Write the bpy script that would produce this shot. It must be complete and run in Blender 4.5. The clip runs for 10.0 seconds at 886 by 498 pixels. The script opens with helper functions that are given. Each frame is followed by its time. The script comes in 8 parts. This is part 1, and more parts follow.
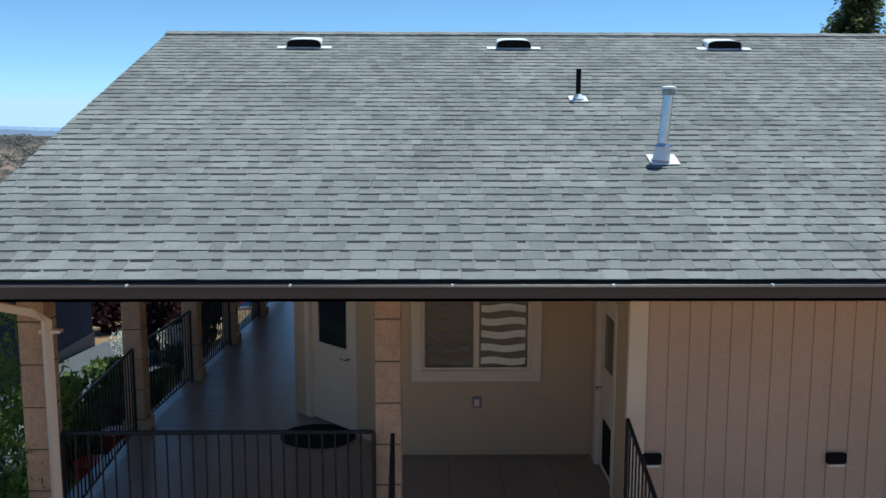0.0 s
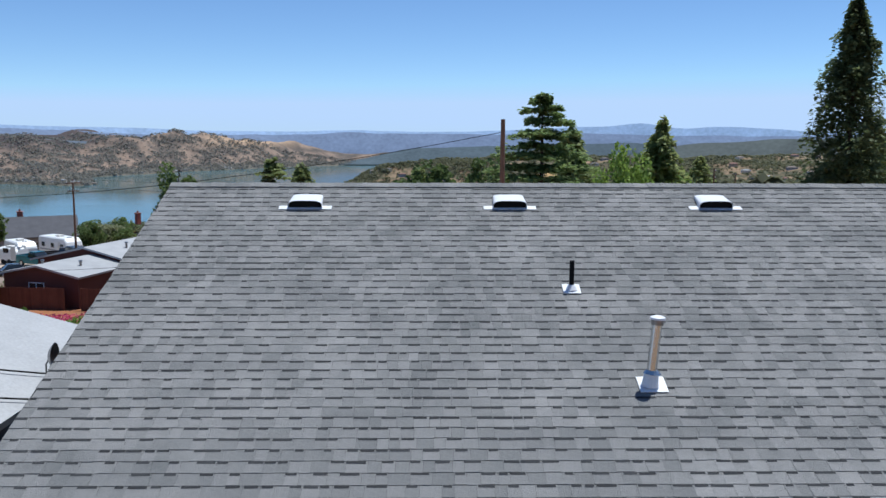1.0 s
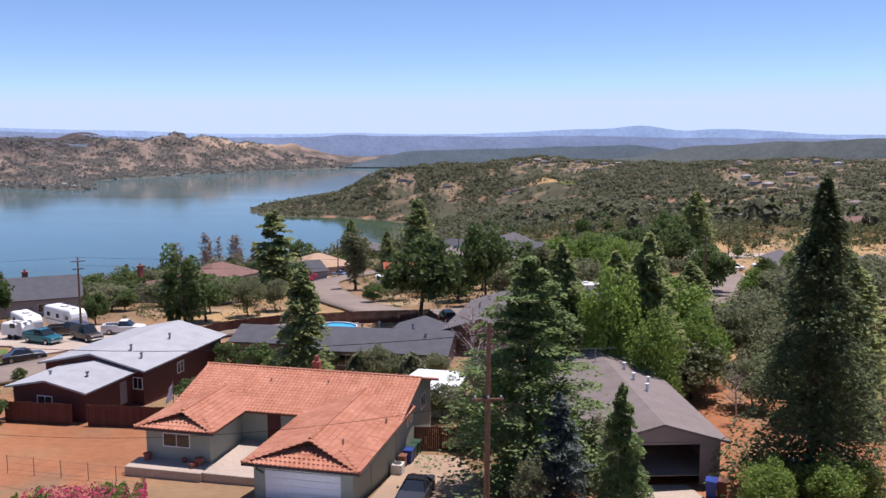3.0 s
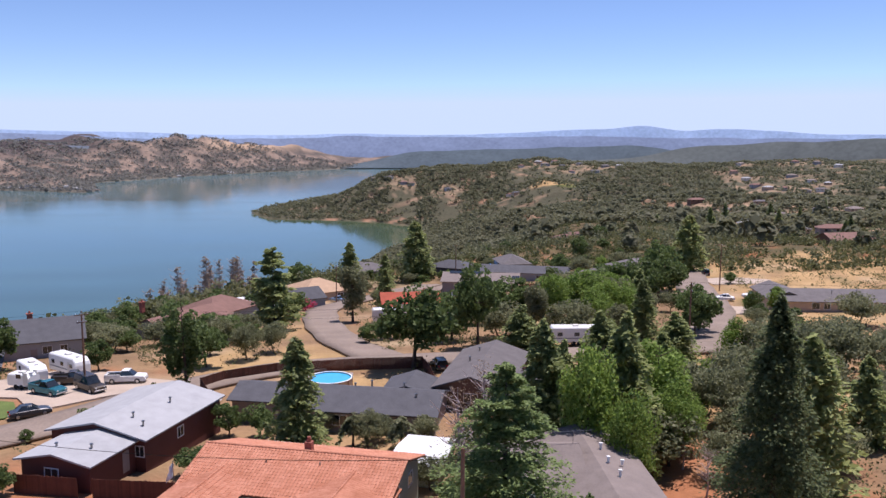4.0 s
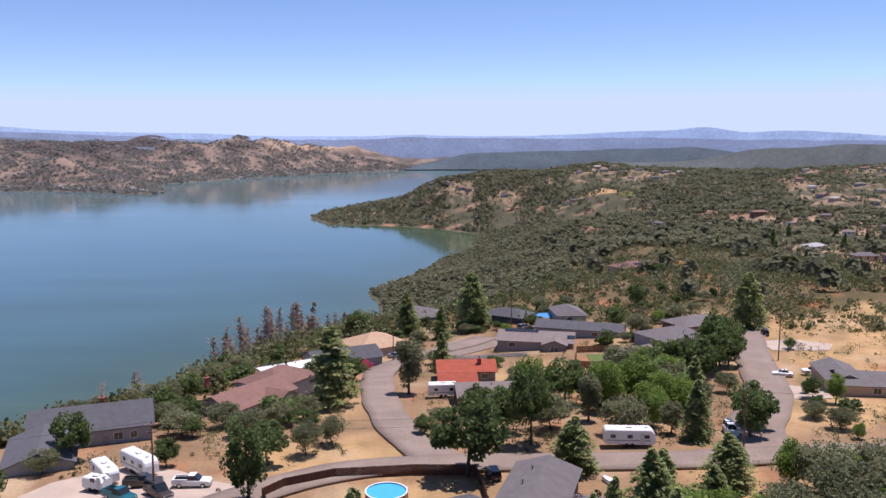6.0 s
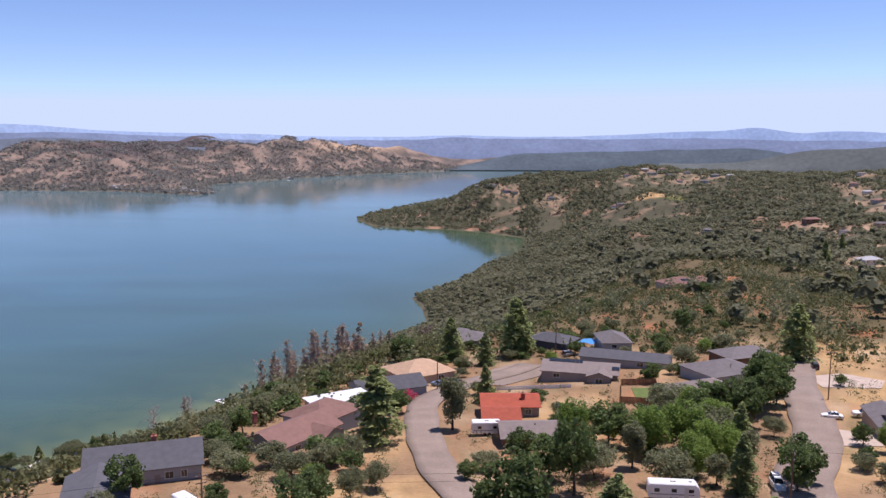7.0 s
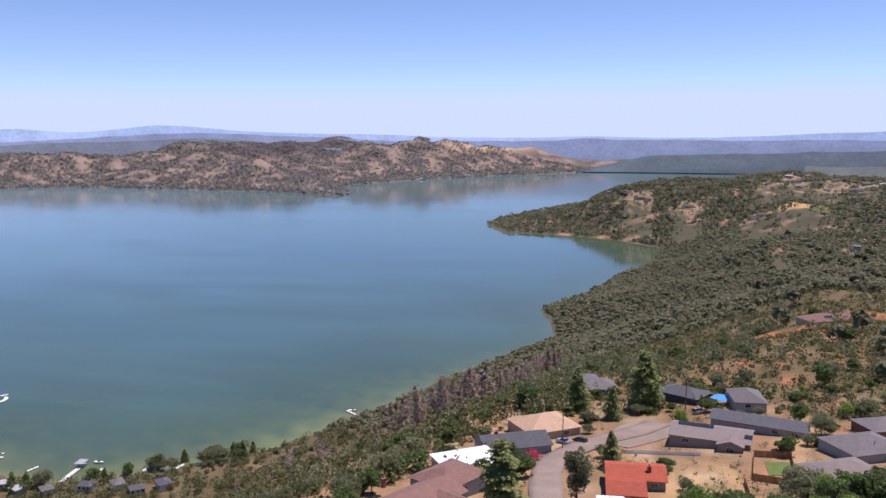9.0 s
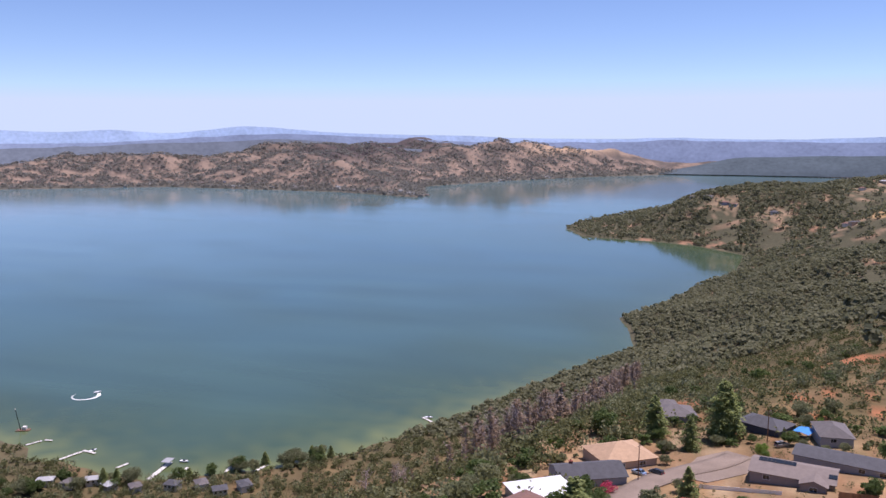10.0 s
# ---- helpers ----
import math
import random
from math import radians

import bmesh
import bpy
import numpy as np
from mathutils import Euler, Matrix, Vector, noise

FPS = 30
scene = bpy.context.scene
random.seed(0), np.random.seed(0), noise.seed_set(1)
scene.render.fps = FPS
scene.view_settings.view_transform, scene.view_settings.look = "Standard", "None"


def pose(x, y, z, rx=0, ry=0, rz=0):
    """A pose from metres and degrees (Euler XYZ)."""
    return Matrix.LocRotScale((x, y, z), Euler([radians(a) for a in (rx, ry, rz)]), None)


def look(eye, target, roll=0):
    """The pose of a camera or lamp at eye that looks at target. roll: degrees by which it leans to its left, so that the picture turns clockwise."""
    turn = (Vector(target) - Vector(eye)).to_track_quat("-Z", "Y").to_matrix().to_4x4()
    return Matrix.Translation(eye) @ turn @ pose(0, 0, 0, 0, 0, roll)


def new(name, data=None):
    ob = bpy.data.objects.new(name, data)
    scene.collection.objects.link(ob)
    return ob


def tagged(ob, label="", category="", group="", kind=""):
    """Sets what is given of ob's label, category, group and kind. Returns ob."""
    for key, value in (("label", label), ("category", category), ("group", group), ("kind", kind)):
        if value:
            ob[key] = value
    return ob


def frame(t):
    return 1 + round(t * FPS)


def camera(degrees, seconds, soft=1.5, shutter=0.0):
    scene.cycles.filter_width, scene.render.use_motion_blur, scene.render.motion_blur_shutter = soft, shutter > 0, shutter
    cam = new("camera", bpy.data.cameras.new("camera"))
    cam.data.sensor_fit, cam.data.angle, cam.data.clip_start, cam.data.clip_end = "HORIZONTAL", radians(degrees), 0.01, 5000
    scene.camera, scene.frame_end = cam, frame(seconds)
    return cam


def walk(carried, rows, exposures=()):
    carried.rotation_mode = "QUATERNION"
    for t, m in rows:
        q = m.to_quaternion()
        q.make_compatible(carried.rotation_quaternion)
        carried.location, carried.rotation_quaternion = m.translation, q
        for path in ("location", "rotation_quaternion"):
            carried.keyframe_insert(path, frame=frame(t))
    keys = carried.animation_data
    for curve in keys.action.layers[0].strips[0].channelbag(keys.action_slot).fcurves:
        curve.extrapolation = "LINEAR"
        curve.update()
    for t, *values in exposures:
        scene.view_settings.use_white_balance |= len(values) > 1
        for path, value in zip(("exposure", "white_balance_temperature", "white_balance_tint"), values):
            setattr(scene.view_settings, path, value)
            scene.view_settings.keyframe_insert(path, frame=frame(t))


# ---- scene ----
cam = camera(55.0, 10.0)
# seconds, x, y, z, pitch, roll, yaw
PATH = [
    (0, -0.08, 3.2, 1.553, -7.61, -0.1, -0.92),
    (0.5, -0.05, 3.2, 2.673, -7.68, -0.1, -0.87),
    (1, -0.03, 3.22, 4.133, -7.7, -0.15, -0.84),
    (1.5, -0.03, 3.2, 5.921, -7.63, -0.15, -0.83),
    (2, 0.0, 3.16, 8.202, -7.68, -0.15, -0.80),
    (2.5, 0.02, 3.02, 10.827, -7.65, -0.1, -0.80),
    (4, 1.75, -0.6, 21.54, -7.7, 0.05, -0.72),
    (4.5, 1.76, -0.8, 25.517, -7.73, 0.05, -0.23),
    (5, 1.8, -0.9, 29.697, -7.74, 0.05, 0.69),
    (5.5, 1.92, -0.92, 33.846, -7.77, 0.05, 1.85),
    (7, 2.08, -0.85, 46.435, -7.87, 0.0, 6.23),
    (7.5, 2.12, -0.75, 50.486, -7.89, 0.0, 8.06),
    (8, 2.2, -0.7, 54.68, -7.94, 0.0, 10.15),
    (8.5, 2.25, -0.75, 58.561, -7.98, 0.0, 12.51),
    (9, 2.33, -1.2, 62.719, -8.0, 0.0, 15.01),
    (9.5, 2.5, -1.6, 66.756, -8.02, 0.0, 17.57),
    (10, 2.75, -1.4, 70.251, -8.02, -0.05, 20.33),
]
EXPOSURE = [(0, 0.34, 5850, -6), (0.5, 0.16, 5780, -2), (1.0, 0.1, 5950, 6), (1.6, 0.12, 6150, 11), (2.3, 0.29, 6270, 17), (4.5, 0.28, 6380, 24), (10, 0.26, 6420, 28)]
walk(cam, [(t, pose(x, y, z, 90 + p, r, w)) for t, x, y, z, p, r, w in PATH], EXPOSURE)

# ---- daylight: high summer sun, ahead and to the right ----
SUN_EL, SUN_AZ = radians(73), radians(46)
world = bpy.data.worlds.new("summer_sky")
scene.world = world
world.use_nodes = True
sky = world.node_tree.nodes.new("ShaderNodeTexSky")
sky.sky_type, sky.sun_disc = "NISHITA", False
sky.sun_elevation, sky.sun_rotation = SUN_EL, SUN_AZ
sky.air_density, sky.dust_density, sky.ozone_density, sky.altitude = 0.75, 0.0, 2.2, 1200
backing = world.node_tree.nodes["Background"]
backing.inputs["Strength"].default_value = 0.104
air = world.node_tree.nodes.new("ShaderNodeMix")
air.data_type, air.blend_type = "RGBA", "MULTIPLY"
air.inputs[0].default_value, air.inputs[7].default_value = 1.0, (0.91, 1.01, 1.12, 1)
world.node_tree.links.new(sky.outputs[0], air.inputs[6])
haze = world.node_tree.nodes.new("ShaderNodeMix")  # the pale band over the horizon never gets whiter than summer haze
haze.data_type, haze.blend_type = "RGBA", "DARKEN"
haze.inputs[0].default_value, haze.inputs[7].default_value = 1.0, (4.75, 6.1, 8.3, 1)
world.node_tree.links.new(air.outputs[2], haze.inputs[6])
world.node_tree.links.new(haze.outputs[2], backing.inputs["Color"])
sun = new("sun", bpy.data.lights.new("sun", "SUN"))
sun.data.energy, sun.data.angle, sun.data.color = 4.6, radians(0.53), (1.0, 0.96, 0.9)
sun.matrix_world = look((300 * math.cos(SUN_EL) * math.sin(SUN_AZ), 300 * math.cos(SUN_EL) * math.cos(SUN_AZ), 300 * math.sin(SUN_EL)), (0, 0, 0))

# ---- terrain: one height function for the whole place ----
LAKE = -159.0
SHELF = [(0, 0, -3.3), (0, 27, -3.6), (-28, 18, -4.6), (45, 15, -2.6), (-5, 51, -8.1), (-25, 56, -8.5), (25, 52, -7.6),
         (-36, 92, -11.6), (5, 100, -10.8), (-45, 125, -13.2), (30, 130, -11.6), (85, 172, -14.6), (0, 180, -17.8),
         (-40, 235, -25.0), (40, 225, -18.4), (45, 430, -32.0), (230, 330, -22.0), (10, 1000, -95.0), (190, 1530, -92.0),
         (0, 2050, -66.0), (300, 2300, -60.0), (900, 2000, -56.0), (1100, 900, -40.0), (-180, 1930, -88.0),
         (300, 3000, -140.0), (900, 3100, -125.0), (1700, 3300, -90.0), (1700, 2300, -50.0), (2600, 2000, -20.0), (600, 2350, -66.0), (-60, -200, 8.0), (300, -150, 6.0)]
SHORE = [(-2400, -2200), (-1700, -900), (-1100, 60), (-760, 330), (-580, 440), (-515, 452), (-484, 448), (-470, 430), (-446, 437), (-398, 429), (-365, 432), (-345, 446), (-300, 477), (-262, 520), (-215, 620), (-168, 760),
         (-112, 890), (-132, 985), (-150, 1030), (-112, 1130), (-70, 1300), (-25, 1450), (-15, 1640), (-110, 1745), (-204, 1785), (-345, 1806), (-418, 1960),
         (-408, 2150), (-260, 2600), (0, 3150), (500, 3600), (2000, 3900), (4900, 3900), (4900, -4900), (-2400, -4900)]
FAR_SHORE = [(-4900, 600), (-3600, 1700), (-2699, 2446), (-2208, 2790), (-1450, 2790), (-1090, 2660), (-1060, 2720), (-1247, 3180),
             (-1049, 3660), (-760, 4120), (-413, 4480), (700, 4560), (4900, 4400), (4900, 6500), (-4900, 6500)]


def inland(px, py, ring):
    """Distance to the shoreline, positive on land."""
    ring = np.array(ring, float)
    best = np.full(px.shape, 1e12)
    inside = np.zeros(px.shape, bool)
    for (ax, ay), (bx, by) in zip(ring, np.roll(ring, -1, 0)):
        ex, ey = bx - ax, by - ay
        u = np.clip(((px - ax) * ex + (py - ay) * ey) / (ex * ex + ey * ey), 0, 1)
        best = np.minimum(best, (px - ax - u * ex) ** 2 + (py - ay - u * ey) ** 2)
        if ey:
            inside ^= ((ay > py) != (by > py)) & (px < (py - ay) * ex / ey + ax)
    return np.sqrt(best) * np.where(inside, 1, -1)


SH = np.array(SHELF, float)
KERN = np.sqrt((SH[:, None, 0] - SH[None, :, 0]) ** 2 + (SH[:, None, 1] - SH[None, :, 1]) ** 2 + 400.0)
SHW = np.linalg.solve(np.block([[KERN, np.ones((len(SH), 1))], [np.ones((1, len(SH))), np.zeros((1, 1))]]), np.append(SH[:, 2], 0))


def waves(px, py, size, seed):
    """Cheap smooth noise, about -1 to 1, made of a few crossing sine waves."""
    rng = np.random.RandomState(seed)
    out = np.zeros(px.shape)
    for k in range(9):
        a, f, ph = rng.uniform(0, 6.283), rng.uniform(0.6, 2.2) * 6.283 / size, rng.uniform(0, 6.283)
        out += np.sin((px * np.cos(a) + py * np.sin(a)) * f + ph + 1.3 * np.sin((py * np.cos(a) - px * np.sin(a)) * f * 0.6 + ph * 2))
    return out / 3.4


def ground_z(x, y):
    px, py = np.atleast_1d(np.asarray(x, float)), np.atleast_1d(np.asarray(y, float))
    shelf = SHW[-1] + sum(w * np.sqrt((px - a) ** 2 + (py - b) ** 2 + 400.0) for w, (a, b, c) in zip(SHW, SH))
    shelf = np.clip(shelf, -118, 25)
    edge = np.interp(py, (-200, 80, 140, 170, 210, 250, 300, 400, 520, 640, 900), (-130, -88, -84, -66, -62, -52, -44, -44, -62, -72, -110))
    past = np.clip(edge - px + 3 * waves(px, py, 60, 6), 0, 400)
    shelf = np.maximum(shelf - 0.5 * past * past / (past + 14), -140)
    r = np.hypot(px, py)
    rough = np.clip((r - 260) / 500, 0, 1)
    shelf += rough * 9 * waves(px, py, 420, 3) + rough * 3.0 * waves(px, py, 110, 4)
    d = inland(px, py, SHORE)
    s = np.clip(d / (250 + 85 * np.clip((900 - py) / 450, 0, 1) + 12 * waves(px, py, 300, 5)), 0, 1)
    s = 0.25 * s + 0.75 * s * s * (3 - 2 * s)
    near = np.where(d > 0, LAKE + 1.0 * np.clip(d / 4, 0, 1) * (1 - s) + (shelf - LAKE) * s, LAKE - np.clip(-d * 0.15, 0, 12))
    e = inland(px, py, FAR_SHORE)
    az = np.degrees(np.arctan2(px, py))
    hill = 108 + 24 * waves(px, py, 800, 11) + 9 * waves(px, py, 260, 12)
    up = np.clip((e - 100) / 480, 0, 1)
    hill += 58 * np.exp(-((az + 13) / 7.0) ** 2) * up * up * (3 - 2 * up) + 10 * waves(px, py, 420, 13) - 60 * np.clip((az + 6) / 10, 0, 1)
    hill += 44 * np.clip((e - 600) / 700, 0, 1) * np.clip((az + 34) / 8, 0, 1) - 14 * np.clip((-az - 26) / 6, 0, 1) - 40 * np.clip((-az - 39) / 7, 0, 1)
    hill += 12 * up * (1 - np.abs(waves(px, py, 520, 14))) * np.clip((az + 32) / 8, 0, 1)
    hill -= 150 * np.clip((e - 430) / 320, 0, 1) * np.clip((az + 21) / 6, 0, 1)
    u = np.clip(e / 520, 0, 1)
    far = LAKE + np.clip(e / 4, 0, 1) + np.maximum(hill, 8) * (0.35 * u + 0.65 * u * u * (3 - 2 * u))
    return np.where(e > 0, far, near)


def gz(x, y):
    return float(ground_z(x, y)[0])


# ---- materials ----
def mat(name, col, rough=0.8, var=0.25, scale=1.5, fine=40.0, bump=0.15, metal=0.0, tint=None, rnd=0.0, spec=0.4):
    """A surface with stains at a large scale, grain at a small one, and fine relief. rnd: how much the pieces differ."""
    m = bpy.data.materials.new(name)
    m.use_nodes = True
    nt = m.node_tree
    n, l = nt.nodes, nt.links
    p = n["Principled BSDF"]
    p.inputs["Roughness"].default_value, p.inputs["Metallic"].default_value = rough, metal
    p.inputs["Specular IOR Level"].default_value = spec
    co = n.new("ShaderNodeTexCoord")
    big, small = n.new("ShaderNodeTexNoise"), n.new("ShaderNodeTexNoise")
    big.inputs["Scale"].default_value, big.inputs["Detail"].default_value = scale, 5
    small.inputs["Scale"].default_value, small.inputs["Detail"].default_value = fine, 3
    for t in (big, small):
        l.new(co.outputs["Object"], t.inputs["Vector"])
    add = n.new("ShaderNodeMath")
    add.operation = "ADD"
    l.new(big.outputs["Fac"], add.inputs[0]), l.new(small.outputs["Fac"], add.inputs[1])
    last = add
    if rnd:
        info, geo = n.new("ShaderNodeObjectInfo"), n.new("ShaderNodeNewGeometry")
        both, fr, sc, a2 = (n.new("ShaderNodeMath") for _ in range(4))
        both.operation, fr.operation, sc.operation, a2.operation = "ADD", "FRACT", "MULTIPLY_ADD", "ADD"
        l.new(info.outputs["Random"], both.inputs[0]), l.new(geo.outputs["Random Per Island"], both.inputs[1])
        l.new(both.outputs[0], fr.inputs[0]), l.new(fr.outputs[0], sc.inputs[0])
        sc.inputs[1].default_value, sc.inputs[2].default_value = 2 * rnd, -rnd
        l.new(add.outputs[0], a2.inputs[0]), l.new(sc.outputs[0], a2.inputs[1])
        last = a2
    rng = n.new("ShaderNodeMapRange")
    rng.inputs["From Min"].default_value, rng.inputs["From Max"].default_value = 0.6, 1.4
    l.new(last.outputs[0], rng.inputs["Value"])
    mix = n.new("ShaderNodeMix")
    mix.data_type = "RGBA"
    c = Vector(col)
    lo = c * (1 - var)
    hi = Vector(tint) if tint else c * (1 + var)
    mix.inputs[6].default_value, mix.inputs[7].default_value = (*lo, 1), (*hi, 1)
    l.new(rng.outputs[0], mix.inputs[0]), l.new(mix.outputs[2], p.inputs["Base Color"])
    if bump:
        b = n.new("ShaderNodeBump")
        b.inputs["Strength"].default_value, b.inputs["Distance"].default_value = bump, 0.02
        l.new(small.outputs["Fac"], b.inputs["Height"]), l.new(b.outputs[0], p.inputs["Normal"])
    return m


def leaf_mat(name, lo, hi, rough=0.6, trans=0.45):
    """Leaves: each clump its own tone, with some light coming through."""
    m = bpy.data.materials.new(name)
    m.use_nodes = True
    n, l = m.node_tree.nodes, m.node_tree.links
    p, out = n["Principled BSDF"], n["Material Output"]
    p.inputs["Roughness"].default_value, p.inputs["Specular IOR Level"].default_value = rough, 0.25
    geo, info, mix = n.new("ShaderNodeNewGeometry"), n.new("ShaderNodeObjectInfo"), n.new("ShaderNodeMix")
    mix.data_type = "RGBA"
    mix.inputs[6].default_value, mix.inputs[7].default_value = (*lo, 1), (*hi, 1)
    av = n.new("ShaderNodeMath")
    av.operation = "MULTIPLY_ADD"
    av.inputs[1].default_value = 0.55
    sc = n.new("ShaderNodeMath")
    sc.operation = "MULTIPLY"
    sc.inputs[1].default_value = 0.45
    l.new(info.outputs["Random"], sc.inputs[0])
    l.new(geo.outputs["Random Per Island"], av.inputs[0]), l.new(sc.outputs[0], av.inputs[2])
    l.new(av.outputs[0], mix.inputs[0]), l.new(mix.outputs[2], p.inputs["Base Color"])
    tr, ms = n.new("ShaderNodeBsdfTranslucent"), n.new("ShaderNodeMixShader")
    l.new(mix.outputs[2], tr.inputs["Color"])
    ms.inputs[0].default_value = trans
    l.new(p.outputs[0], ms.inputs[1]), l.new(tr.outputs[0], ms.inputs[2]), l.new(ms.outputs[0], out.inputs["Surface"])
    return m


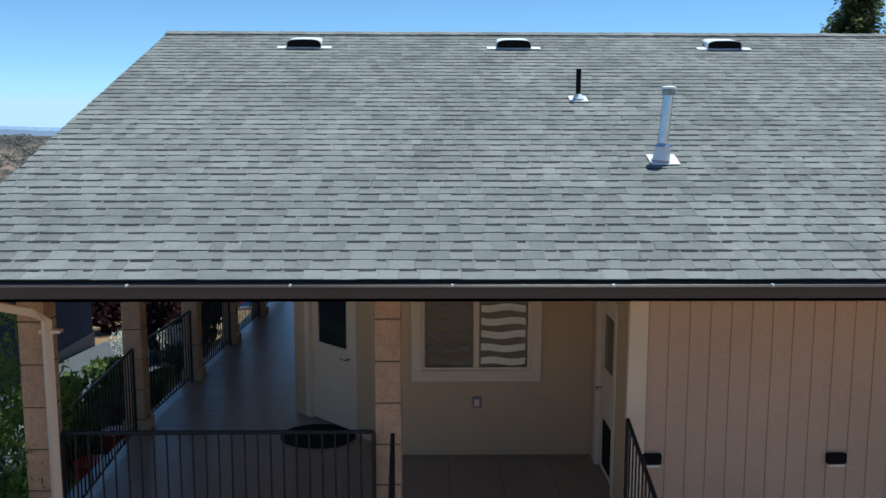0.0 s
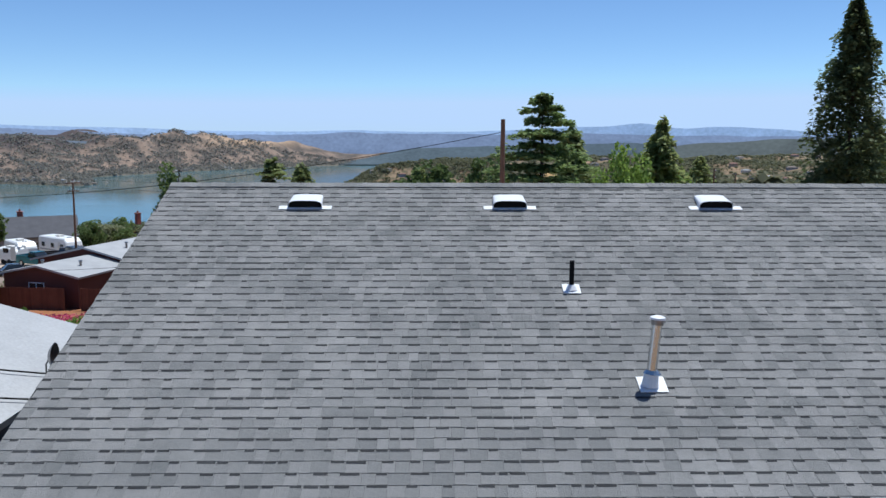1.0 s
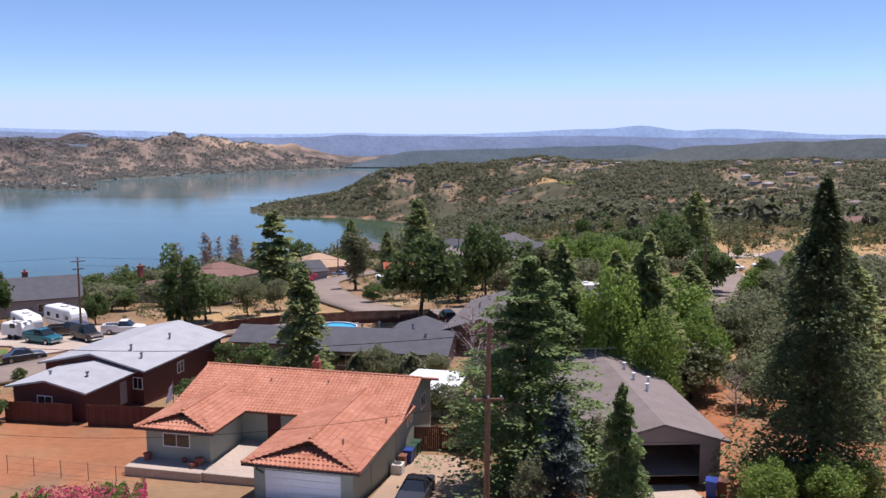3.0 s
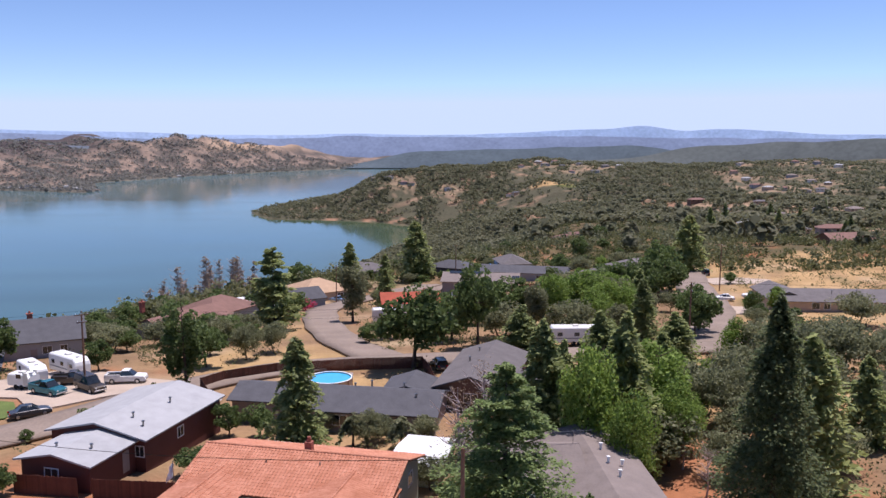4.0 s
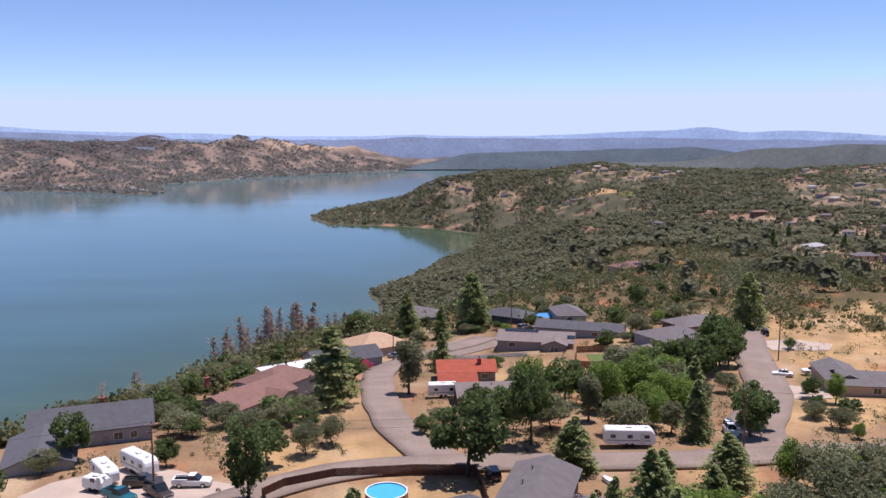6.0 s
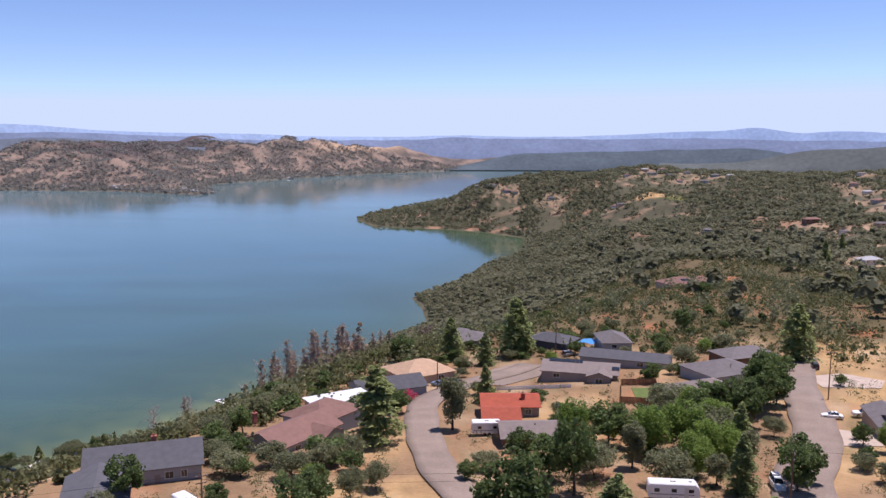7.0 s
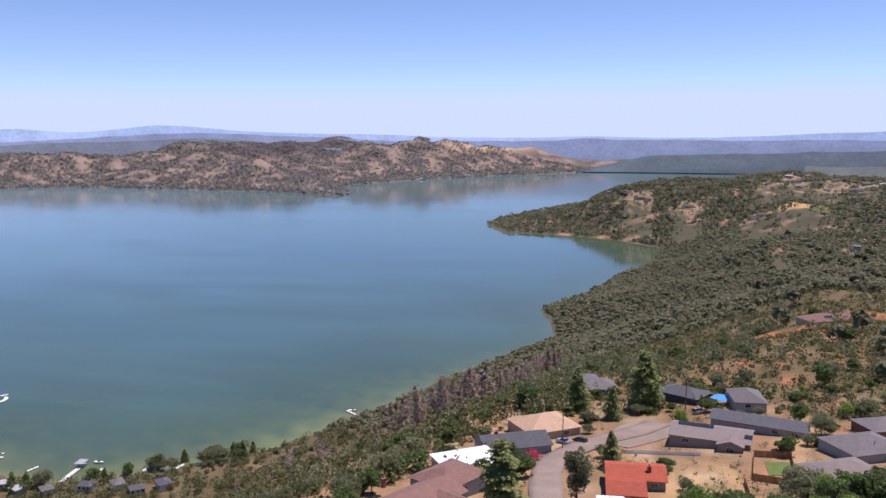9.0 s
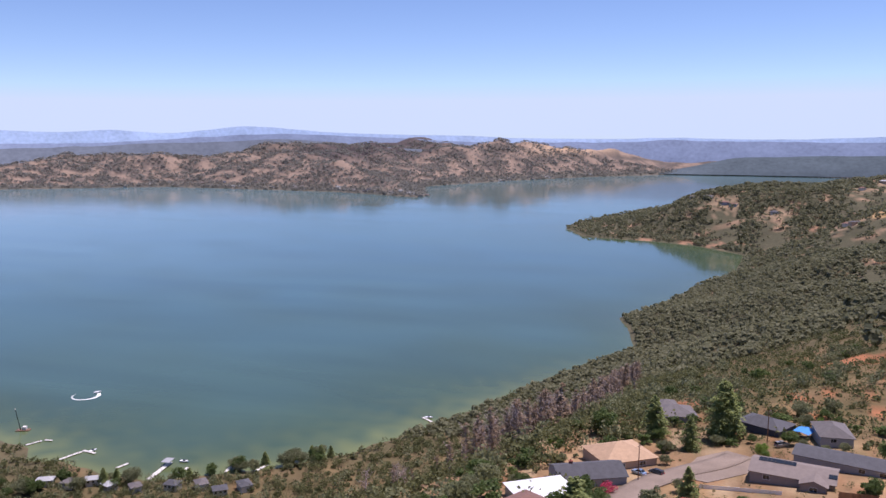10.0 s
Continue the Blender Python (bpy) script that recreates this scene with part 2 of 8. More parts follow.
M = dict(
    shingle=mat("grey_shingle", (0.225, 0.231, 0.23), 0.95, 0.36, 1.2, 120, 0.8, rnd=0.15, tint=(0.325, 0.318, 0.31), spec=0.2),
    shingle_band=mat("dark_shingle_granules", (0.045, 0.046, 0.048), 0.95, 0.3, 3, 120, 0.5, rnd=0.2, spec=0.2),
    flue_steel=mat("bright_flue_steel", (0.62, 0.62, 0.61), 0.24, 0.12, 5, 40, 0.04, metal=0.95),
    underlay=mat("dark_underlay", (0.03, 0.03, 0.032), 0.95),
    gutter=mat("brown_gutter", (0.07, 0.052, 0.044), 0.45, 0.15, 2, 60, 0.03),
    stucco=mat("beige_stucco", (0.58, 0.4, 0.235), 0.9, 0.1, 1, 90, 0.3),
    siding=mat("tan_siding", (0.54, 0.37, 0.255), 0.85, 0.12, 0.8, 50, 0.15),
    trim=mat("cream_trim", (0.74, 0.58, 0.41), 0.7, 0.08, 2, 60, 0.05),
    stone=mat("tan_cast_stone", (0.46, 0.28, 0.17), 0.85, 0.3, 5, 60, 0.35, tint=(0.62, 0.4, 0.25)),
    deck=mat("grey_brown_deck", (0.235, 0.19, 0.16), 0.3, 0.15, 0.8, 40, 0.1),
    iron=mat("black_iron", (0.012, 0.012, 0.013), 0.45, 0.2, 5, 60, 0.1),
    galv=mat("galvanised_steel", (0.27, 0.265, 0.26), 0.32, 0.18, 6, 50, 0.05, metal=0.85),
    whitemetal=mat("white_metal", (0.75, 0.76, 0.78), 0.4, 0.06, 4, 50, 0.03),
    black=mat("black_plastic", (0.008, 0.008, 0.008), 0.8, 0.2, spec=0.15),
    glassdark=mat("dark_window_glass", (0.02, 0.025, 0.03), 0.08, 0.2, 3, 20, 0.0, spec=0.8),
    blind=mat("zebra_blind_cloth", (0.8, 0.72, 0.56), 0.8, 0.1),
    blind_dark=mat("dark_blind_cloth", (0.2, 0.17, 0.13), 0.8, 0.1),
    tile=mat("terracotta_roof_tile", (0.46, 0.165, 0.085), 0.85, 0.2, 0.6, 30, 0.3, rnd=0.14, tint=(0.6, 0.28, 0.18)),
    tile_under=mat("terracotta_underlay", (0.12, 0.04, 0.02), 0.9),
    wall_sage=mat("sage_grey_stucco", (0.33, 0.36, 0.3), 0.9, 0.08, 0.7, 60, 0.2),
    wall_maroon=mat("maroon_siding", (0.1, 0.032, 0.026), 0.8, 0.15, 0.7, 40, 0.15),
    wall_white=mat("off_white_siding", (0.62, 0.6, 0.56), 0.8, 0.08),
    wall_grey=mat("grey_siding", (0.3, 0.31, 0.33), 0.8, 0.1),
    wall_tan=mat("tan_stucco", (0.45, 0.34, 0.26), 0.9, 0.1),
    wall_mauve=mat("mauve_grey_siding", (0.27, 0.23, 0.22), 0.85, 0.1),
    wall_brown=mat("brown_siding", (0.17, 0.1, 0.07), 0.85, 0.12),
    wall_navy=mat("navy_siding", (0.05, 0.065, 0.1), 0.8, 0.15),
    roof_white=mat("pale_grey_shingle", (0.36, 0.365, 0.375), 0.9, 0.16, 0.8, 14, 0.5, rnd=0.1),
    roof_dark=mat("dark_grey_shingle", (0.085, 0.085, 0.095), 0.9, 0.25, 0.8, 8, 0.4, rnd=0.2),
    roof_grey=mat("mid_grey_shingle", (0.135, 0.122, 0.122), 0.9, 0.25, 0.8, 8, 0.4, rnd=0.2),
    roof_taupe=mat("taupe_shingle", (0.2, 0.165, 0.15), 0.9, 0.2, 0.8, 8, 0.4, rnd=0.2),
    roof_tan=mat("tan_shingle", (0.42, 0.28, 0.18), 0.9, 0.2, 0.8, 8, 0.4, rnd=0.2),
    roof_brown=mat("red_brown_shingle", (0.19, 0.105, 0.085), 0.9, 0.25, 0.8, 8, 0.4, rnd=0.2),
    roof_red=mat("red_tile", (0.33, 0.07, 0.035), 0.85, 0.25, 0.8, 8, 0.4, rnd=0.2),
    asphalt=mat("sun_bleached_asphalt", (0.215, 0.165, 0.13), 0.95, 0.2, 0.15, 3, 0.2, tint=(0.3, 0.235, 0.19)),
    concrete=mat("pale_concrete", (0.43, 0.345, 0.275), 0.9, 0.18, 0.3, 5, 0.2),
    newconcrete=mat("white_concrete", (0.5, 0.5, 0.52), 0.9, 0.08, 0.3, 5, 0.2),
    gravel=mat("tan_gravel_drive", (0.36, 0.25, 0.17), 0.95, 0.2, 0.3, 8, 0.4),
    wood_fence=mat("red_brown_fence_board", (0.11, 0.04, 0.025), 0.85, 0.3, 1.2, 25, 0.3, rnd=0.25),
    wood_pale=mat("weathered_fence_board", (0.3, 0.15, 0.08), 0.85, 0.3, 1.2, 25, 0.3, rnd=0.25),
    pole=mat("weathered_pole_wood", (0.2, 0.11, 0.07), 0.9, 0.3, 3, 40, 0.4),
    bark=mat("bark", (0.09, 0.06, 0.045), 0.95, 0.35, 3, 25, 0.6),
    deadbark=mat("scorched_bark", (0.4, 0.33, 0.31), 0.95, 0.3, 3, 25, 0.6),
    brick=mat("red_brick", (0.3, 0.1, 0.07), 0.9, 0.25, 4, 30, 0.3),
    poolwater=mat("turquoise_pool_water", (0.06, 0.42, 0.75), 0.08, 0.1, 1, 6, 0.1, spec=0.6),
    cloth_white=mat("white_cloth", (0.8, 0.8, 0.8), 0.9, 0.05),
    rubber=mat("tyre_rubber", (0.015, 0.015, 0.016), 0.8, 0.2),
    chrome=mat("wheel_alloy", (0.5, 0.5, 0.52), 0.3, 0.1, metal=0.9),
    lamp_red=mat("red_tail_lamp", (0.4, 0.01, 0.01), 0.25, 0.1),
    lamp_clear=mat("clear_lamp_glass", (0.7, 0.7, 0.7), 0.15, 0.1),
    plate=mat("pale_plate", (0.6, 0.6, 0.6), 0.5, 0.1),
    # concrete with the shade between the houses put into its dark colour
    path=mat("shade_dark_concrete", (0.075, 0.08, 0.092), 0.9, 0.2, 0.6, 12, 0.2),
    lawn=mat("green_lawn", (0.105, 0.145, 0.035), 0.95, 0.3, 0.4, 6, 0.5),
    leaf_cedar=leaf_mat("cedar_needles", (0.098, 0.144, 0.052), (0.287, 0.38, 0.138)),
    leaf_conifer=leaf_mat("dark_conifer_needles", (0.146, 0.183, 0.072), (0.383, 0.431, 0.162)),
    leaf_redwood=leaf_mat("deep_green_needles", (0.085, 0.115, 0.05), (0.23, 0.28, 0.115)),
    leaf_spruce=leaf_mat("blue_spruce_needles", (0.088, 0.119, 0.103), (0.294, 0.35, 0.309)),
    leaf_oak=leaf_mat("oak_leaves", (0.066, 0.098, 0.032), (0.174, 0.24, 0.078)),
    leaf_olive=leaf_mat("grey_green_leaves", (0.123, 0.14, 0.073), (0.308, 0.315, 0.168)),
    leaf_bright=leaf_mat("bright_green_leaves", (0.107, 0.179, 0.037), (0.294, 0.406, 0.087)),
    leaf_purple=leaf_mat("purple_leaves", (0.025, 0.01, 0.014), (0.075, 0.03, 0.04)),
    leaf_pink=leaf_mat("pink_blossom", (0.42, 0.03, 0.09), (0.75, 0.15, 0.25)),
    leaf_white=leaf_mat("white_blossom", (0.6, 0.6, 0.52), (0.85, 0.85, 0.78)),
    leaf_brown=leaf_mat("scorched_needles", (0.27, 0.195, 0.134), (0.439, 0.328, 0.226)),
    leaf_scrub=leaf_mat("chaparral_leaves", (0.073, 0.084, 0.036), (0.208, 0.211, 0.088)),
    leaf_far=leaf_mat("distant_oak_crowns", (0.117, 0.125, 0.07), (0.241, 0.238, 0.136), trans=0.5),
    # greyed and paled leaf tones: the far shore's haze is in the colour
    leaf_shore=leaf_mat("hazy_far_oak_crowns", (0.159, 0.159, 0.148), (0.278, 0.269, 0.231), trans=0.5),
)


def ground_mat():
    """Soil, dry grass, scrub and litter; the cover of each spot comes with the mesh, broken up by noise at three scales."""
    m = bpy.data.materials.new("ground_cover")
    m.use_nodes = True
    n, l = m.node_tree.nodes, m.node_tree.links
    p = n["Principled BSDF"]
    p.inputs["Roughness"].default_value, p.inputs["Specular IOR Level"].default_value = 0.98, 0.1
    co, at = n.new("ShaderNodeTexCoord"), n.new("ShaderNodeAttribute")
    at.attribute_name = "cover"
    tot = None
    for s, w in ((0.022, 0.5), (0.16, 0.45), (1.3, 0.35)):
        t, k = n.new("ShaderNodeTexNoise"), n.new("ShaderNodeMath")
        t.inputs["Scale"].default_value, t.inputs["Detail"].default_value = s, 6
        l.new(co.outputs["Object"], t.inputs["Vector"])
        k.operation = "MULTIPLY_ADD"
        k.inputs[1].default_value, k.inputs[2].default_value = w * 3, -w * 1.5
        l.new(t.outputs["Fac"], k.inputs[0])
        if tot is not None:
            l.new(tot.outputs[0], k.inputs[2])
            k2 = n.new("ShaderNodeMath")
            k2.operation = "ADD"
            k2.inputs[1].default_value = -w * 1.5
            l.new(k.outputs[0], k2.inputs[0])
            k = k2
        tot = k
    val = n.new("ShaderNodeMath")
    val.operation = "MULTIPLY_ADD"
    val.inputs[1].default_value, val.inputs[2].default_value = 0.42, 1.0
    l.new(tot.outputs[0], val.inputs[0])
    hsv = n.new("ShaderNodeHueSaturation")
    l.new(at.outputs["Color"], hsv.inputs["Color"]), l.new(val.outputs[0], hsv.inputs["Value"])
    l.new(hsv.outputs[0], p.inputs["Base Color"])
    b = n.new("ShaderNodeBump")
    b.inputs["Strength"].default_value, b.inputs["Distance"].default_value = 0.6, 0.3
    l.new(tot.outputs[0], b.inputs["Height"]), l.new(b.outputs[0], p.inputs["Normal"])
    return m


def water_mat():
    m = bpy.data.materials.new("lake_water")
    m.use_nodes = True
    n, l = m.node_tree.nodes, m.node_tree.links
    p = n["Principled BSDF"]
    p.inputs["Roughness"].default_value, p.inputs["IOR"].default_value = 0.12, 1.33
    co, at = n.new("ShaderNodeTexCoord"), n.new("ShaderNodeAttribute")
    at.attribute_name = "cover"
    mp = n.new("ShaderNodeMapping")
    mp.inputs["Scale"].default_value = (0.35, 1.6, 1)
    l.new(co.outputs["Object"], mp.inputs["Vector"])
    t, r = n.new("ShaderNodeTexNoise"), n.new("ShaderNodeTexNoise")
    t.inputs["Scale"].default_value, t.inputs["Detail"].default_value, t.inputs["Distortion"].default_value = 0.0045, 4, 1.5
    r.inputs["Scale"].default_value, r.inputs["Detail"].default_value = 0.35, 4
    l.new(mp.outputs[0], t.inputs["Vector"]), l.new(co.outputs["Object"], r.inputs["Vector"])
    rg = n.new("ShaderNodeMapRange")
    rg.inputs["To Min"].default_value, rg.inputs["To Max"].default_value = 0.72, 1.25
    l.new(t.outputs["Fac"], rg.inputs["Value"])
    hsv = n.new("ShaderNodeHueSaturation")
    l.new(at.outputs["Color"], hsv.inputs["Color"]), l.new(rg.outputs[0], hsv.inputs["Value"]), l.new(hsv.outputs[0], p.inputs["Base Color"])
    rr = n.new("ShaderNodeMapRange")
    rr.inputs["To Min"].default_value, rr.inputs["To Max"].default_value = 0.03, 0.15
    l.new(t.outputs["Fac"], rr.inputs["Value"]), l.new(rr.outputs[0], p.inputs["Roughness"])
    b = n.new("ShaderNodeBump")
    b.inputs["Strength"].default_value, b.inputs["Distance"].default_value = 0.07, 0.3
    l.new(r.outputs["Fac"], b.inputs["Height"]), l.new(b.outputs[0], p.inputs["Normal"])
    return m


# ---- mesh helpers ----
class Mesh:
    """Collects solids; link() makes them one mesh object."""

    def __init__(self):
        self.v, self.f, self.cuts = [], [], []

    def add(self, verts, faces):
        k = len(self.v)
        self.cuts.append((k, len(self.f)))
        self.v += [tuple(p) for p in verts]
        self.f += [tuple(i + k for i in f) for f in faces]
        return self

    def box(self, x0, y0, z0, x1, y1, z1, m=None, bev=0.0):
        c = [(x0, y0), (x1, y0), (x1, y1), (x0, y1)]
        if bev:
            b = bev
            ring = [(x0 + b, y0), (x1 - b, y0), (x1, y0 + b), (x1, y1 - b), (x1 - b, y1), (x0 + b, y1), (x0, y1 - b), (x0, y0 + b)]
            cx, cy = (x0 + x1) / 2, (y0 + y1) / 2
            fx, fy = 1 - 2 * b / max(x1 - x0, 1e-6), 1 - 2 * b / max(y1 - y0, 1e-6)
            inn = [(cx + (a - cx) * fx, cy + (d - cy) * fy) for a, d in ring]
            v = [(a, d, z0) for a, d in inn] + [(a, d, z0 + b) for a, d in ring] + [(a, d, z1 - b) for a, d in ring] + [(a, d, z1) for a, d in inn]
            f = [tuple(range(7, -1, -1)), tuple(range(24, 32))]
            for r in range(3):
                f += [(r * 8 + i, r * 8 + (i + 1) % 8, r * 8 + 8 + (i + 1) % 8, r * 8 + 8 + i) for i in range(8)]
        else:
            v = [(a, b, z0) for a, b in c] + [(a, b, z1) for a, b in c]
            f = [(3, 2, 1, 0), (4, 5, 6, 7), (0, 1, 5, 4), (1, 2, 6, 5), (2, 3, 7, 6), (3, 0, 4, 7)]
        if m is not None:
            v = [m @ Vector(p) for p in v]
        return self.add(v, f)

    def slab(self, quad, t):
        """A plate of thickness t under four or three corners, given counter-clockwise from above."""
        q = [Vector(p) for p in quad]
        nrm = (q[1] - q[0]).cross(q[2] - q[0]).normalized() * t
        k = len(q)
        v = q + [p - nrm for p in q]
        return self.add(v, [tuple(range(k)), tuple(range(2 * k - 1, k - 1, -1))] + [(i, i + k, (i + 1) % k + k, (i + 1) % k) for i in range(k)])

    def tube(self, pts, radii, n=8):
        pts = [Vector(p) for p in pts]
        if not isinstance(radii, (list, tuple)):
            radii = [radii] * len(pts)
        v, f = [], []
        for i, p in enumerate(pts):
            d = (pts[min(i + 1, len(pts) - 1)] - pts[max(i - 1, 0)]).normalized()
            a = d.orthogonal().normalized() if abs(d.z) < 0.99 else Vector((1, 0, 0))
            b = d.cross(a)
            a = b.cross(d)
            v += [p + (a * math.cos(6.2832 * j / n) + b * math.sin(6.2832 * j / n)) * radii[i] for j in range(n)]
        for i in range(len(pts) - 1):
            f += [(i * n + j, i * n + (j + 1) % n, (i + 1) * n + (j + 1) % n, (i + 1) * n + j) for j in range(n)]
        f += [tuple(range(n - 1, -1, -1)), tuple(range((len(pts) - 1) * n, len(pts) * n))]
        return self.add(v, f)

    def link_each(self, names, material, parent):
        """Each solid becomes a part of its own; the last name serves for the rest."""
        ends = self.cuts[1:] + [(len(self.v), len(self.f))]
        for i, ((v0, f0), (v1, f1)) in enumerate(zip(self.cuts, ends)):
            one = Mesh()
            one.v, one.f = self.v[v0:v1], [tuple(j - v0 for j in f) for f in self.f[f0:f1]]
            one.link(names[min(i, len(names) - 1)], material, parent)

    def link(self, name, material, parent=None, label="", smooth=False):
        me = bpy.data.meshes.new(name)
        me.from_pydata(self.v, [], self.f)
        me.materials.append(material)
        if smooth:
            me.polygons.foreach_set("use_smooth", [True] * len(me.polygons))
        me.update()
        ob = new(name, me)
        if parent is not None:
            ob.parent = parent
        if label:
            tagged(ob, label)
        return ob


def thing(name, m, label, category, group="", kind=""):
    ob = new(name)
    ob.matrix_world = m
    ob.empty_display_size = 0.2
    return tagged(ob, label, category, group, kind)


def raw_mesh(name, verts, faces, material, smooth=False):
    """A mesh from arrays of corners and of equal-sided faces."""
    verts, faces = np.asarray(verts, np.float32), np.asarray(faces, np.int32)
    me = bpy.data.meshes.new(name)
    nf, k = faces.shape
    me.vertices.add(len(verts)), me.loops.add(nf * k), me.polygons.add(nf)
    me.vertices.foreach_set("co", verts.ravel())
    me.loops.foreach_set("vertex_index", faces.ravel())
    me.polygons.foreach_set("loop_start", np.arange(0, nf * k, k, dtype=np.int32))
    me.polygons.foreach_set("loop_total", np.full(nf, k, np.int32))
    if smooth:
        me.polygons.foreach_set("use_smooth", np.ones(nf, bool))
    me.materials.append(material)
    me.update(calc_edges=True)
    return me


def cover_colors(me, cols):
    at = me.attributes.new("cover", "FLOAT_COLOR", "POINT")
    at.data.foreach_set("color", np.column_stack([cols, np.ones(len(cols))]).astype(np.float32).ravel())


# ---- ground: one sheet, finer near the middle ----
angles = np.radians(np.concatenate([np.arange(-64, -50, 0.5), np.arange(-50, 34, 0.25), np.arange(34, 46, 0.5), np.arange(46, 296, 4.0)]))
radii = np.concatenate([[0.0], np.geomspace(2, 880, 170), np.arange(892, 2500, 13.0), np.arange(2500, 4960, 26.0)])
RR, AA = np.meshgrid(radii, angles, indexing="ij")
GX, GY = RR * np.sin(AA), RR * np.cos(AA)
GZ = ground_z(GX.ravel(), GY.ravel())
na = len(angles)
ii, jj = np.meshgrid(np.arange(len(radii) - 1), np.arange(na), indexing="ij")
jn = (jj + 1) % na
quads = np.stack([ii * na + jj, ii * na + jn, (ii + 1) * na + jn, (ii + 1) * na + jj], -1).reshape(-1, 4)[:, ::-1]
ground_me = raw_mesh("ground", np.column_stack([GX.ravel(), GY.ravel(), GZ]), quads, ground_mat(), True)


def blob(px, py, cx, cy, r, rag=0.35, seed=1):
    d = np.hypot(px - cx, py - cy) / r + rag * waves(px, py, r * 1.1, seed)
    return np.clip((1.15 - d) / 0.3, 0, 1)


# bare tan ground round the hillside houses: x, y, radius
CLEARINGS = [tuple(float(v) for v in c.split()) for c in """-66 1946 38; 36 1860 38; 208 1980 38; 282 2258 38; 270 2020 38; 320 1942 38; 358 2071 38; 407 1995 38; 155 1665 38; 766 2110 38; 955 2375 38; 868 2032 38; 1016 2309 38; 887 1955 38; 626 1758 38; 624 1682 38; 572 1491 38; 519 1308 38; 589 1413 38; 703 1654 38; 569 1284 38; 623 1350 38; 703 1499 38; 869 1810 38; 236 1187 28; 364 1161 28; 419 1073 28; 374 1068 28; 247 649 28; 406 872 28; 410 816 28; 263 543 28; 249 567 28; 360 865 28; 103 1734 16; 143 1161 16; -217 1796 16; -130 1766 16; -70 1736 16; 335 1172 16; 314 1212 16; 446 1017 16""".split(";")]


def cover_at(px, py, z):
    """What covers the ground: chaparral litter, dry grass, red soil, oak woodland on the far shores in haze-greyed
    tones.
    """
    r = np.hypot(px, py)
    soil, grass = np.array([0.34, 0.145, 0.072]), np.array([0.41, 0.27, 0.13])
    litter, scrub = np.array([0.25, 0.16, 0.092]), np.array([0.105, 0.085, 0.042])
    wood, tan = np.array([0.088, 0.086, 0.056]), np.array([0.3, 0.2, 0.13])

    def lay(c, new_c, w):
        return c * (1 - w[:, None]) + new_c * w[:, None]
    c = np.tile(litter, (len(px), 1))
    c = lay(c, grass, np.clip(waves(px, py, 45, 21) * 0.6 - 0.15, 0, 0.7))
    c = lay(c, soil, np.clip(waves(px, py, 30, 27) * 1.0 - 0.5, 0, 0.7))
    c = lay(c, scrub, np.clip((r - 240) / 60, 0, 1) * np.clip(0.85 + 0.3 * waves(px, py, 60, 22), 0, 1))
    c = lay(c, wood, np.clip((r - 520) / 200, 0, 1) * 0.9)
    c = lay(c, soil, np.clip((r - 250) / 40, 0, 1) * np.clip((520 - r) / 150, 0, 1) * np.clip(waves(px, py, 26, 23) * 1.3 - 0.75, 0, 1))
    c = lay(c, tan, np.clip((r - 900) / 200, 0, 1) * np.clip(waves(px, py, 120, 24) * 1.6 - 1.0, 0, 1))
    for cx, cy, rad, col in ((-30, 62, 13, soil), (-3, 44, 14, litter), (24, 50, 20, soil), (20, 75, 10, soil), (90, 225, 34, grass), (125, 250, 34, grass),
                             (-22, 128, 13, grass), (70, 160, 13, grass), (40, 104, 14, grass), (95, 150, 20, grass), (50, 440, 26, soil), (105, 500, 18, soil),
                             (10, 195, 14, grass), (-55, 128, 9, litter), (-12, 106, 9, grass), (8, 75, 10, litter), (-16, 320, 7, soil), (228, 1650, 42, grass), (262, 1602, 24, np.array([0.14, 0.15, 0.05])),
                             (240, 330, 30, grass), (-150, 640, 14, soil)):
        c = lay(c, col, blob(px, py, cx, cy, rad, seed=int(abs(cx) + cy)))
    e = inland(px, py, FAR_SHORE)
    near = np.clip((310 - r) / 40, 0, 1)
    c = lay(c, np.array([0.3, 0.19, 0.1]), near * np.clip(waves(px, py, 17, 71) * 0.9 - 0.15, 0, 0.65))
    c = lay(c, np.array([0.17, 0.14, 0.07]), near * np.clip((r - 120) / 40, 0, 1) * np.clip(waves(px, py, 11, 73) * 1.1 - 0.55, 0, 0.6))
    c = lay(c, np.array([0.47, 0.36, 0.23]), near * np.clip((r - 90) / 40, 0, 1) * np.clip(waves(px, py, 26, 75) * 0.9 - 0.4, 0, 0.6))
    for cx, cy, rad in CLEARINGS:
        c = lay(c, np.array([0.38, 0.26, 0.17]) if rad > 17 else np.array([0.34, 0.19, 0.12]), (0.5 if rad > 30 else 0.75) * blob(px, py, cx, cy, rad, 0.6, seed=int(abs(cx) + cy)))
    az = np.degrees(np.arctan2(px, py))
    # far-shore soil tones are greyed: distance haze mixed into the ground colour
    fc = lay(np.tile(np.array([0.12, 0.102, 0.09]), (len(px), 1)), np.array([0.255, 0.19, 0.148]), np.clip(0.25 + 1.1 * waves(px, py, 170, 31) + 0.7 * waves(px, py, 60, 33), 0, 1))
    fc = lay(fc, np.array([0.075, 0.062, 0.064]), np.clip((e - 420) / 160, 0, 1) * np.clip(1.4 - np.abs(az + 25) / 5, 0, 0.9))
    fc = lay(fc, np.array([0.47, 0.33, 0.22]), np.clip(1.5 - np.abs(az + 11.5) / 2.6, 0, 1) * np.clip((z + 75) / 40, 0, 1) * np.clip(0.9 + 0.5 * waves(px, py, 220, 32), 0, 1))
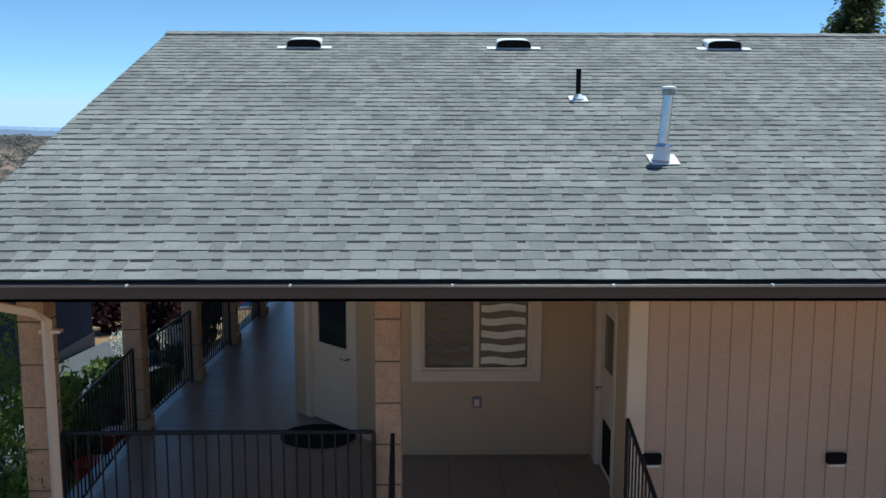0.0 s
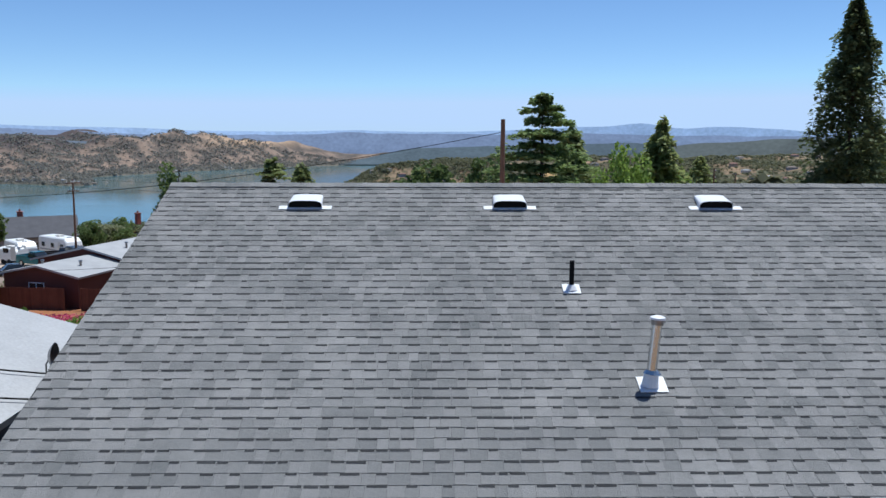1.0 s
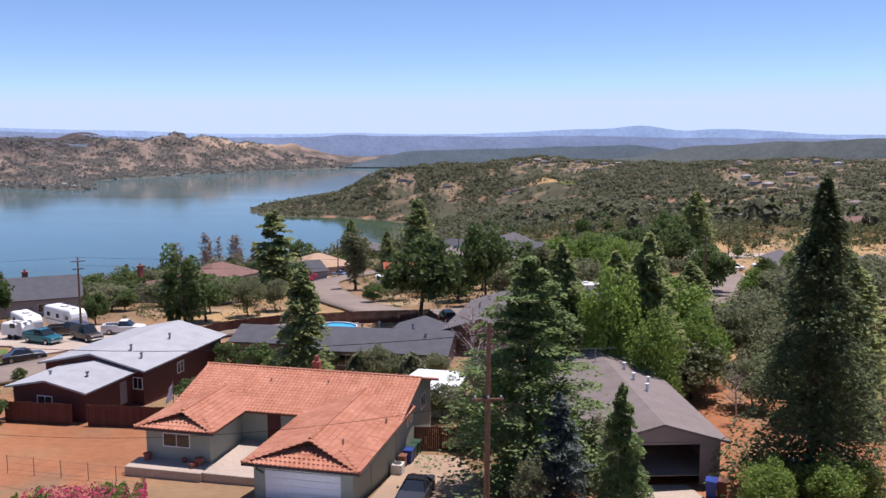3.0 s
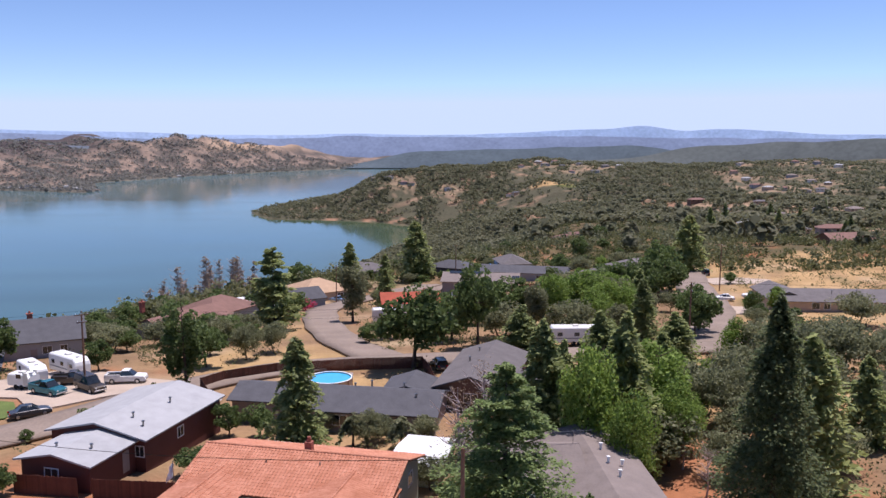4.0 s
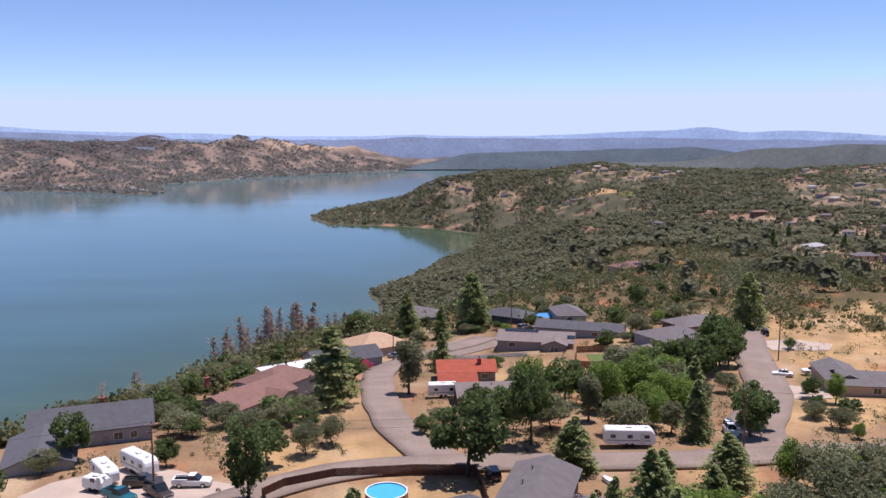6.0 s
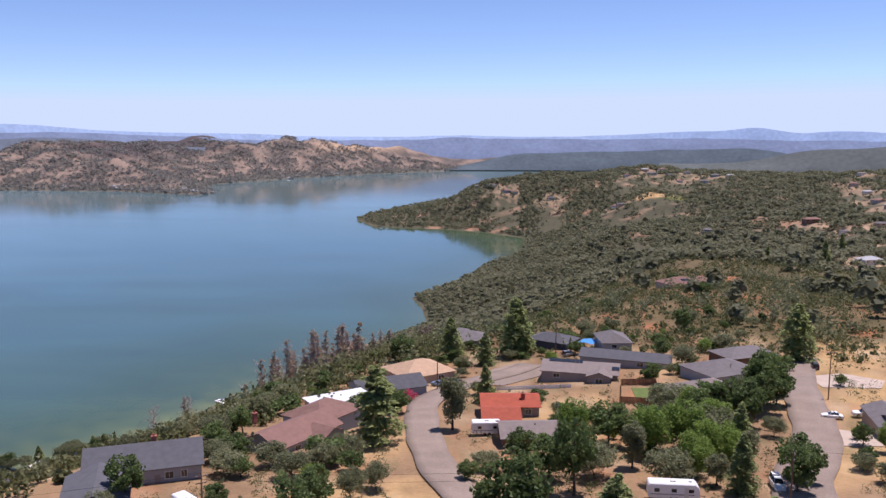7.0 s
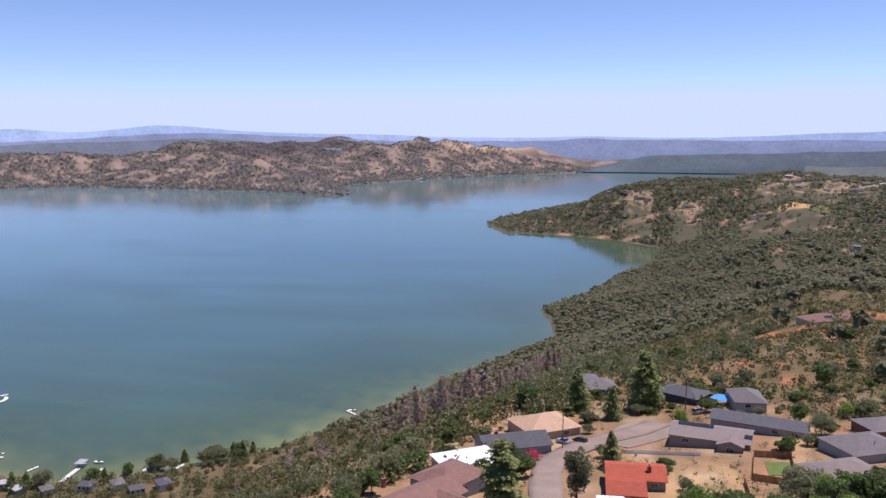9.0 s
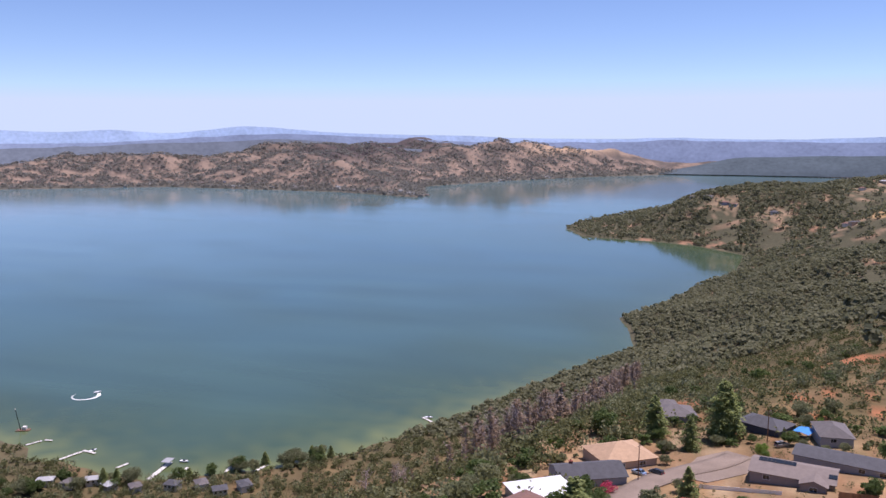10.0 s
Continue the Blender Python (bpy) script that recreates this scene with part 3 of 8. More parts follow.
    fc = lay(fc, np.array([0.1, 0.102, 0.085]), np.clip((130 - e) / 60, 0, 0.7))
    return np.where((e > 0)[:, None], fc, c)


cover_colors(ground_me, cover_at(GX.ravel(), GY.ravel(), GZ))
ground = tagged(new("ground", ground_me), "hilly ground of red soil, dry grass and scrub above the lake", "ground", kind="structure")

# ---- lake ----
wr = np.concatenate([[120.0], np.geomspace(160, 4950, 220)])
wa = np.radians(np.arange(-64, 50, 0.3))
WR, WA = np.meshgrid(wr, wa, indexing="ij")
wx, wy = (WR * np.sin(WA)).ravel(), (WR * np.cos(WA)).ravel()
nw = len(wa)
ii, jj = np.meshgrid(np.arange(len(wr) - 1), np.arange(nw - 1), indexing="ij")
lake_me = raw_mesh("lake", np.column_stack([wx, wy, np.full(len(wx), LAKE)]),
                   np.stack([ii * nw + jj, ii * nw + jj + 1, (ii + 1) * nw + jj + 1, (ii + 1) * nw + jj], -1).reshape(-1, 4)[:, ::-1], water_mat(), True)
deep = -inland(wx, wy, SHORE)
shal = np.exp(-np.clip(deep, 0, 1e9) / 110) * 0.8 + np.exp(-np.clip(deep, 0, 1e9) / 700) * 0.45
shal = np.clip(shal + 0.14 * waves(wx, wy, 260, 41) * (shal > 0.1), 0, 1)[:, None]
algae = (np.clip(np.exp(-np.clip(deep, 0, 1e9) / 22) + 0.25 * waves(wx, wy, 40, 43) * np.exp(-np.clip(deep, 0, 1e9) / 45), 0, 1) * np.clip((900 - wy) / 300, 0.15, 1))[:, None]
# open water paler and bluer: reflected sky painted into the base colour
sky_sheen = np.clip((deep - 500) / 900, 0, 1)[:, None]
water = (np.array([0.054, 0.116, 0.116]) * (1 - sky_sheen) + np.array([0.115, 0.205, 0.23]) * sky_sheen) * (1 - shal) + np.array([0.05, 0.087, 0.05]) * shal
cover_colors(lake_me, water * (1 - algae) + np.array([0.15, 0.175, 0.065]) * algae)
tagged(new("lake", lake_me), "calm blue-green lake, greenish in the shallows", "lake", kind="structure")

# ---- distant mountains, far beyond the lake ----
def range_of_hills(name, dist, a0, a1, base, amp, seed, col, label):
    az = np.radians(np.linspace(a0, a1, 420))
    deg = np.degrees(az)
    top = base(deg) + amp * (waves(deg, deg * 0, 16, seed) * 0.6 + waves(deg, deg * 0, 5, seed + 1) * 0.28 + waves(deg, deg * 0, 1.4, seed + 2) * 0.07)
    rows, v = 7, []
    for k in range(rows):
        u = k / (rows - 1)
        d = dist - 160 * (1 - u)
        v.append(np.column_stack([d * np.sin(az), d * np.cos(az), LAKE + 4 + (top - LAKE - 4) * u ** 0.8]))
    k = len(az)
    ii, jj = np.meshgrid(np.arange(rows - 1), np.arange(k - 1), indexing="ij")
    f = np.stack([ii * k + jj, ii * k + jj + 1, (ii + 1) * k + jj + 1, (ii + 1) * k + jj], -1).reshape(-1, 4)
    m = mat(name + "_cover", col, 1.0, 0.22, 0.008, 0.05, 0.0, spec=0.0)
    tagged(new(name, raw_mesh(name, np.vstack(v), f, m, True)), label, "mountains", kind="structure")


def peaks(a, base, tops):
    """A skyline: a base height with rounded tops at (azimuth, height, breadth)."""
    return base + sum(h * np.exp(-((a - c) / w) ** 2) for c, h, w in tops)


# distance haze is put into each range's colour, palest and bluest farthest off
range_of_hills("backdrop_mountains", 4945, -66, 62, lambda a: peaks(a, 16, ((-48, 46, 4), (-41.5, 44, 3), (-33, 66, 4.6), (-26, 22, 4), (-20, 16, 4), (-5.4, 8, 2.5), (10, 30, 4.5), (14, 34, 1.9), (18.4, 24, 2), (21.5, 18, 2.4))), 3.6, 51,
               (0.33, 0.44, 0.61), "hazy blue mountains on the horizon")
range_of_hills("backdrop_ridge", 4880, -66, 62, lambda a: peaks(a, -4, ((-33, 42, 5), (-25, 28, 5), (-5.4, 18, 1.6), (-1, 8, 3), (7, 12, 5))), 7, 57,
               (0.2, 0.25, 0.35), "forested ridge beyond the lake, blue-grey with haze")
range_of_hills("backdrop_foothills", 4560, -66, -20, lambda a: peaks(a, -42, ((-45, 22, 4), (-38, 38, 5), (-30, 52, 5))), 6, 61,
               (0.14, 0.165, 0.2), "dark foothills behind the far shore, tinted blue-green by haze")
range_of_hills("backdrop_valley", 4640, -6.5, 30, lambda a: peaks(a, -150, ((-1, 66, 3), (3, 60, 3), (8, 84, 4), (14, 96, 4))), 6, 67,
               (0.095, 0.122, 0.14), "wooded valley at the head of the lake, tinted blue-green by haze")
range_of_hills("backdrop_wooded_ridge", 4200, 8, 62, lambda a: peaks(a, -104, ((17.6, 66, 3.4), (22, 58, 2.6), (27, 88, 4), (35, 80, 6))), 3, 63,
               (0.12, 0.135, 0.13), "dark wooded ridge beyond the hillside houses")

# ---- the grey-roofed house in front ----
FLOOR_Z, EAVE_Y, EAVE_Z, RIDGE_Y, RIDGE_Z, X0, X1 = -2.35, 10.22, 0.36, 18.0, 3.25, -4.5, 15.5
SL = math.hypot(RIDGE_Y - EAVE_Y, RIDGE_Z - EAVE_Z)
TILT = math.atan2(RIDGE_Z - EAVE_Z, RIDGE_Y - EAVE_Y)
home = thing("house", pose(0, 0, 0), "single-storey house with grey shingle roof, beige walls and a deep porch", "house")
roof = Mesh()
roof.slab([(X0, EAVE_Y, EAVE_Z), (X1, EAVE_Y, EAVE_Z), (X1, RIDGE_Y, RIDGE_Z), (X0, RIDGE_Y, RIDGE_Z)], 0.14)
roof.slab([(X1, 25.8, EAVE_Z), (X0, 25.8, EAVE_Z), (X0, RIDGE_Y, RIDGE_Z), (X1, RIDGE_Y, RIDGE_Z)], 0.14)
roof_ob = roof.link("roof", M["underlay"], home, "grey asphalt shingle roof")
ON_ROOF = Matrix.Translation((0, EAVE_Y, EAVE_Z)) @ Matrix.Rotation(TILT, 4, "X")


def tab_mesh(w, seed):
    """One laminated shingle tab: a thin wedge, its lower edge proud and a little uneven."""
    rng = random.Random(seed)
    t, e = 0.009, 0.178
    y0 = rng.uniform(-0.004, 0.004)
    g = 0.001
    v = [(g, y0, 0.0), (w - g, y0 + rng.uniform(-0.003, 0.003), 0.0), (w - g, y0, t), (g, y0, t), (g, e, 0.002), (w - g, e, 0.002)]
    return v, [(0, 1, 2, 3), (3, 2, 5, 4), (0, 3, 4), (1, 5, 2)]


WIDTHS = (0.12, 0.14, 0.175, 0.22)
ROW_H = SL / 48
tab_data = []
for i, w in enumerate(WIDTHS):
    v, f = tab_mesh(w, i)
    me = bpy.data.meshes.new("shingle")
    me.from_pydata(v, [], f)
    me.materials.append(M["shingle"])
    tab_data.append(me)


def lay_shingles():
    rng = random.Random(5)
    rest, bands = Mesh(), Mesh()
    count = 0
    for side in (0, 1):
        on = ON_ROOF if side == 0 else Matrix.Translation((0, 25.78, EAVE_Z)) @ Matrix.Rotation(math.pi, 4, "Z") @ Matrix.Rotation(TILT, 4, "X")
        for row in range(48):
            x = (X0 if side == 0 else -X1) - rng.uniform(0, 0.2)
            end = X1 if side == 0 else -X0
            flip = rng.random() < 0.5
            while x < end:
                k = rng.randrange(4)
                a, b = max(x, X0 if side == 0 else -X1), min(x + WIDTHS[k], end)
                proud = 0.0025 * flip + rng.uniform(0, 0.0008)
                flip = not flip if rng.random() < 0.85 else flip
                m = on @ Matrix.Translation((a, row * ROW_H - 0.02, 0.004 + proud))
                if side == 0 and count < 300 and 1 <= row <= 14 and -2.4 < x < 2.4 and b - a > 0.115:
                    ob = new("shingle", tab_data[k])
                    ob.parent = roof_ob
                    ob.matrix_basis = m
                    count += 1
                elif b - a > 0.03:
                    v, f = tab_mesh(b - a, row * 131 + k)
                    rest.add([m @ Vector(p) for p in v], f)
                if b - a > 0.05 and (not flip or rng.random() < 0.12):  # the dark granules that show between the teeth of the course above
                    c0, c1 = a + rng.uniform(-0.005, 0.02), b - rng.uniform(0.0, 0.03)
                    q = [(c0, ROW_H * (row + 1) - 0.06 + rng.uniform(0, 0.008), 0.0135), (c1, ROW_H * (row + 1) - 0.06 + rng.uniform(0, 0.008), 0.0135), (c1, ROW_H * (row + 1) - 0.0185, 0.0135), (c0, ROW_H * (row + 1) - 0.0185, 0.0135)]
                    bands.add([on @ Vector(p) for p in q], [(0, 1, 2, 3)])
                x += WIDTHS[k]
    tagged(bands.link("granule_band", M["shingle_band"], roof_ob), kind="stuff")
    tagged(rest.link("shingles", M["shingle"], roof_ob), kind="stuff")


lay_shingles()
caps = Mesh()
rng = random.Random(9)
xx = X0
while xx < X1:  # ridge caps, each folded over the ridge
    m = Matrix.Translation((xx, RIDGE_Y, RIDGE_Z + 0.012 + rng.uniform(0, 0.006)))
    for s in (-1, 1):
        q = [m @ Vector(p) for p in ((0, 0, 0.03), (0.24, 0, 0.024), (0.24, s * 0.15, -0.036), (0, s * 0.15, -0.03))]
        caps.slab(q if s > 0 else q[::-1], 0.012)
    xx += 0.235
caps.link("ridge_caps", M["shingle"], roof_ob)
gut = Mesh()
gut.box(X0 + 0.02, EAVE_Y - 0.13, EAVE_Z - 0.14, X1, EAVE_Y - 0.005, EAVE_Z - 0.125)
gut.box(X0 + 0.02, EAVE_Y - 0.135, EAVE_Z - 0.14, X1, EAVE_Y - 0.125, EAVE_Z - 0.04, bev=0.004)
gut.box(X0 + 0.02, EAVE_Y - 0.15, EAVE_Z - 0.055, X1, EAVE_Y - 0.123, EAVE_Z - 0.035, bev=0.005)
gut.box(X0 + 0.02, EAVE_Y - 0.01, EAVE_Z - 0.14, X1, EAVE_Y - 0.0, EAVE_Z - 0.03)
gutter_ob = gut.link("gutter", M["gutter"], home, "dark brown metal gutter")
lip = Mesh().tube([(X0 + 0.02, EAVE_Y - 0.137, EAVE_Z - 0.028), (X1, EAVE_Y - 0.137, EAVE_Z - 0.028)], 0.006, 6)
lip.link("gutter_lip", M["galv"], gutter_ob, "bright worn metal gutter edge")
for gx in (-3.9, -2.55, -1.22, 0.11, 1.44, 2.76, 4.1, 5.4, 6.7, 8.0):
    Mesh().box(gx - 0.009, EAVE_Y - 0.152, EAVE_Z - 0.038, gx + 0.009, EAVE_Y - 0.11, EAVE_Z - 0.02).link("gutter_hanger", M["whitemetal"], gutter_ob)
Mesh().box(X0 + 0.05, EAVE_Y + 0.05, EAVE_Z - 0.2, X1, EAVE_Y + 0.1, EAVE_Z - 0.1).link("fascia", M["gutter"], home)
soffit = Mesh().slab([(X0, EAVE_Y + 0.05, EAVE_Z - 0.15), (X1, EAVE_Y + 0.05, EAVE_Z - 0.15), (X1, 25.0, EAVE_Z - 0.15), (X0, 25.0, EAVE_Z - 0.15)], 0.05)
soffit.link("porch_ceiling", M["trim"], home)
for s in (0, 1):  # gable rake boards on the porch end
    ya, yb = (EAVE_Y, RIDGE_Y) if s == 0 else (25.8, RIDGE_Y)
    r = Mesh()
    q = [(X0 + 0.02, ya, EAVE_Z - 0.16), (X0 + 0.02, yb, RIDGE_Z - 0.16), (X0 + 0.02, yb, RIDGE_Z - 0.34), (X0 + 0.02, ya, EAVE_Z - 0.34)]
    r.slab(q, 0.04).link("rake_board", M["gutter"], home)
gab = Mesh().slab([(X0 + 0.35, 10.6, EAVE_Z - 0.16), (X0 + 0.35, RIDGE_Y, RIDGE_Z - 0.2), (X0 + 0.35, 25.4, EAVE_Z - 0.16)], 0.1)
gab.link("gable_wall", M["siding"], home)


def wall_run(name, a, b, z0, z1, material, holes=(), t=0.16, parent=None, label=""):
    """A wall from a to b in plan, with openings given as (start, end, sill, head) along it."""
    a, b = Vector((*a, 0)), Vector((*b, 0))
    d = b - a
    L = d.length
    m = Matrix.Translation(a) @ Matrix.Rotation(math.atan2(d.y, d.x), 4, "Z")
    w = Mesh()
    xs = 0.0
    for s, e, lo, hi in sorted(holes):
        if s > xs:
            w.box(xs, 0, z0, s, t, z1, m)
        if lo > z0:
            w.box(s, 0, z0, e, t, lo, m)
        if hi < z1:
            w.box(s, 0, hi, e, t, z1, m)
        xs = e
    if xs < L:
        w.box(xs, 0, z0, L, t, z1, m)
    return w.link(name, material, parent, label), m


TOPZ = EAVE_Z - 0.15
# window wall at the back of the recess, angled entry wall, porch side wall, siding wall, side-door wall
ww, wm = wall_run("wall", (-0.6, 13.28), (1.9, 13.28), FLOOR_Z, TOPZ, M["stucco"], [(0.42, 1.76, -1.29, -0.05)], parent=home)
ew, em = wall_run("wall", (-1.98, 14.95), (-0.6, 13.5), FLOOR_Z, TOPZ, M["stucco"], [(0.35, 1.29, FLOOR_Z, -0.25)], parent=home)
wall_run("wall", (-2.35, 24.5), (-1.98, 14.95), FLOOR_Z, TOPZ, M["stucco"], parent=home)
sw, sm = wall_run("wall", (1.9, 11.42), (1.9, 13.28), FLOOR_Z, TOPZ, M["stucco"], [(0.62, 1.52, FLOOR_Z, -0.3)], t=-0.16, parent=home)
sid, sdm = wall_run("wall", (1.9, 11.3), (X1, 11.3), -3.6, TOPZ, M["siding"], parent=home, label="tan grooved plywood siding")
for k in range(66):  # the siding's grooved boards stand proud of the joints
    Mesh().box(2.06 + 0.203 * k, 11.289, -3.6, 2.06 + 0.203 * k + 0.197, 11.299, TOPZ, bev=0.003).link("board", M["siding"], sid)
Mesh().box(1.86, 11.25, -3.6, 2.05, 11.31, TOPZ - 0.002, bev=0.01).link("corner_trim", M["trim"], home)
wall_run("wall", (X1, 11.3), (X1, 24.5), -3.6, TOPZ, M["siding"], parent=home)
wall_run("wall", (X1, 24.5), (-2.35, 24.5), -3.8, TOPZ, M["siding"], parent=home)
base = Mesh().box(-0.6, 13.262, FLOOR_Z + 0.001, 1.88, 13.279, FLOOR_Z + 0.05)
base.link("skirting", M["stucco"], home)
# window with a two-part sash and striped shades
win = Mesh()
for x0, z0, x1, z1 in ((-0.3, -1.42, 1.28, -1.28), (-0.3, -0.07, 1.28, 0.07), (-0.3, -1.28, -0.17, -0.07), (1.15, -1.28, 1.28, -0.07)):
    win.box(x0, 13.24, z0, x1, 13.3, z1, bev=0.006)
win_ob = win.link("window_frame", M["trim"], home)
sash = Mesh()
for x0, x1 in ((-0.175, -0.135), (0.455, 0.525), (1.115, 1.155)):
    sash.box(x0, 13.27, -1.28, x1, 13.33, -0.06, bev=0.005)
for z0, z1 in ((-1.285, -1.25), (-0.09, -0.06)):
    sash.box(-0.17, 13.275, z0, 1.15, 13.325, z1)
sash.link("sash", M["trim"], win_ob)
for x0, x1 in ((-0.14, 0.46), (0.52, 1.12)):
    Mesh().box(x0, 13.315, -1.26, x1, 13.32, -0.08).link("pane", M["glassdark"], win_ob)
    nb_strip = 7
    for k in range(nb_strip):
        z = -1.22 + k * 0.165
        sh = Mesh()
        pts = [(x0 + 0.03 + (x1 - x0 - 0.06) * q / 6, 13.309, z + 0.014 * math.sin(q * 1.1 + k)) for q in range(7)]
        for q in range(6):
            (ax, ay, az), (bx, by, bz) = pts[q], pts[q + 1]
            hh = 0.085 if x0 > 0.3 else 0.075
            sh.add([(ax, ay, az), (bx, by, bz), (bx, by, bz + hh), (ax, ay, az + hh), (ax, ay + 0.003, az), (bx, by + 0.003, bz), (bx, by + 0.003, bz + hh), (ax, ay + 0.003, az + hh)],
                   [(0, 1, 2, 3), (7, 6, 5, 4), (0, 4, 5, 1), (3, 2, 6, 7)])
        sh.link("shade_band", M["blind"] if x0 > 0.3 else M["blind_dark"], win_ob)
outlet = thing("wall_outlet", pose(0.5, 13.27, -1.75), "grey weatherproof outlet cover on the beige wall", "outlet")
Mesh().box(-0.055, -0.035, 0, 0.055, 0.0, 0.14, bev=0.012).link("cover", M["wall_mauve"], outlet)
Mesh().box(-0.03, -0.042, 0.03, 0.03, -0.034, 0.11, bev=0.003).link("lid", M["trim"], outlet)


def panel_door(m, w, z0, z1, parent, glass_from, vent):
    d = Mesh().box(0.02, 0.02, z0 + 0.02, w - 0.02, 0.065, glass_from, m)
    d.box(0.02, 0.02, glass_from, 0.16, 0.065, z1 - 0.02, m).box(w - 0.16, 0.02, glass_from, w - 0.02, 0.065, z1 - 0.02, m).box(0.16, 0.02, z1 - 0.16, w - 0.16, 0.065, z1 - 0.02, m)
    door = d.link("door", M["trim"], parent, "cream door with a glazed upper part")
    Mesh().box(0.16, 0.035, glass_from, w - 0.16, 0.045, z1 - 0.16, m).link("pane", M["glassdark"], door)
    c = Mesh()
    c.box(-0.1, -0.03, z0, 0.018, 0.08, z1 + 0.1, m, bev=0.006).box(w - 0.018, -0.03, z0, w + 0.1, 0.08, z1 + 0.1, m, bev=0.006).box(0.018, -0.03, z1 - 0.018, w - 0.018, 0.08, z1 + 0.1, m, bev=0.006)
    c.link("door_casing", M["trim"], parent)
    h = Mesh().tube([m @ Vector((w - 0.1, 0.02, z0 + 0.98)), m @ Vector((w - 0.1, -0.05, z0 + 0.98))], 0.012)
    h.tube([m @ Vector((w - 0.1, -0.05, z0 + 0.98)), m @ Vector((w - 0.21, -0.05, z0 + 0.98))], 0.011)
    h.link("door_handle", M["galv"], door, "brushed steel lever")
    if vent:
        # flat black plate standing for the vent low in the door
        Mesh().box(0.25, 0.01, z0 + 0.1, w - 0.25, 0.02, z0 + 0.65, m, bev=0.004).link("pet_flap", M["black"], door, "black door vent")


panel_door(em @ Matrix.Translation((0.35, 0.02, 0)), 0.94, FLOOR_Z, -0.25, home, -1.25, False)
panel_door(sm @ Matrix.Translation((0.62, -0.02, 0)) @ Matrix.Scale(-1, 4, (0, 1, 0)), 0.9, FLOOR_Z, -0.3, home, -1.1, True)
# porch floor
deck_ob = Mesh().box(-4.05, 10.75, FLOOR_Z - 0.25, 1.9, 24.6, FLOOR_Z - 0.02).link("porch_floor", M["underlay"], home)
for i in range(10):
    for j in range(23):
        if not (i > 6 and j > 5) and not (i > 3 and j > 8):
            Mesh().box(-4.05 + 0.6 * i + 0.003, 10.75 + 0.6 * j + 0.003, FLOOR_Z - 0.019, -4.05 + 0.6 * i + 0.597, 10.75 + 0.6 * j + 0.597, FLOOR_Z).link("floor_tile", M["deck"], deck_ob)


def stone_column(x, y, w=0.25):
    c = thing("porch_column", pose(x, y, FLOOR_Z - 0.02), "tan cast-stone block column holding up the porch roof", "column", "porch columns")
    h, k = TOPZ - FLOOR_Z, 0
    z = 0.02
    Mesh().box(-w * 0.66, -w * 0.66, 0.02, w * 0.66, w * 0.66, 0.2, bev=0.02).link("base", M["stone"], c)
    z = 0.2
    while z < h - 0.05:
        z1 = min(z + 0.405, h)
        Mesh().box(-w / 2, -w / 2, z + 0.004, w / 2, w / 2, z1 - 0.004, bev=0.01).link("block", M["stone"], c)
        z = z1
    Mesh().box(-w / 2 + 0.012, -w / 2 + 0.012, 0.02, w / 2 - 0.012, w / 2 - 0.012, h).link("core", M["underlay"], c)
    return c


COLS = [(-0.47, 11.1), (-3.72, 11.0), (-3.95, 14.2), (-3.88, 16.6), (-3.83, 19.0), (-3.78, 21.5)]
for cx, cy in COLS:
    stone_column(cx, cy)


def railing(a, b, label, skew=0.0, drop=0.0):
    a, b = Vector(a), Vector(b)
    r = thing("railing", Matrix.Translation(a), label, "railing", "porch railings")
    d = b - a
    L = d.length
    Mesh().tube([(0, 0, 1.15), d + Vector((0, 0, 1.15))], 0.022, 8).link("top_rail", M["iron"], r)
    Mesh().tube([(0, 0, 0.1), d + Vector((0, 0, 0.1))], 0.014, 6).link("bottom_rail", M["iron"], r)
    n = max(2, round(L / 0.122))
    for k in range(n + 1):
        p = d * (k / n)
        post = k in (0, n)
        Mesh().tube([p + Vector((0, 0, 0.0 if post else 0.1)), p + Vector((0, 0, 1.15))], 0.02 if post else 0.009, 6).link("post" if post else "baluster", M["iron"], r)
    return r


railing((-3.5, 10.88, FLOOR_Z), (-0.6, 10.88, FLOOR_Z), "black iron railing across the front of the porch")
for (ax, ay), (bx, by) in zip(COLS[1:-1], COLS[2:]):
    railing((ax + 0.03, ay + 0.2, FLOOR_Z), (bx + 0.03, by - 0.2, FLOOR_Z), "black iron railing between porch columns")
railing((-3.78, 21.8, FLOOR_Z), (-3.75, 24.3, FLOOR_Z), "black iron railing between porch columns")
railing((-0.42, 10.8, FLOOR_Z), (-0.4, 9.5, FLOOR_Z - 0.6), "black iron stair rail beside the porch column")
railing((1.86, 11.2, FLOOR_Z), (1.9, 9.6, FLOOR_Z - 0.6), "black iron stair rail beside the siding wall")
steps = thing("porch_steps", pose(0.72, 10.75, FLOOR_Z - 0.9), "grey concrete steps up to the porch", "steps")
for k in range(4):
    Mesh().box(-1.1, -0.3 * (k + 1), 0, 1.1, -0.3 * k - 0.002, 0.9 - 0.18 * (k + 1), bev=0.012).link("step", M["concrete"], steps)
mat_ob = thing("doormat", pose(-1.53, 13.92, FLOOR_Z, 0, 0, -12), "black oval doormat on the porch floor", "doormat")
half = [(0.5 * math.cos(a), 0.44 * math.sin(a), 0.0) for a in [-math.tau * k / 17 for k in range(17)]]
dm = Mesh()
dm.add(half + [(x, y, 0.018) for x, y, z in half], [tuple(range(17)), tuple(range(33, 16, -1))] + [(i, (i + 1) % 17, (i + 1) % 17 + 17, i + 17) for i in range(17)])
dm.link("mat", M["black"], mat_ob)
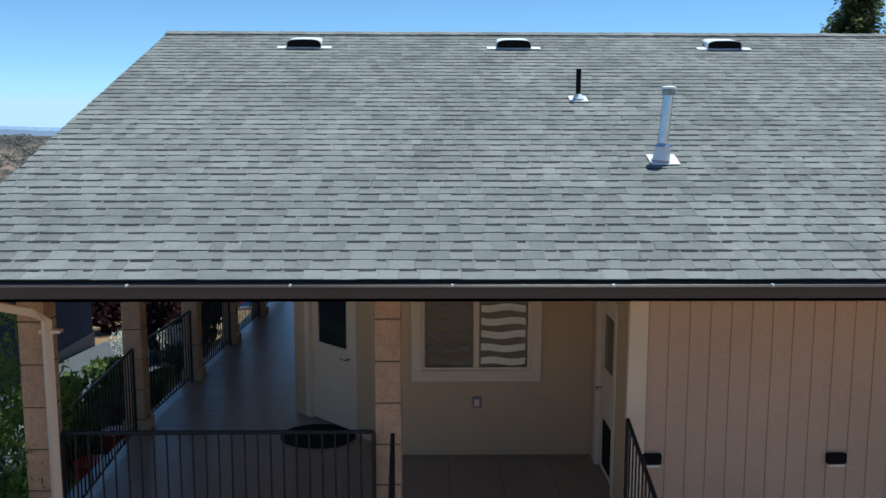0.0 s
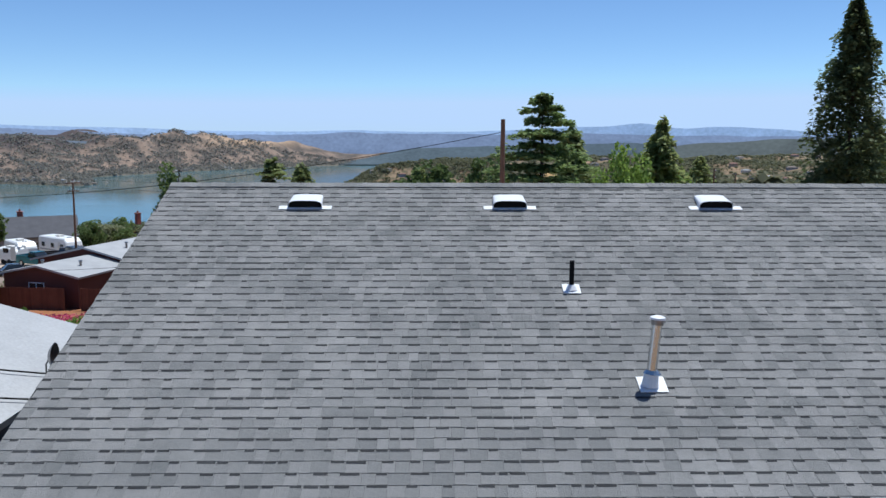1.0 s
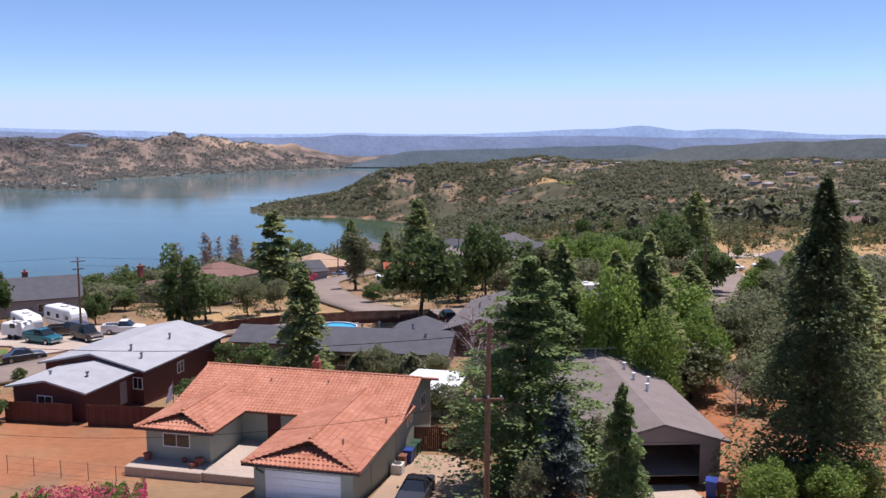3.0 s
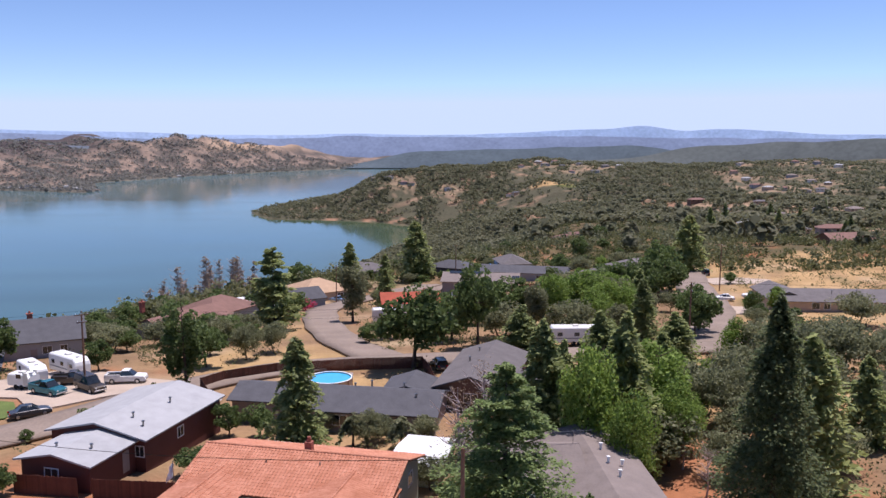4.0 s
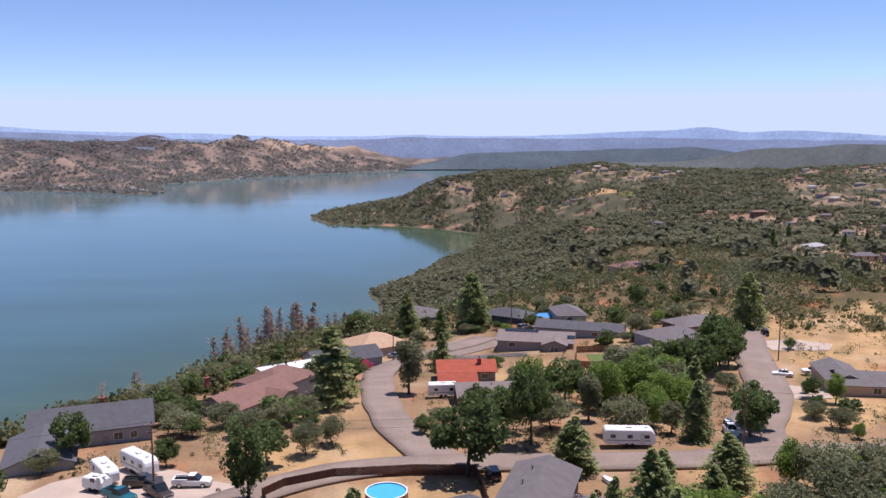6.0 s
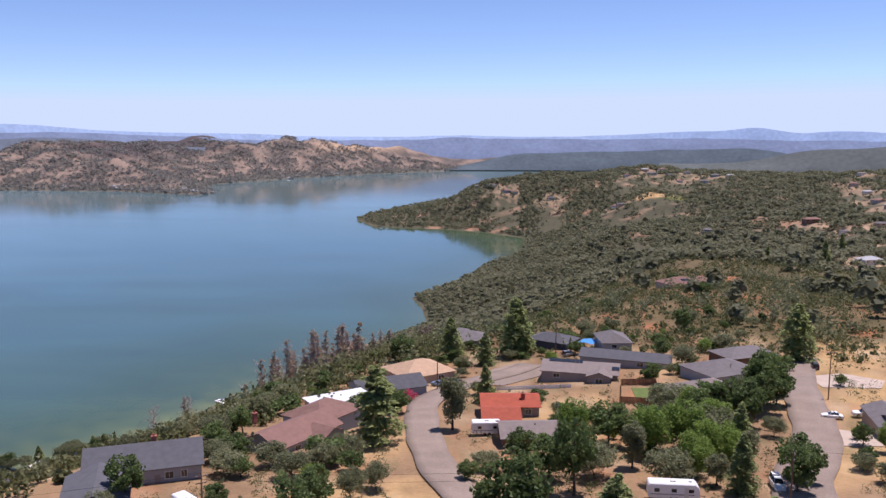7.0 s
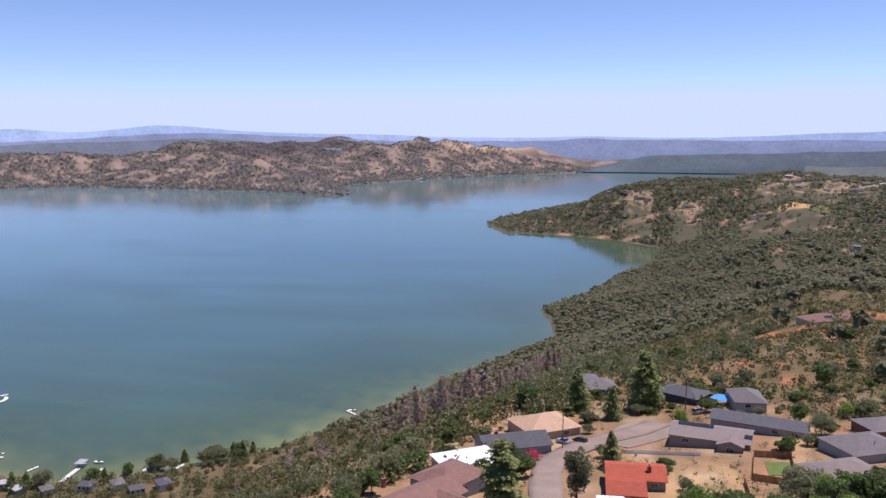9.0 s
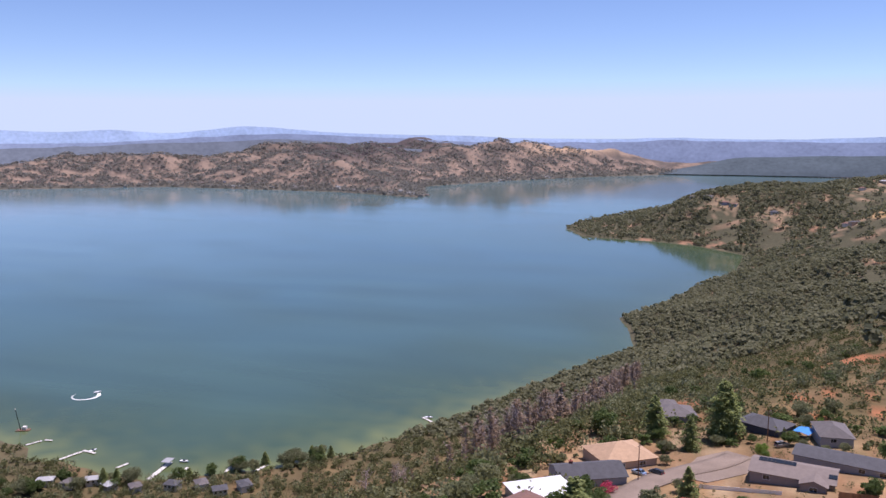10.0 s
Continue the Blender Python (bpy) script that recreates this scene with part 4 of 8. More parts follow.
for lx in (2.12, 3.97):
    s = thing("wall_light", pose(lx, 11.28, -1.66), "black solar wall light with a pale lens", "wall light", "wall lights")
    Mesh().box(-0.1, -0.05, -0.02, 0.1, 0.0, 0.09, bev=0.012).link("housing", M["black"], s)
    Mesh().box(-0.08, -0.06, -0.045, 0.08, -0.005, -0.021, bev=0.006).link("lens", M["blind"], s)
for px, py in ((-3.35, 10.9), (-2.72, 11.0)):
    s = thing("spotlight", pose(px, py, TOPZ), "small black spotlight under the porch ceiling", "spotlight", "spotlights")
    Mesh().tube([(0, 0, 0), (0, 0, -0.06)], 0.015).link("stem", M["black"], s)
    Mesh().tube([(0.03, 0.02, -0.05), (-0.05, -0.04, -0.15)], [0.035, 0.05], 10).link("head", M["black"], s)
dsp = thing("downspout", pose(-3.52, 10.75, 0.1), "cream square downspout along the corner column", "downspout")
Mesh().tube([(-0.75, -0.45, 0.06), (-0.4, -0.33, 0.02), (-0.08, -0.12, -0.1), (0, 0, -0.2), (0, 0, -2.6)], 0.05, 4).link("pipe", M["trim"], dsp)
Mesh().box(-0.07, -0.02, -0.32, 0.12, 0.06, -0.29).link("bracket", M["trim"], dsp)

# ---- things on the roof ----
def roof_at(x, s):
    """A pose on the front slope, s metres up from the eave, upright."""
    p = ON_ROOF @ Vector((x, s, 0.02))
    return Matrix.Translation(p)


def slope_of(y):
    return (y - EAVE_Y) / math.cos(TILT)


for vx in (-2.07, 1.27, 4.65, 7.98, 11.3):
    vt = thing("roof_vent", roof_at(vx, slope_of(17.05)) @ Matrix.Rotation(TILT, 4, "X"), "low white metal roof vent with a dark screened mouth", "roof vent", "roof vents")
    Mesh().box(-0.43, -0.01, 0.0, 0.43, 0.12, 0.008, bev=0.002).link("flange", M["whitemetal"], vt)
    hood = Mesh()
    n = 12
    prof = [(0.28 * math.copysign(abs(math.cos(math.pi * k / n)) ** 0.55, math.cos(math.pi * k / n)), 0.135 * max(math.sin(math.pi * k / n), 0.0) ** 0.45) for k in range(n + 1)]
    vs = [(x, 0.02, z + 0.01) for x, z in prof] + [(x * 0.9, 0.44, z * 0.42 + 0.01) for x, z in prof]
    hood.add(vs + [(x * 0.98, y, z - 0.008) for x, y, z in vs], [(k, k + 1, n + 2 + k, n + 1 + k) for k in range(n)] + [(2 * n + 2 + k, 3 * n + 3 + k, 3 * n + 4 + k, 2 * n + 3 + k) for k in range(n)]
             + [(k, 2 * n + 2 + k, 2 * n + 3 + k, k + 1) for k in range(n)] + [tuple(range(n + 1, 2 * n + 2))])
    hood.link("hood", M["whitemetal"], vt)
    Mesh().add([(x * 0.95, 0.05, max(z, 0.0) * 0.93 + 0.012) for x, z in prof], [tuple(range(n + 1))]).link("screen", M["black"], vt)
pp = thing("vent_pipe", roof_at(1.9, slope_of(14.66)), "black plastic vent pipe with a white roof flashing", "vent pipe")
Mesh().tube([(0, 0, -0.02), (0, 0, 0.4)], 0.033, 12).link("pipe", M["black"], pp)
fl = Mesh()
tm = Matrix.Rotation(TILT, 4, "X")
fl.box(-0.12, -0.11, 0.0, 0.12, 0.13, 0.012, tm, bev=0.003)
fl.tube([(0, 0, 0.0), (0, 0, 0.07)], [0.09, 0.045], 12)
fl.link("flashing", M["whitemetal"], pp)
fu = thing("flue_pipe", roof_at(2.485, slope_of(12.64)), "galvanised flue pipe with a cap and a bright flashing", "flue pipe")
Mesh().tube([(0, 0, 0.0), (0.065, 0.02, 0.73)], 0.058, 20).link("pipe", M["flue_steel"], fu)
Mesh().tube([(0.065, 0.02, 0.715), (0.067, 0.02, 0.775)], 0.07, 16).link("cap_band", M["galv"], fu)
cp = Mesh().tube([(0.067, 0.02, 0.777), (0.068, 0.02, 0.8), (0.068, 0.02, 0.815)], [0.088, 0.085, 0.05], 18)
cp.link("cap", M["whitemetal"], fu)
ff = Mesh().box(-0.13, -0.12, 0.0, 0.19, 0.17, 0.01, tm, bev=0.003)
ff.tube([(0, 0, 0.0), (0.015, 0, 0.16)], [0.1, 0.08], 16)
ff.link("flashing", M["whitemetal"], fu)
Mesh().tube([(0.02, 0, 0.15), (0.023, 0, 0.19)], [0.105, 0.07], 16).link("storm_collar", M["flue_steel"], fu)

# ---- roads, drives and pads, draped on the ground ----
def ribbon(name, pts, width, material, label, category, lift=0.14, kind="structure"):
    """A paved strip along a line in plan, rounded at the bends, with its own thickness."""
    p = [Vector((*a, 0)) for a in pts]
    line = []
    for i in range(len(p) - 1):
        a, b, c, d = p[max(i - 1, 0)], p[i], p[i + 1], p[min(i + 2, len(p) - 1)]
        steps = max(2, int((c - b).length / 2.5))
        for k in range(steps):
            u = k / steps
            line.append(0.5 * ((2 * b) + (c - a) * u + (2 * a - 5 * b + 4 * c - d) * u * u + (3 * b - a - 3 * c + d) * u ** 3))
    line.append(p[-1])
    m = Mesh()
    cols = 5
    for i, q in enumerate(line):
        t = (line[min(i + 1, len(line) - 1)] - line[max(i - 1, 0)]).normalized()
        s = Vector((t.y, -t.x, 0))
        w = width if not isinstance(width, tuple) else width[0] + (width[1] - width[0]) * i / (len(line) - 1)
        for j in range(cols):
            r = q + s * w * (j / (cols - 1) - 0.5) + s * 0.18 * math.sin(i * 0.9) * (1 if j == cols - 1 else -1 if j == 0 else 0)
            m.v.append((r.x, r.y, gz(r.x, r.y) + lift - (0.0 if 0 < j < cols - 1 else 0.03)))
        if i:
            o = (i - 1) * cols
            m.f += [(o + j, o + j + 1, o + cols + j + 1, o + cols + j) for j in range(cols - 1)]
    ob = m.link(name, material, smooth=True)
    ob.data.flip_normals()
    so = ob.modifiers.new("thickness", "SOLIDIFY")
    so.thickness, so.offset = 0.3, -1
    return tagged(ob, label, category, kind=kind)


def pad(name, ring, material, label, category, lift=0.16):
    """A flat paved or planted patch with the outline ring, following the ground."""
    m = Mesh()
    c = (sum(a for a, b in ring) / len(ring), sum(b for a, b in ring) / len(ring))
    rings = 6
    pts = []
    for i, (a, b) in enumerate(ring):
        a2, b2 = ring[(i + 1) % len(ring)]
        for k in range(3):
            pts.append((a + (a2 - a) * k / 3, b + (b2 - b) * k / 3))
    n = len(pts)
    m.v.append((*c, gz(*c) + lift))
    for r in range(1, rings + 1):
        for a, b in pts:
            x, y = c[0] + (a - c[0]) * r / rings, c[1] + (b - c[1]) * r / rings
            m.v.append((x, y, gz(x, y) + lift))
    m.f += [(0, 1 + i, 1 + (i + 1) % n) for i in range(n)]
    for r in range(rings - 1):
        m.f += [(1 + r * n + i, 1 + (r + 1) * n + i, 1 + (r + 1) * n + (i + 1) % n, 1 + r * n + (i + 1) % n) for i in range(n)]
    ob = m.link(name, material)
    so = ob.modifiers.new("thickness", "SOLIDIFY")
    so.thickness, so.offset = 0.35, -1
    return tagged(ob, label, category, kind="structure")


ribbon("road", [(-75, 62), (-56, 78), (-45, 90), (-36.5, 103), (-30.3, 111), (-21, 119), (-10, 122.6), (4, 123.2), (18, 123.2), (31, 123.6), (43, 126), (53, 128), (75, 131), (120, 134)],
       7.6, M["asphalt"], "sun-bleached asphalt street curving through the houses", "road", 0.2)
ribbon("road", [(-5, 123.5), (-9.2, 132), (-13.5, 142), (-18.6, 161), (-22, 178), (-24.4, 195), (-24.6, 206), (-20.6, 218), (-13.5, 229), (-4, 239), (1, 247)], (7.0, 8.6), M["asphalt"],
       "sun-bleached asphalt side street running to a turning place", "road", 0.17)
ribbon("road", [(44, 127), (48.6, 145), (54.6, 158), (60.7, 177), (66, 203), (71, 224), (80, 250)], (10, 8), M["asphalt"], "sun-bleached asphalt side street past dry fields", "road", 0.17)
pad("pavement", [(-14, 226), (-6, 222), (4, 232), (6, 246), (-2, 252), (-10, 244)], M["asphalt"], "asphalt turning place at the street's end", "pavement", 0.19)
pad("driveway", [(-64, 109), (-52, 106.6), (-47.4, 100.4), (-45.4, 101.6), (-41, 106), (-36.6, 109.4), (-32.6, 113.4), (-38.6, 115.8), (-45, 120), (-54, 122), (-62, 115)], M["concrete"], "pale concrete driveway with parked campers", "driveway", 0.23)
pad("driveway", [(-3.4, 38), (3.4, 38), (4, 46), (3.6, 56), (2.6, 61.5), (-1.2, 62.5), (-3.2, 52)], M["gravel"], "tan gravel driveway beside the tiled house", "driveway", 0.12)
pad("driveway", [(-11.2, 37), (-3.5, 36), (-3.3, 44), (-4.6, 50.2), (-9.7, 51.5), (-10, 46)], M["newconcrete"], "fresh pale concrete apron before a garage", "driveway", 0.14)
pad("driveway", [(9.5, 36), (17, 34), (17, 46), (16.6, 53), (12.2, 53.5), (11.5, 46)], M["concrete"], "pale concrete driveway to the open garage", "driveway", 0.13)
pad("driveway", [(74, 214), (88, 214), (92, 222), (84, 230), (74, 226)], M["concrete"], "pale gravel turnout beside the field", "driveway", 0.13)
pad("driveway", [(58, 165), (70, 166), (72, 174), (64, 178), (58, 174)], M["concrete"], "pale concrete driveway by the ranch house", "driveway", 0.15)
pad("pavement", [(-8.35, 6), (-5.7, 6), (-5.7, 15), (-5.75, 24.5), (-8.35, 24.5), (-8.4, 15)], M["path"], "grey path between the two houses, coloured dark for shade", "path", 0.06)
pad("lawn", [(-60, 93), (-52, 95.5), (-49, 97.3), (-49.4, 101), (-51.5, 104.6), (-58, 106.4), (-63, 104)], M["lawn"], "small green front lawn", "lawn", 0.2)
pad("lawn", [(27, 203), (34, 203), (34, 213), (27, 213)], M["lawn"], "patch of green lawn inside a wooden fence", "lawn", 0.15)


# ---- neighbouring houses ----
def local(x, y, deg, z=None):
    return pose(x, y, gz(x, y) if z is None else z, 0, 0, deg)


def window(parent, m, w, h, bars=1, frame_mat=None):
    """A window standing in a wall's face: m is its lower middle, looking along -y."""
    fm = frame_mat or M["whitemetal"]
    fr = Mesh()
    fr.box(-w / 2 - 0.07, -0.05, -0.07, w / 2 + 0.07, 0.03, 0.0, m).box(-w / 2 - 0.07, -0.05, h, w / 2 + 0.07, 0.03, h + 0.07, m)
    fr.box(-w / 2 - 0.07, -0.05, 0, -w / 2, 0.03, h, m).box(w / 2, -0.05, 0, w / 2 + 0.07, 0.03, h, m)
    for k in range(bars):
        x = -w / 2 + w * (k + 1) / (bars + 1)
        fr.box(x - 0.02, -0.04, 0, x + 0.02, 0.03, h, m)
    ob = fr.link("window", fm, parent)
    Mesh().box(-w / 2, -0.015, 0, w / 2, -0.005, h, m).link("pane", M["glassdark"], ob)
    return ob


def gable(walls, roof, x0, x1, y0, y1, base, eave, along, rise, over=0.5, t=0.16):
    """One block of a house: box walls, gable ends and two roof slabs. along: the ridge's axis."""
    walls.box(x0, y0, base, x1, y1, eave)
    if along == "x":
        ym = (y0 + y1) / 2
        top = eave + (y1 - y0) / 2 * rise
        for x, s in ((x0, 1), (x1, -1)):
            tri = [(x, y0, eave), (x, ym, top), (x, y1, eave)]
            walls.slab(tri if s > 0 else tri[::-1], -0.12)
        e = eave - over * rise + 0.05
        tz = top + 0.05
        roof.slab([(x0 - over, y0 - over, e), (x1 + over, y0 - over, e), (x1 + over, ym, tz), (x0 - over, ym, tz)], t)
        roof.slab([(x1 + over, y1 + over, e), (x0 - over, y1 + over, e), (x0 - over, ym, tz), (x1 + over, ym, tz)], t)
    else:
        xm = (x0 + x1) / 2
        top = eave + (x1 - x0) / 2 * rise
        for y, s in ((y0, -1), (y1, 1)):
            tri = [(x0, y, eave), (xm, y, top), (x1, y, eave)]
            walls.slab(tri if s > 0 else tri[::-1], -0.12)
        e = eave - over * rise + 0.05
        tz = top + 0.05
        roof.slab([(x0 - over, y1 + over, e), (x0 - over, y0 - over, e), (xm, y0 - over, tz), (xm, y1 + over, tz)], t)
        roof.slab([(x1 + over, y0 - over, e), (x1 + over, y1 + over, e), (xm, y1 + over, tz), (xm, y0 - over, tz)], t)


def hip(walls, roof, x0, x1, y0, y1, base, eave, rise, over=0.5, t=0.16):
    walls.box(x0, y0, base, x1, y1, eave)
    a0, a1, b0, b1 = x0 - over, x1 + over, y0 - over, y1 + over
    e = eave - over * rise + 0.05
    if (a1 - a0) >= (b1 - b0):
        h = (b1 - b0) / 2
        p, q = (a0 + h, (b0 + b1) / 2, e + h * rise), (a1 - h, (b0 + b1) / 2, e + h * rise)
        roof.slab([(a0, b0, e), (a1, b0, e), q, p], t), roof.slab([(a1, b1, e), (a0, b1, e), p, q], t)
        roof.slab([(a1, b0, e), (a1, b1, e), q], t), roof.slab([(a0, b1, e), (a0, b0, e), p], t)
    else:
        h = (a1 - a0) / 2
        p, q = ((a0 + a1) / 2, b0 + h, e + h * rise), ((a0 + a1) / 2, b1 - h, e + h * rise)
        roof.slab([(a1, b0, e), (a1, b1, e), q, p], t), roof.slab([(a0, b1, e), (a0, b0, e), p, q], t)
        roof.slab([(a0, b0, e), (a1, b0, e), p], t), roof.slab([(a1, b1, e), (a0, b1, e), q], t)


def house(x, y, deg, blocks, wall_m, roof_m, label, wins=(), doors=(), vents=(), chimney=None, garage=None, solar=(), dz=0.0):
    """blocks: (x0, x1, y0, y1, eave height, 'x' | 'y' | 'hip', rise). wins: (x, y, facing degrees, sill, width, height)."""
    h = thing("house", local(x, y, deg) @ Matrix.Translation((0, 0, dz)), label, "house", "neighbourhood houses")
    for x0, x1, y0, y1, eave, kind, rise in blocks:
        w, r = Mesh(), Mesh()
        if kind == "hip":
            hip(w, r, x0, x1, y0, y1, -2.5, eave, rise)
        else:
            gable(w, r, x0, x1, y0, y1, -2.5, eave, kind, rise)
        w.link_each(("wall", "gable"), wall_m, h)
        r.link_each(("roof",), roof_m, h)
    for wx, wy, f, sill, ww_, hh in wins:
        window(h, pose(wx, wy, sill, 0, 0, f), ww_, hh)
    for wx, wy, f, ww_ in doors:
        m = pose(wx, wy, 0, 0, 0, f)
        d = Mesh().box(-ww_ / 2, -0.05, 0.02, ww_ / 2, 0.0, 2.05, m).link("door", M["wall_mauve"], h)
        Mesh().box(ww_ / 2 - 0.14, -0.1, 0.95, ww_ / 2 - 0.08, -0.05, 1.05, m).link("door_handle", M["galv"], d)
    for vx, vy, vz in vents:
        Mesh().tube([(vx, vy, vz - 0.5), (vx, vy, vz + 0.25)], 0.1, 8).tube([(vx, vy, vz + 0.25), (vx, vy, vz + 0.34)], [0.18, 0.15], 8).link("roof_vent", M["galv"], h)
    if chimney:
        cx, cy, cz = chimney
        c = Mesh().box(cx - 0.45, cy - 0.35, cz - 2, cx + 0.45, cy + 0.35, cz, bev=0.03).link("chimney", M["brick"], h)
        Mesh().box(cx - 0.55, cy - 0.45, cz, cx + 0.55, cy + 0.45, cz + 0.12, bev=0.02).tube([(cx, cy, cz + 0.1), (cx, cy, cz + 0.5)], 0.16, 10).link("chimney_cap", M["brick"], c)
    if garage:
        gx, gy, f, gw = garage
        m = pose(gx, gy, 0, 0, 0, f)
        d = Mesh()
        for k in range(4):
            d.box(-gw / 2, -0.06, 0.02 + k * 0.53, gw / 2, -0.01, 0.54 + k * 0.53, m, bev=0.012)
        d.link("garage_door", M["whitemetal"], h)
    for sx, sy, sz, sw_, sh_, ang in solar:
        m = Matrix.Translation((sx, sy, sz)) @ Matrix.Rotation(ang, 4, "X")
        for k in range(int(sw_)):
            Mesh().box(k * 1.02, 0, 0.08, k * 1.02 + 0.98, sh_, 0.12, m).link("solar_panel", M["glassdark"], h, "dark solar panel")
    return h


R = 0.33
# maroon house with a pale stepped roof
house(-32.15, 72.2, -16, [(-3.6, 3.6, 0.4, 8, 2.7, "y", 0.2), (-5.8, 4.7, 7.0, 20.8, 2.9, "y", 0.22)], M["wall_maroon"], M["roof_white"],
      "maroon house with a pale grey two-part roof", wins=[(-0.4, 0.4, 0, 0.9, 1.4, 1.0), (4.1, 7.0, 0, 1.0, 0.9, 1.0), (4.7, 13.0, 90, 1.0, 1.0, 1.0)], doors=[(3.6, 5.5, 90, 0.95)],
      vents=[(1.9, 3.0, 3.2), (-1.4, 2.4, 3.2), (1.4, 10, 3.9), (3.2, 9.0, 3.5), (2.0, 15.5, 3.8)], dz=0.1)
# dark roofed house by the pool
house(-7.8, 93.5, -10, [(-13.5, -3.5, -1.5, 5.5, 2.5, "x", 0.28), (-3.5, 10.5, -4, 5, 2.6, "x", 0.3), (3.2, 8.6, 3.5, 9.5, 2.6, "y", 0.32)], M["wall_mauve"], M["roof_dark"],
      "low house with a dark grey shingle roof beside a pool", vents=[(-7.5, 0.5, 3.3), (0.5, 1, 3.9), (2.2, 2, 4.0), (6, 2, 3.9), (8, -1, 3.6)], wins=[(0, -4, 0, 0.9, 1.6, 1.1), (5, -4, 0, 0.9, 1.6, 1.1)])
# grey-roofed brown house with a red-brown fence
house(9.2, 104, -14, [(-5.2, 3.2, -8.5, 9, 2.9, "y", 0.33), (2.5, 10.5, -8.8, 1.2, 2.6, "hip", 0.33)], M["wall_brown"], M["roof_grey"],
      "brown house with a weathered grey roof", vents=[(-2.5, 5, 4.0), (-2.8, 0, 4.0)], wins=[(-5.2, -3, -90, 1.0, 1.4, 1.1), (-1, -8.5, 0, 1, 1.6, 1.1)])
# ranch house among dry fields
house(84, 172.5, -6, [(-10.5, 15, -5, 5, 2.6, "x", 0.33), (-12.5, -5, -2.5, 11, 2.6, "y", 0.36)], M["wall_tan"], M["roof_grey"], "long tan ranch house with a grey roof among dry fields",
      wins=[(-4, -5, 0, 0.9, 1.5, 1.2), (-1.8, -5, 0, 0.9, 1.2, 1.2), (3.5, -5, 0, 0.9, 1.5, 1.2), (9, -5, 0, 0.9, 1.5, 1.2)], doors=[(1.2, -5, 0, 1.0)], vents=[(0, -2, 4.0), (5, -1.5, 4.1)])
# houses along the side street
house(-31, 236, 38, [(-8, 8, -7, 7, 3.0, "hip", 0.4)], M["wall_tan"], M["roof_tan"], "house with a tan hipped shingle roof", wins=[(-3, -7, 0, 1, 1.8, 1.2), (3.5, -7, 0, 1, 1.8, 1.2)], dz=0.2)
house(-36.5, 216, 30, [(-9, 9, -5.5, 5.5, 3.0, "x", 0.36)], M["wall_grey"], M["roof_dark"], "grey house with a blue-grey gable roof", wins=[(-3, -5.5, 0, 1, 1.8, 1.2), (3, -5.5, 0, 1, 1.8, 1.2)], chimney=(-4.5, 0.5, 5.6))
house(-44, 196, 38, [(-7.5, 7.5, -6, 6, 2.9, "hip", 0.3)], M["wall_white"], M["whitemetal"], "house with a white metal roof", wins=[(3, -6, 0, 1, 1.6, 1.1)])
house(-46, 168, 62, [(-13, 5, -6, 4.5, 3.0, "x", 0.4), (2, 16, -3, 8, 3.2, "hip", 0.42), (-4, 2.5, -9, -4, 2.9, "y", 0.45)], M["wall_grey"], M["roof_brown"],
      "large house with red-brown shingle roofs and a tall chimney", wins=[(-8, -6, 0, 1, 1.6, 1.2), (8, -3, 0, 1, 1.6, 1.2), (-0.7, -9, 0, 1, 1.8, 1.2)], chimney=(-9.5, 4.5, 7.2))
house(-68, 140, 24, [(-9.5, 10, -6.5, 6.5, 3.4, "x", 0.38), (-12, -2, -19, -5, 3.0, "y", 0.36)], M["wall_grey"], M["roof_dark"], "blue-grey house with a dark shingle roof",
      wins=[(4.5, -6.5, 0, 1.2, 1.4, 1.2), (7, -6.5, 0, 1.2, 1.0, 1.2)], doors=[(2.5, -6.5, 0, 1.0)], chimney=(2, 0.8, 6.6), dz=0.2)
house(-65, 96, 24, [(-6, 4, -6, 6, 2.8, "y", 0.35)], M["wall_grey"], M["roof_dark"], "grey house with a dark shingle roof beside a lawn", wins=[(4, 0, 90, 1, 1.6, 1.1)])
house(-3, 189, 6, [(-6.5, 6.5, -1, 9, 2.8, "x", 0.28), (-6.6, 1.4, -9.5, 0, 2.7, "x", 0.22)], M["wall_mauve"], M["roof_red"], "mauve house with a red tile roof", wins=[(4, -1, 0, 1, 1.4, 1.1), (-2.6, -9.5, 0, 1, 1.6, 1.1)], chimney=(3.0, 2.0, 4.9))
house(1.5, 167, 8, [(-6, 6, -5, 5, 2.7, "x", 0.3)], M["wall_brown"], M["roof_taupe"], "house with a brown-grey shingle roof", vents=[(1, -1, 3.9)])
house(15, 229, -8, [(-10, 10.2, -5.5, 6, 2.8, "x", 0.28), (2.5, 8.5, -8.2, -3, 2.8, "y", 0.36)], M["wall_mauve"], M["roof_taupe"], "mauve-grey house with solar panels on a taupe roof",
      wins=[(-6, -5.5, 0, 1, 1.6, 1.1), (5.5, -8.2, 0, 1, 1.8, 1.1)], solar=[(-8.5, -0.9, 4.15, 9, 1.6, 0.27), (8.6, -3.6, 3.45, 2, 1.7, 0.27)])
house(29, 241.5, -14, [(-13, 12, -4, 5, 2.8, "x", 0.3)], M["wall_grey"], M["roof_dark"], "long grey house with a dark roof", wins=[(9, -4, 0, 1, 1.6, 1.1), (4, -4, 0, 1, 1.6, 1.1)])
house(27.5, 266, 8, [(-4.5, 4.5, -4, 9, 3.6, "hip", 0.45)], M["wall_grey"], M["roof_grey"], "two-storey grey house with a steep roof", wins=[(-1, -4, 0, 1.8, 1.6, 1.1)])
house(9.5, 277, -28, [(-8, 6, -5, 5, 2.8, "hip", 0.36)], M["wall_navy"], M["roof_dark"], "dark blue-grey house with a hipped roof")
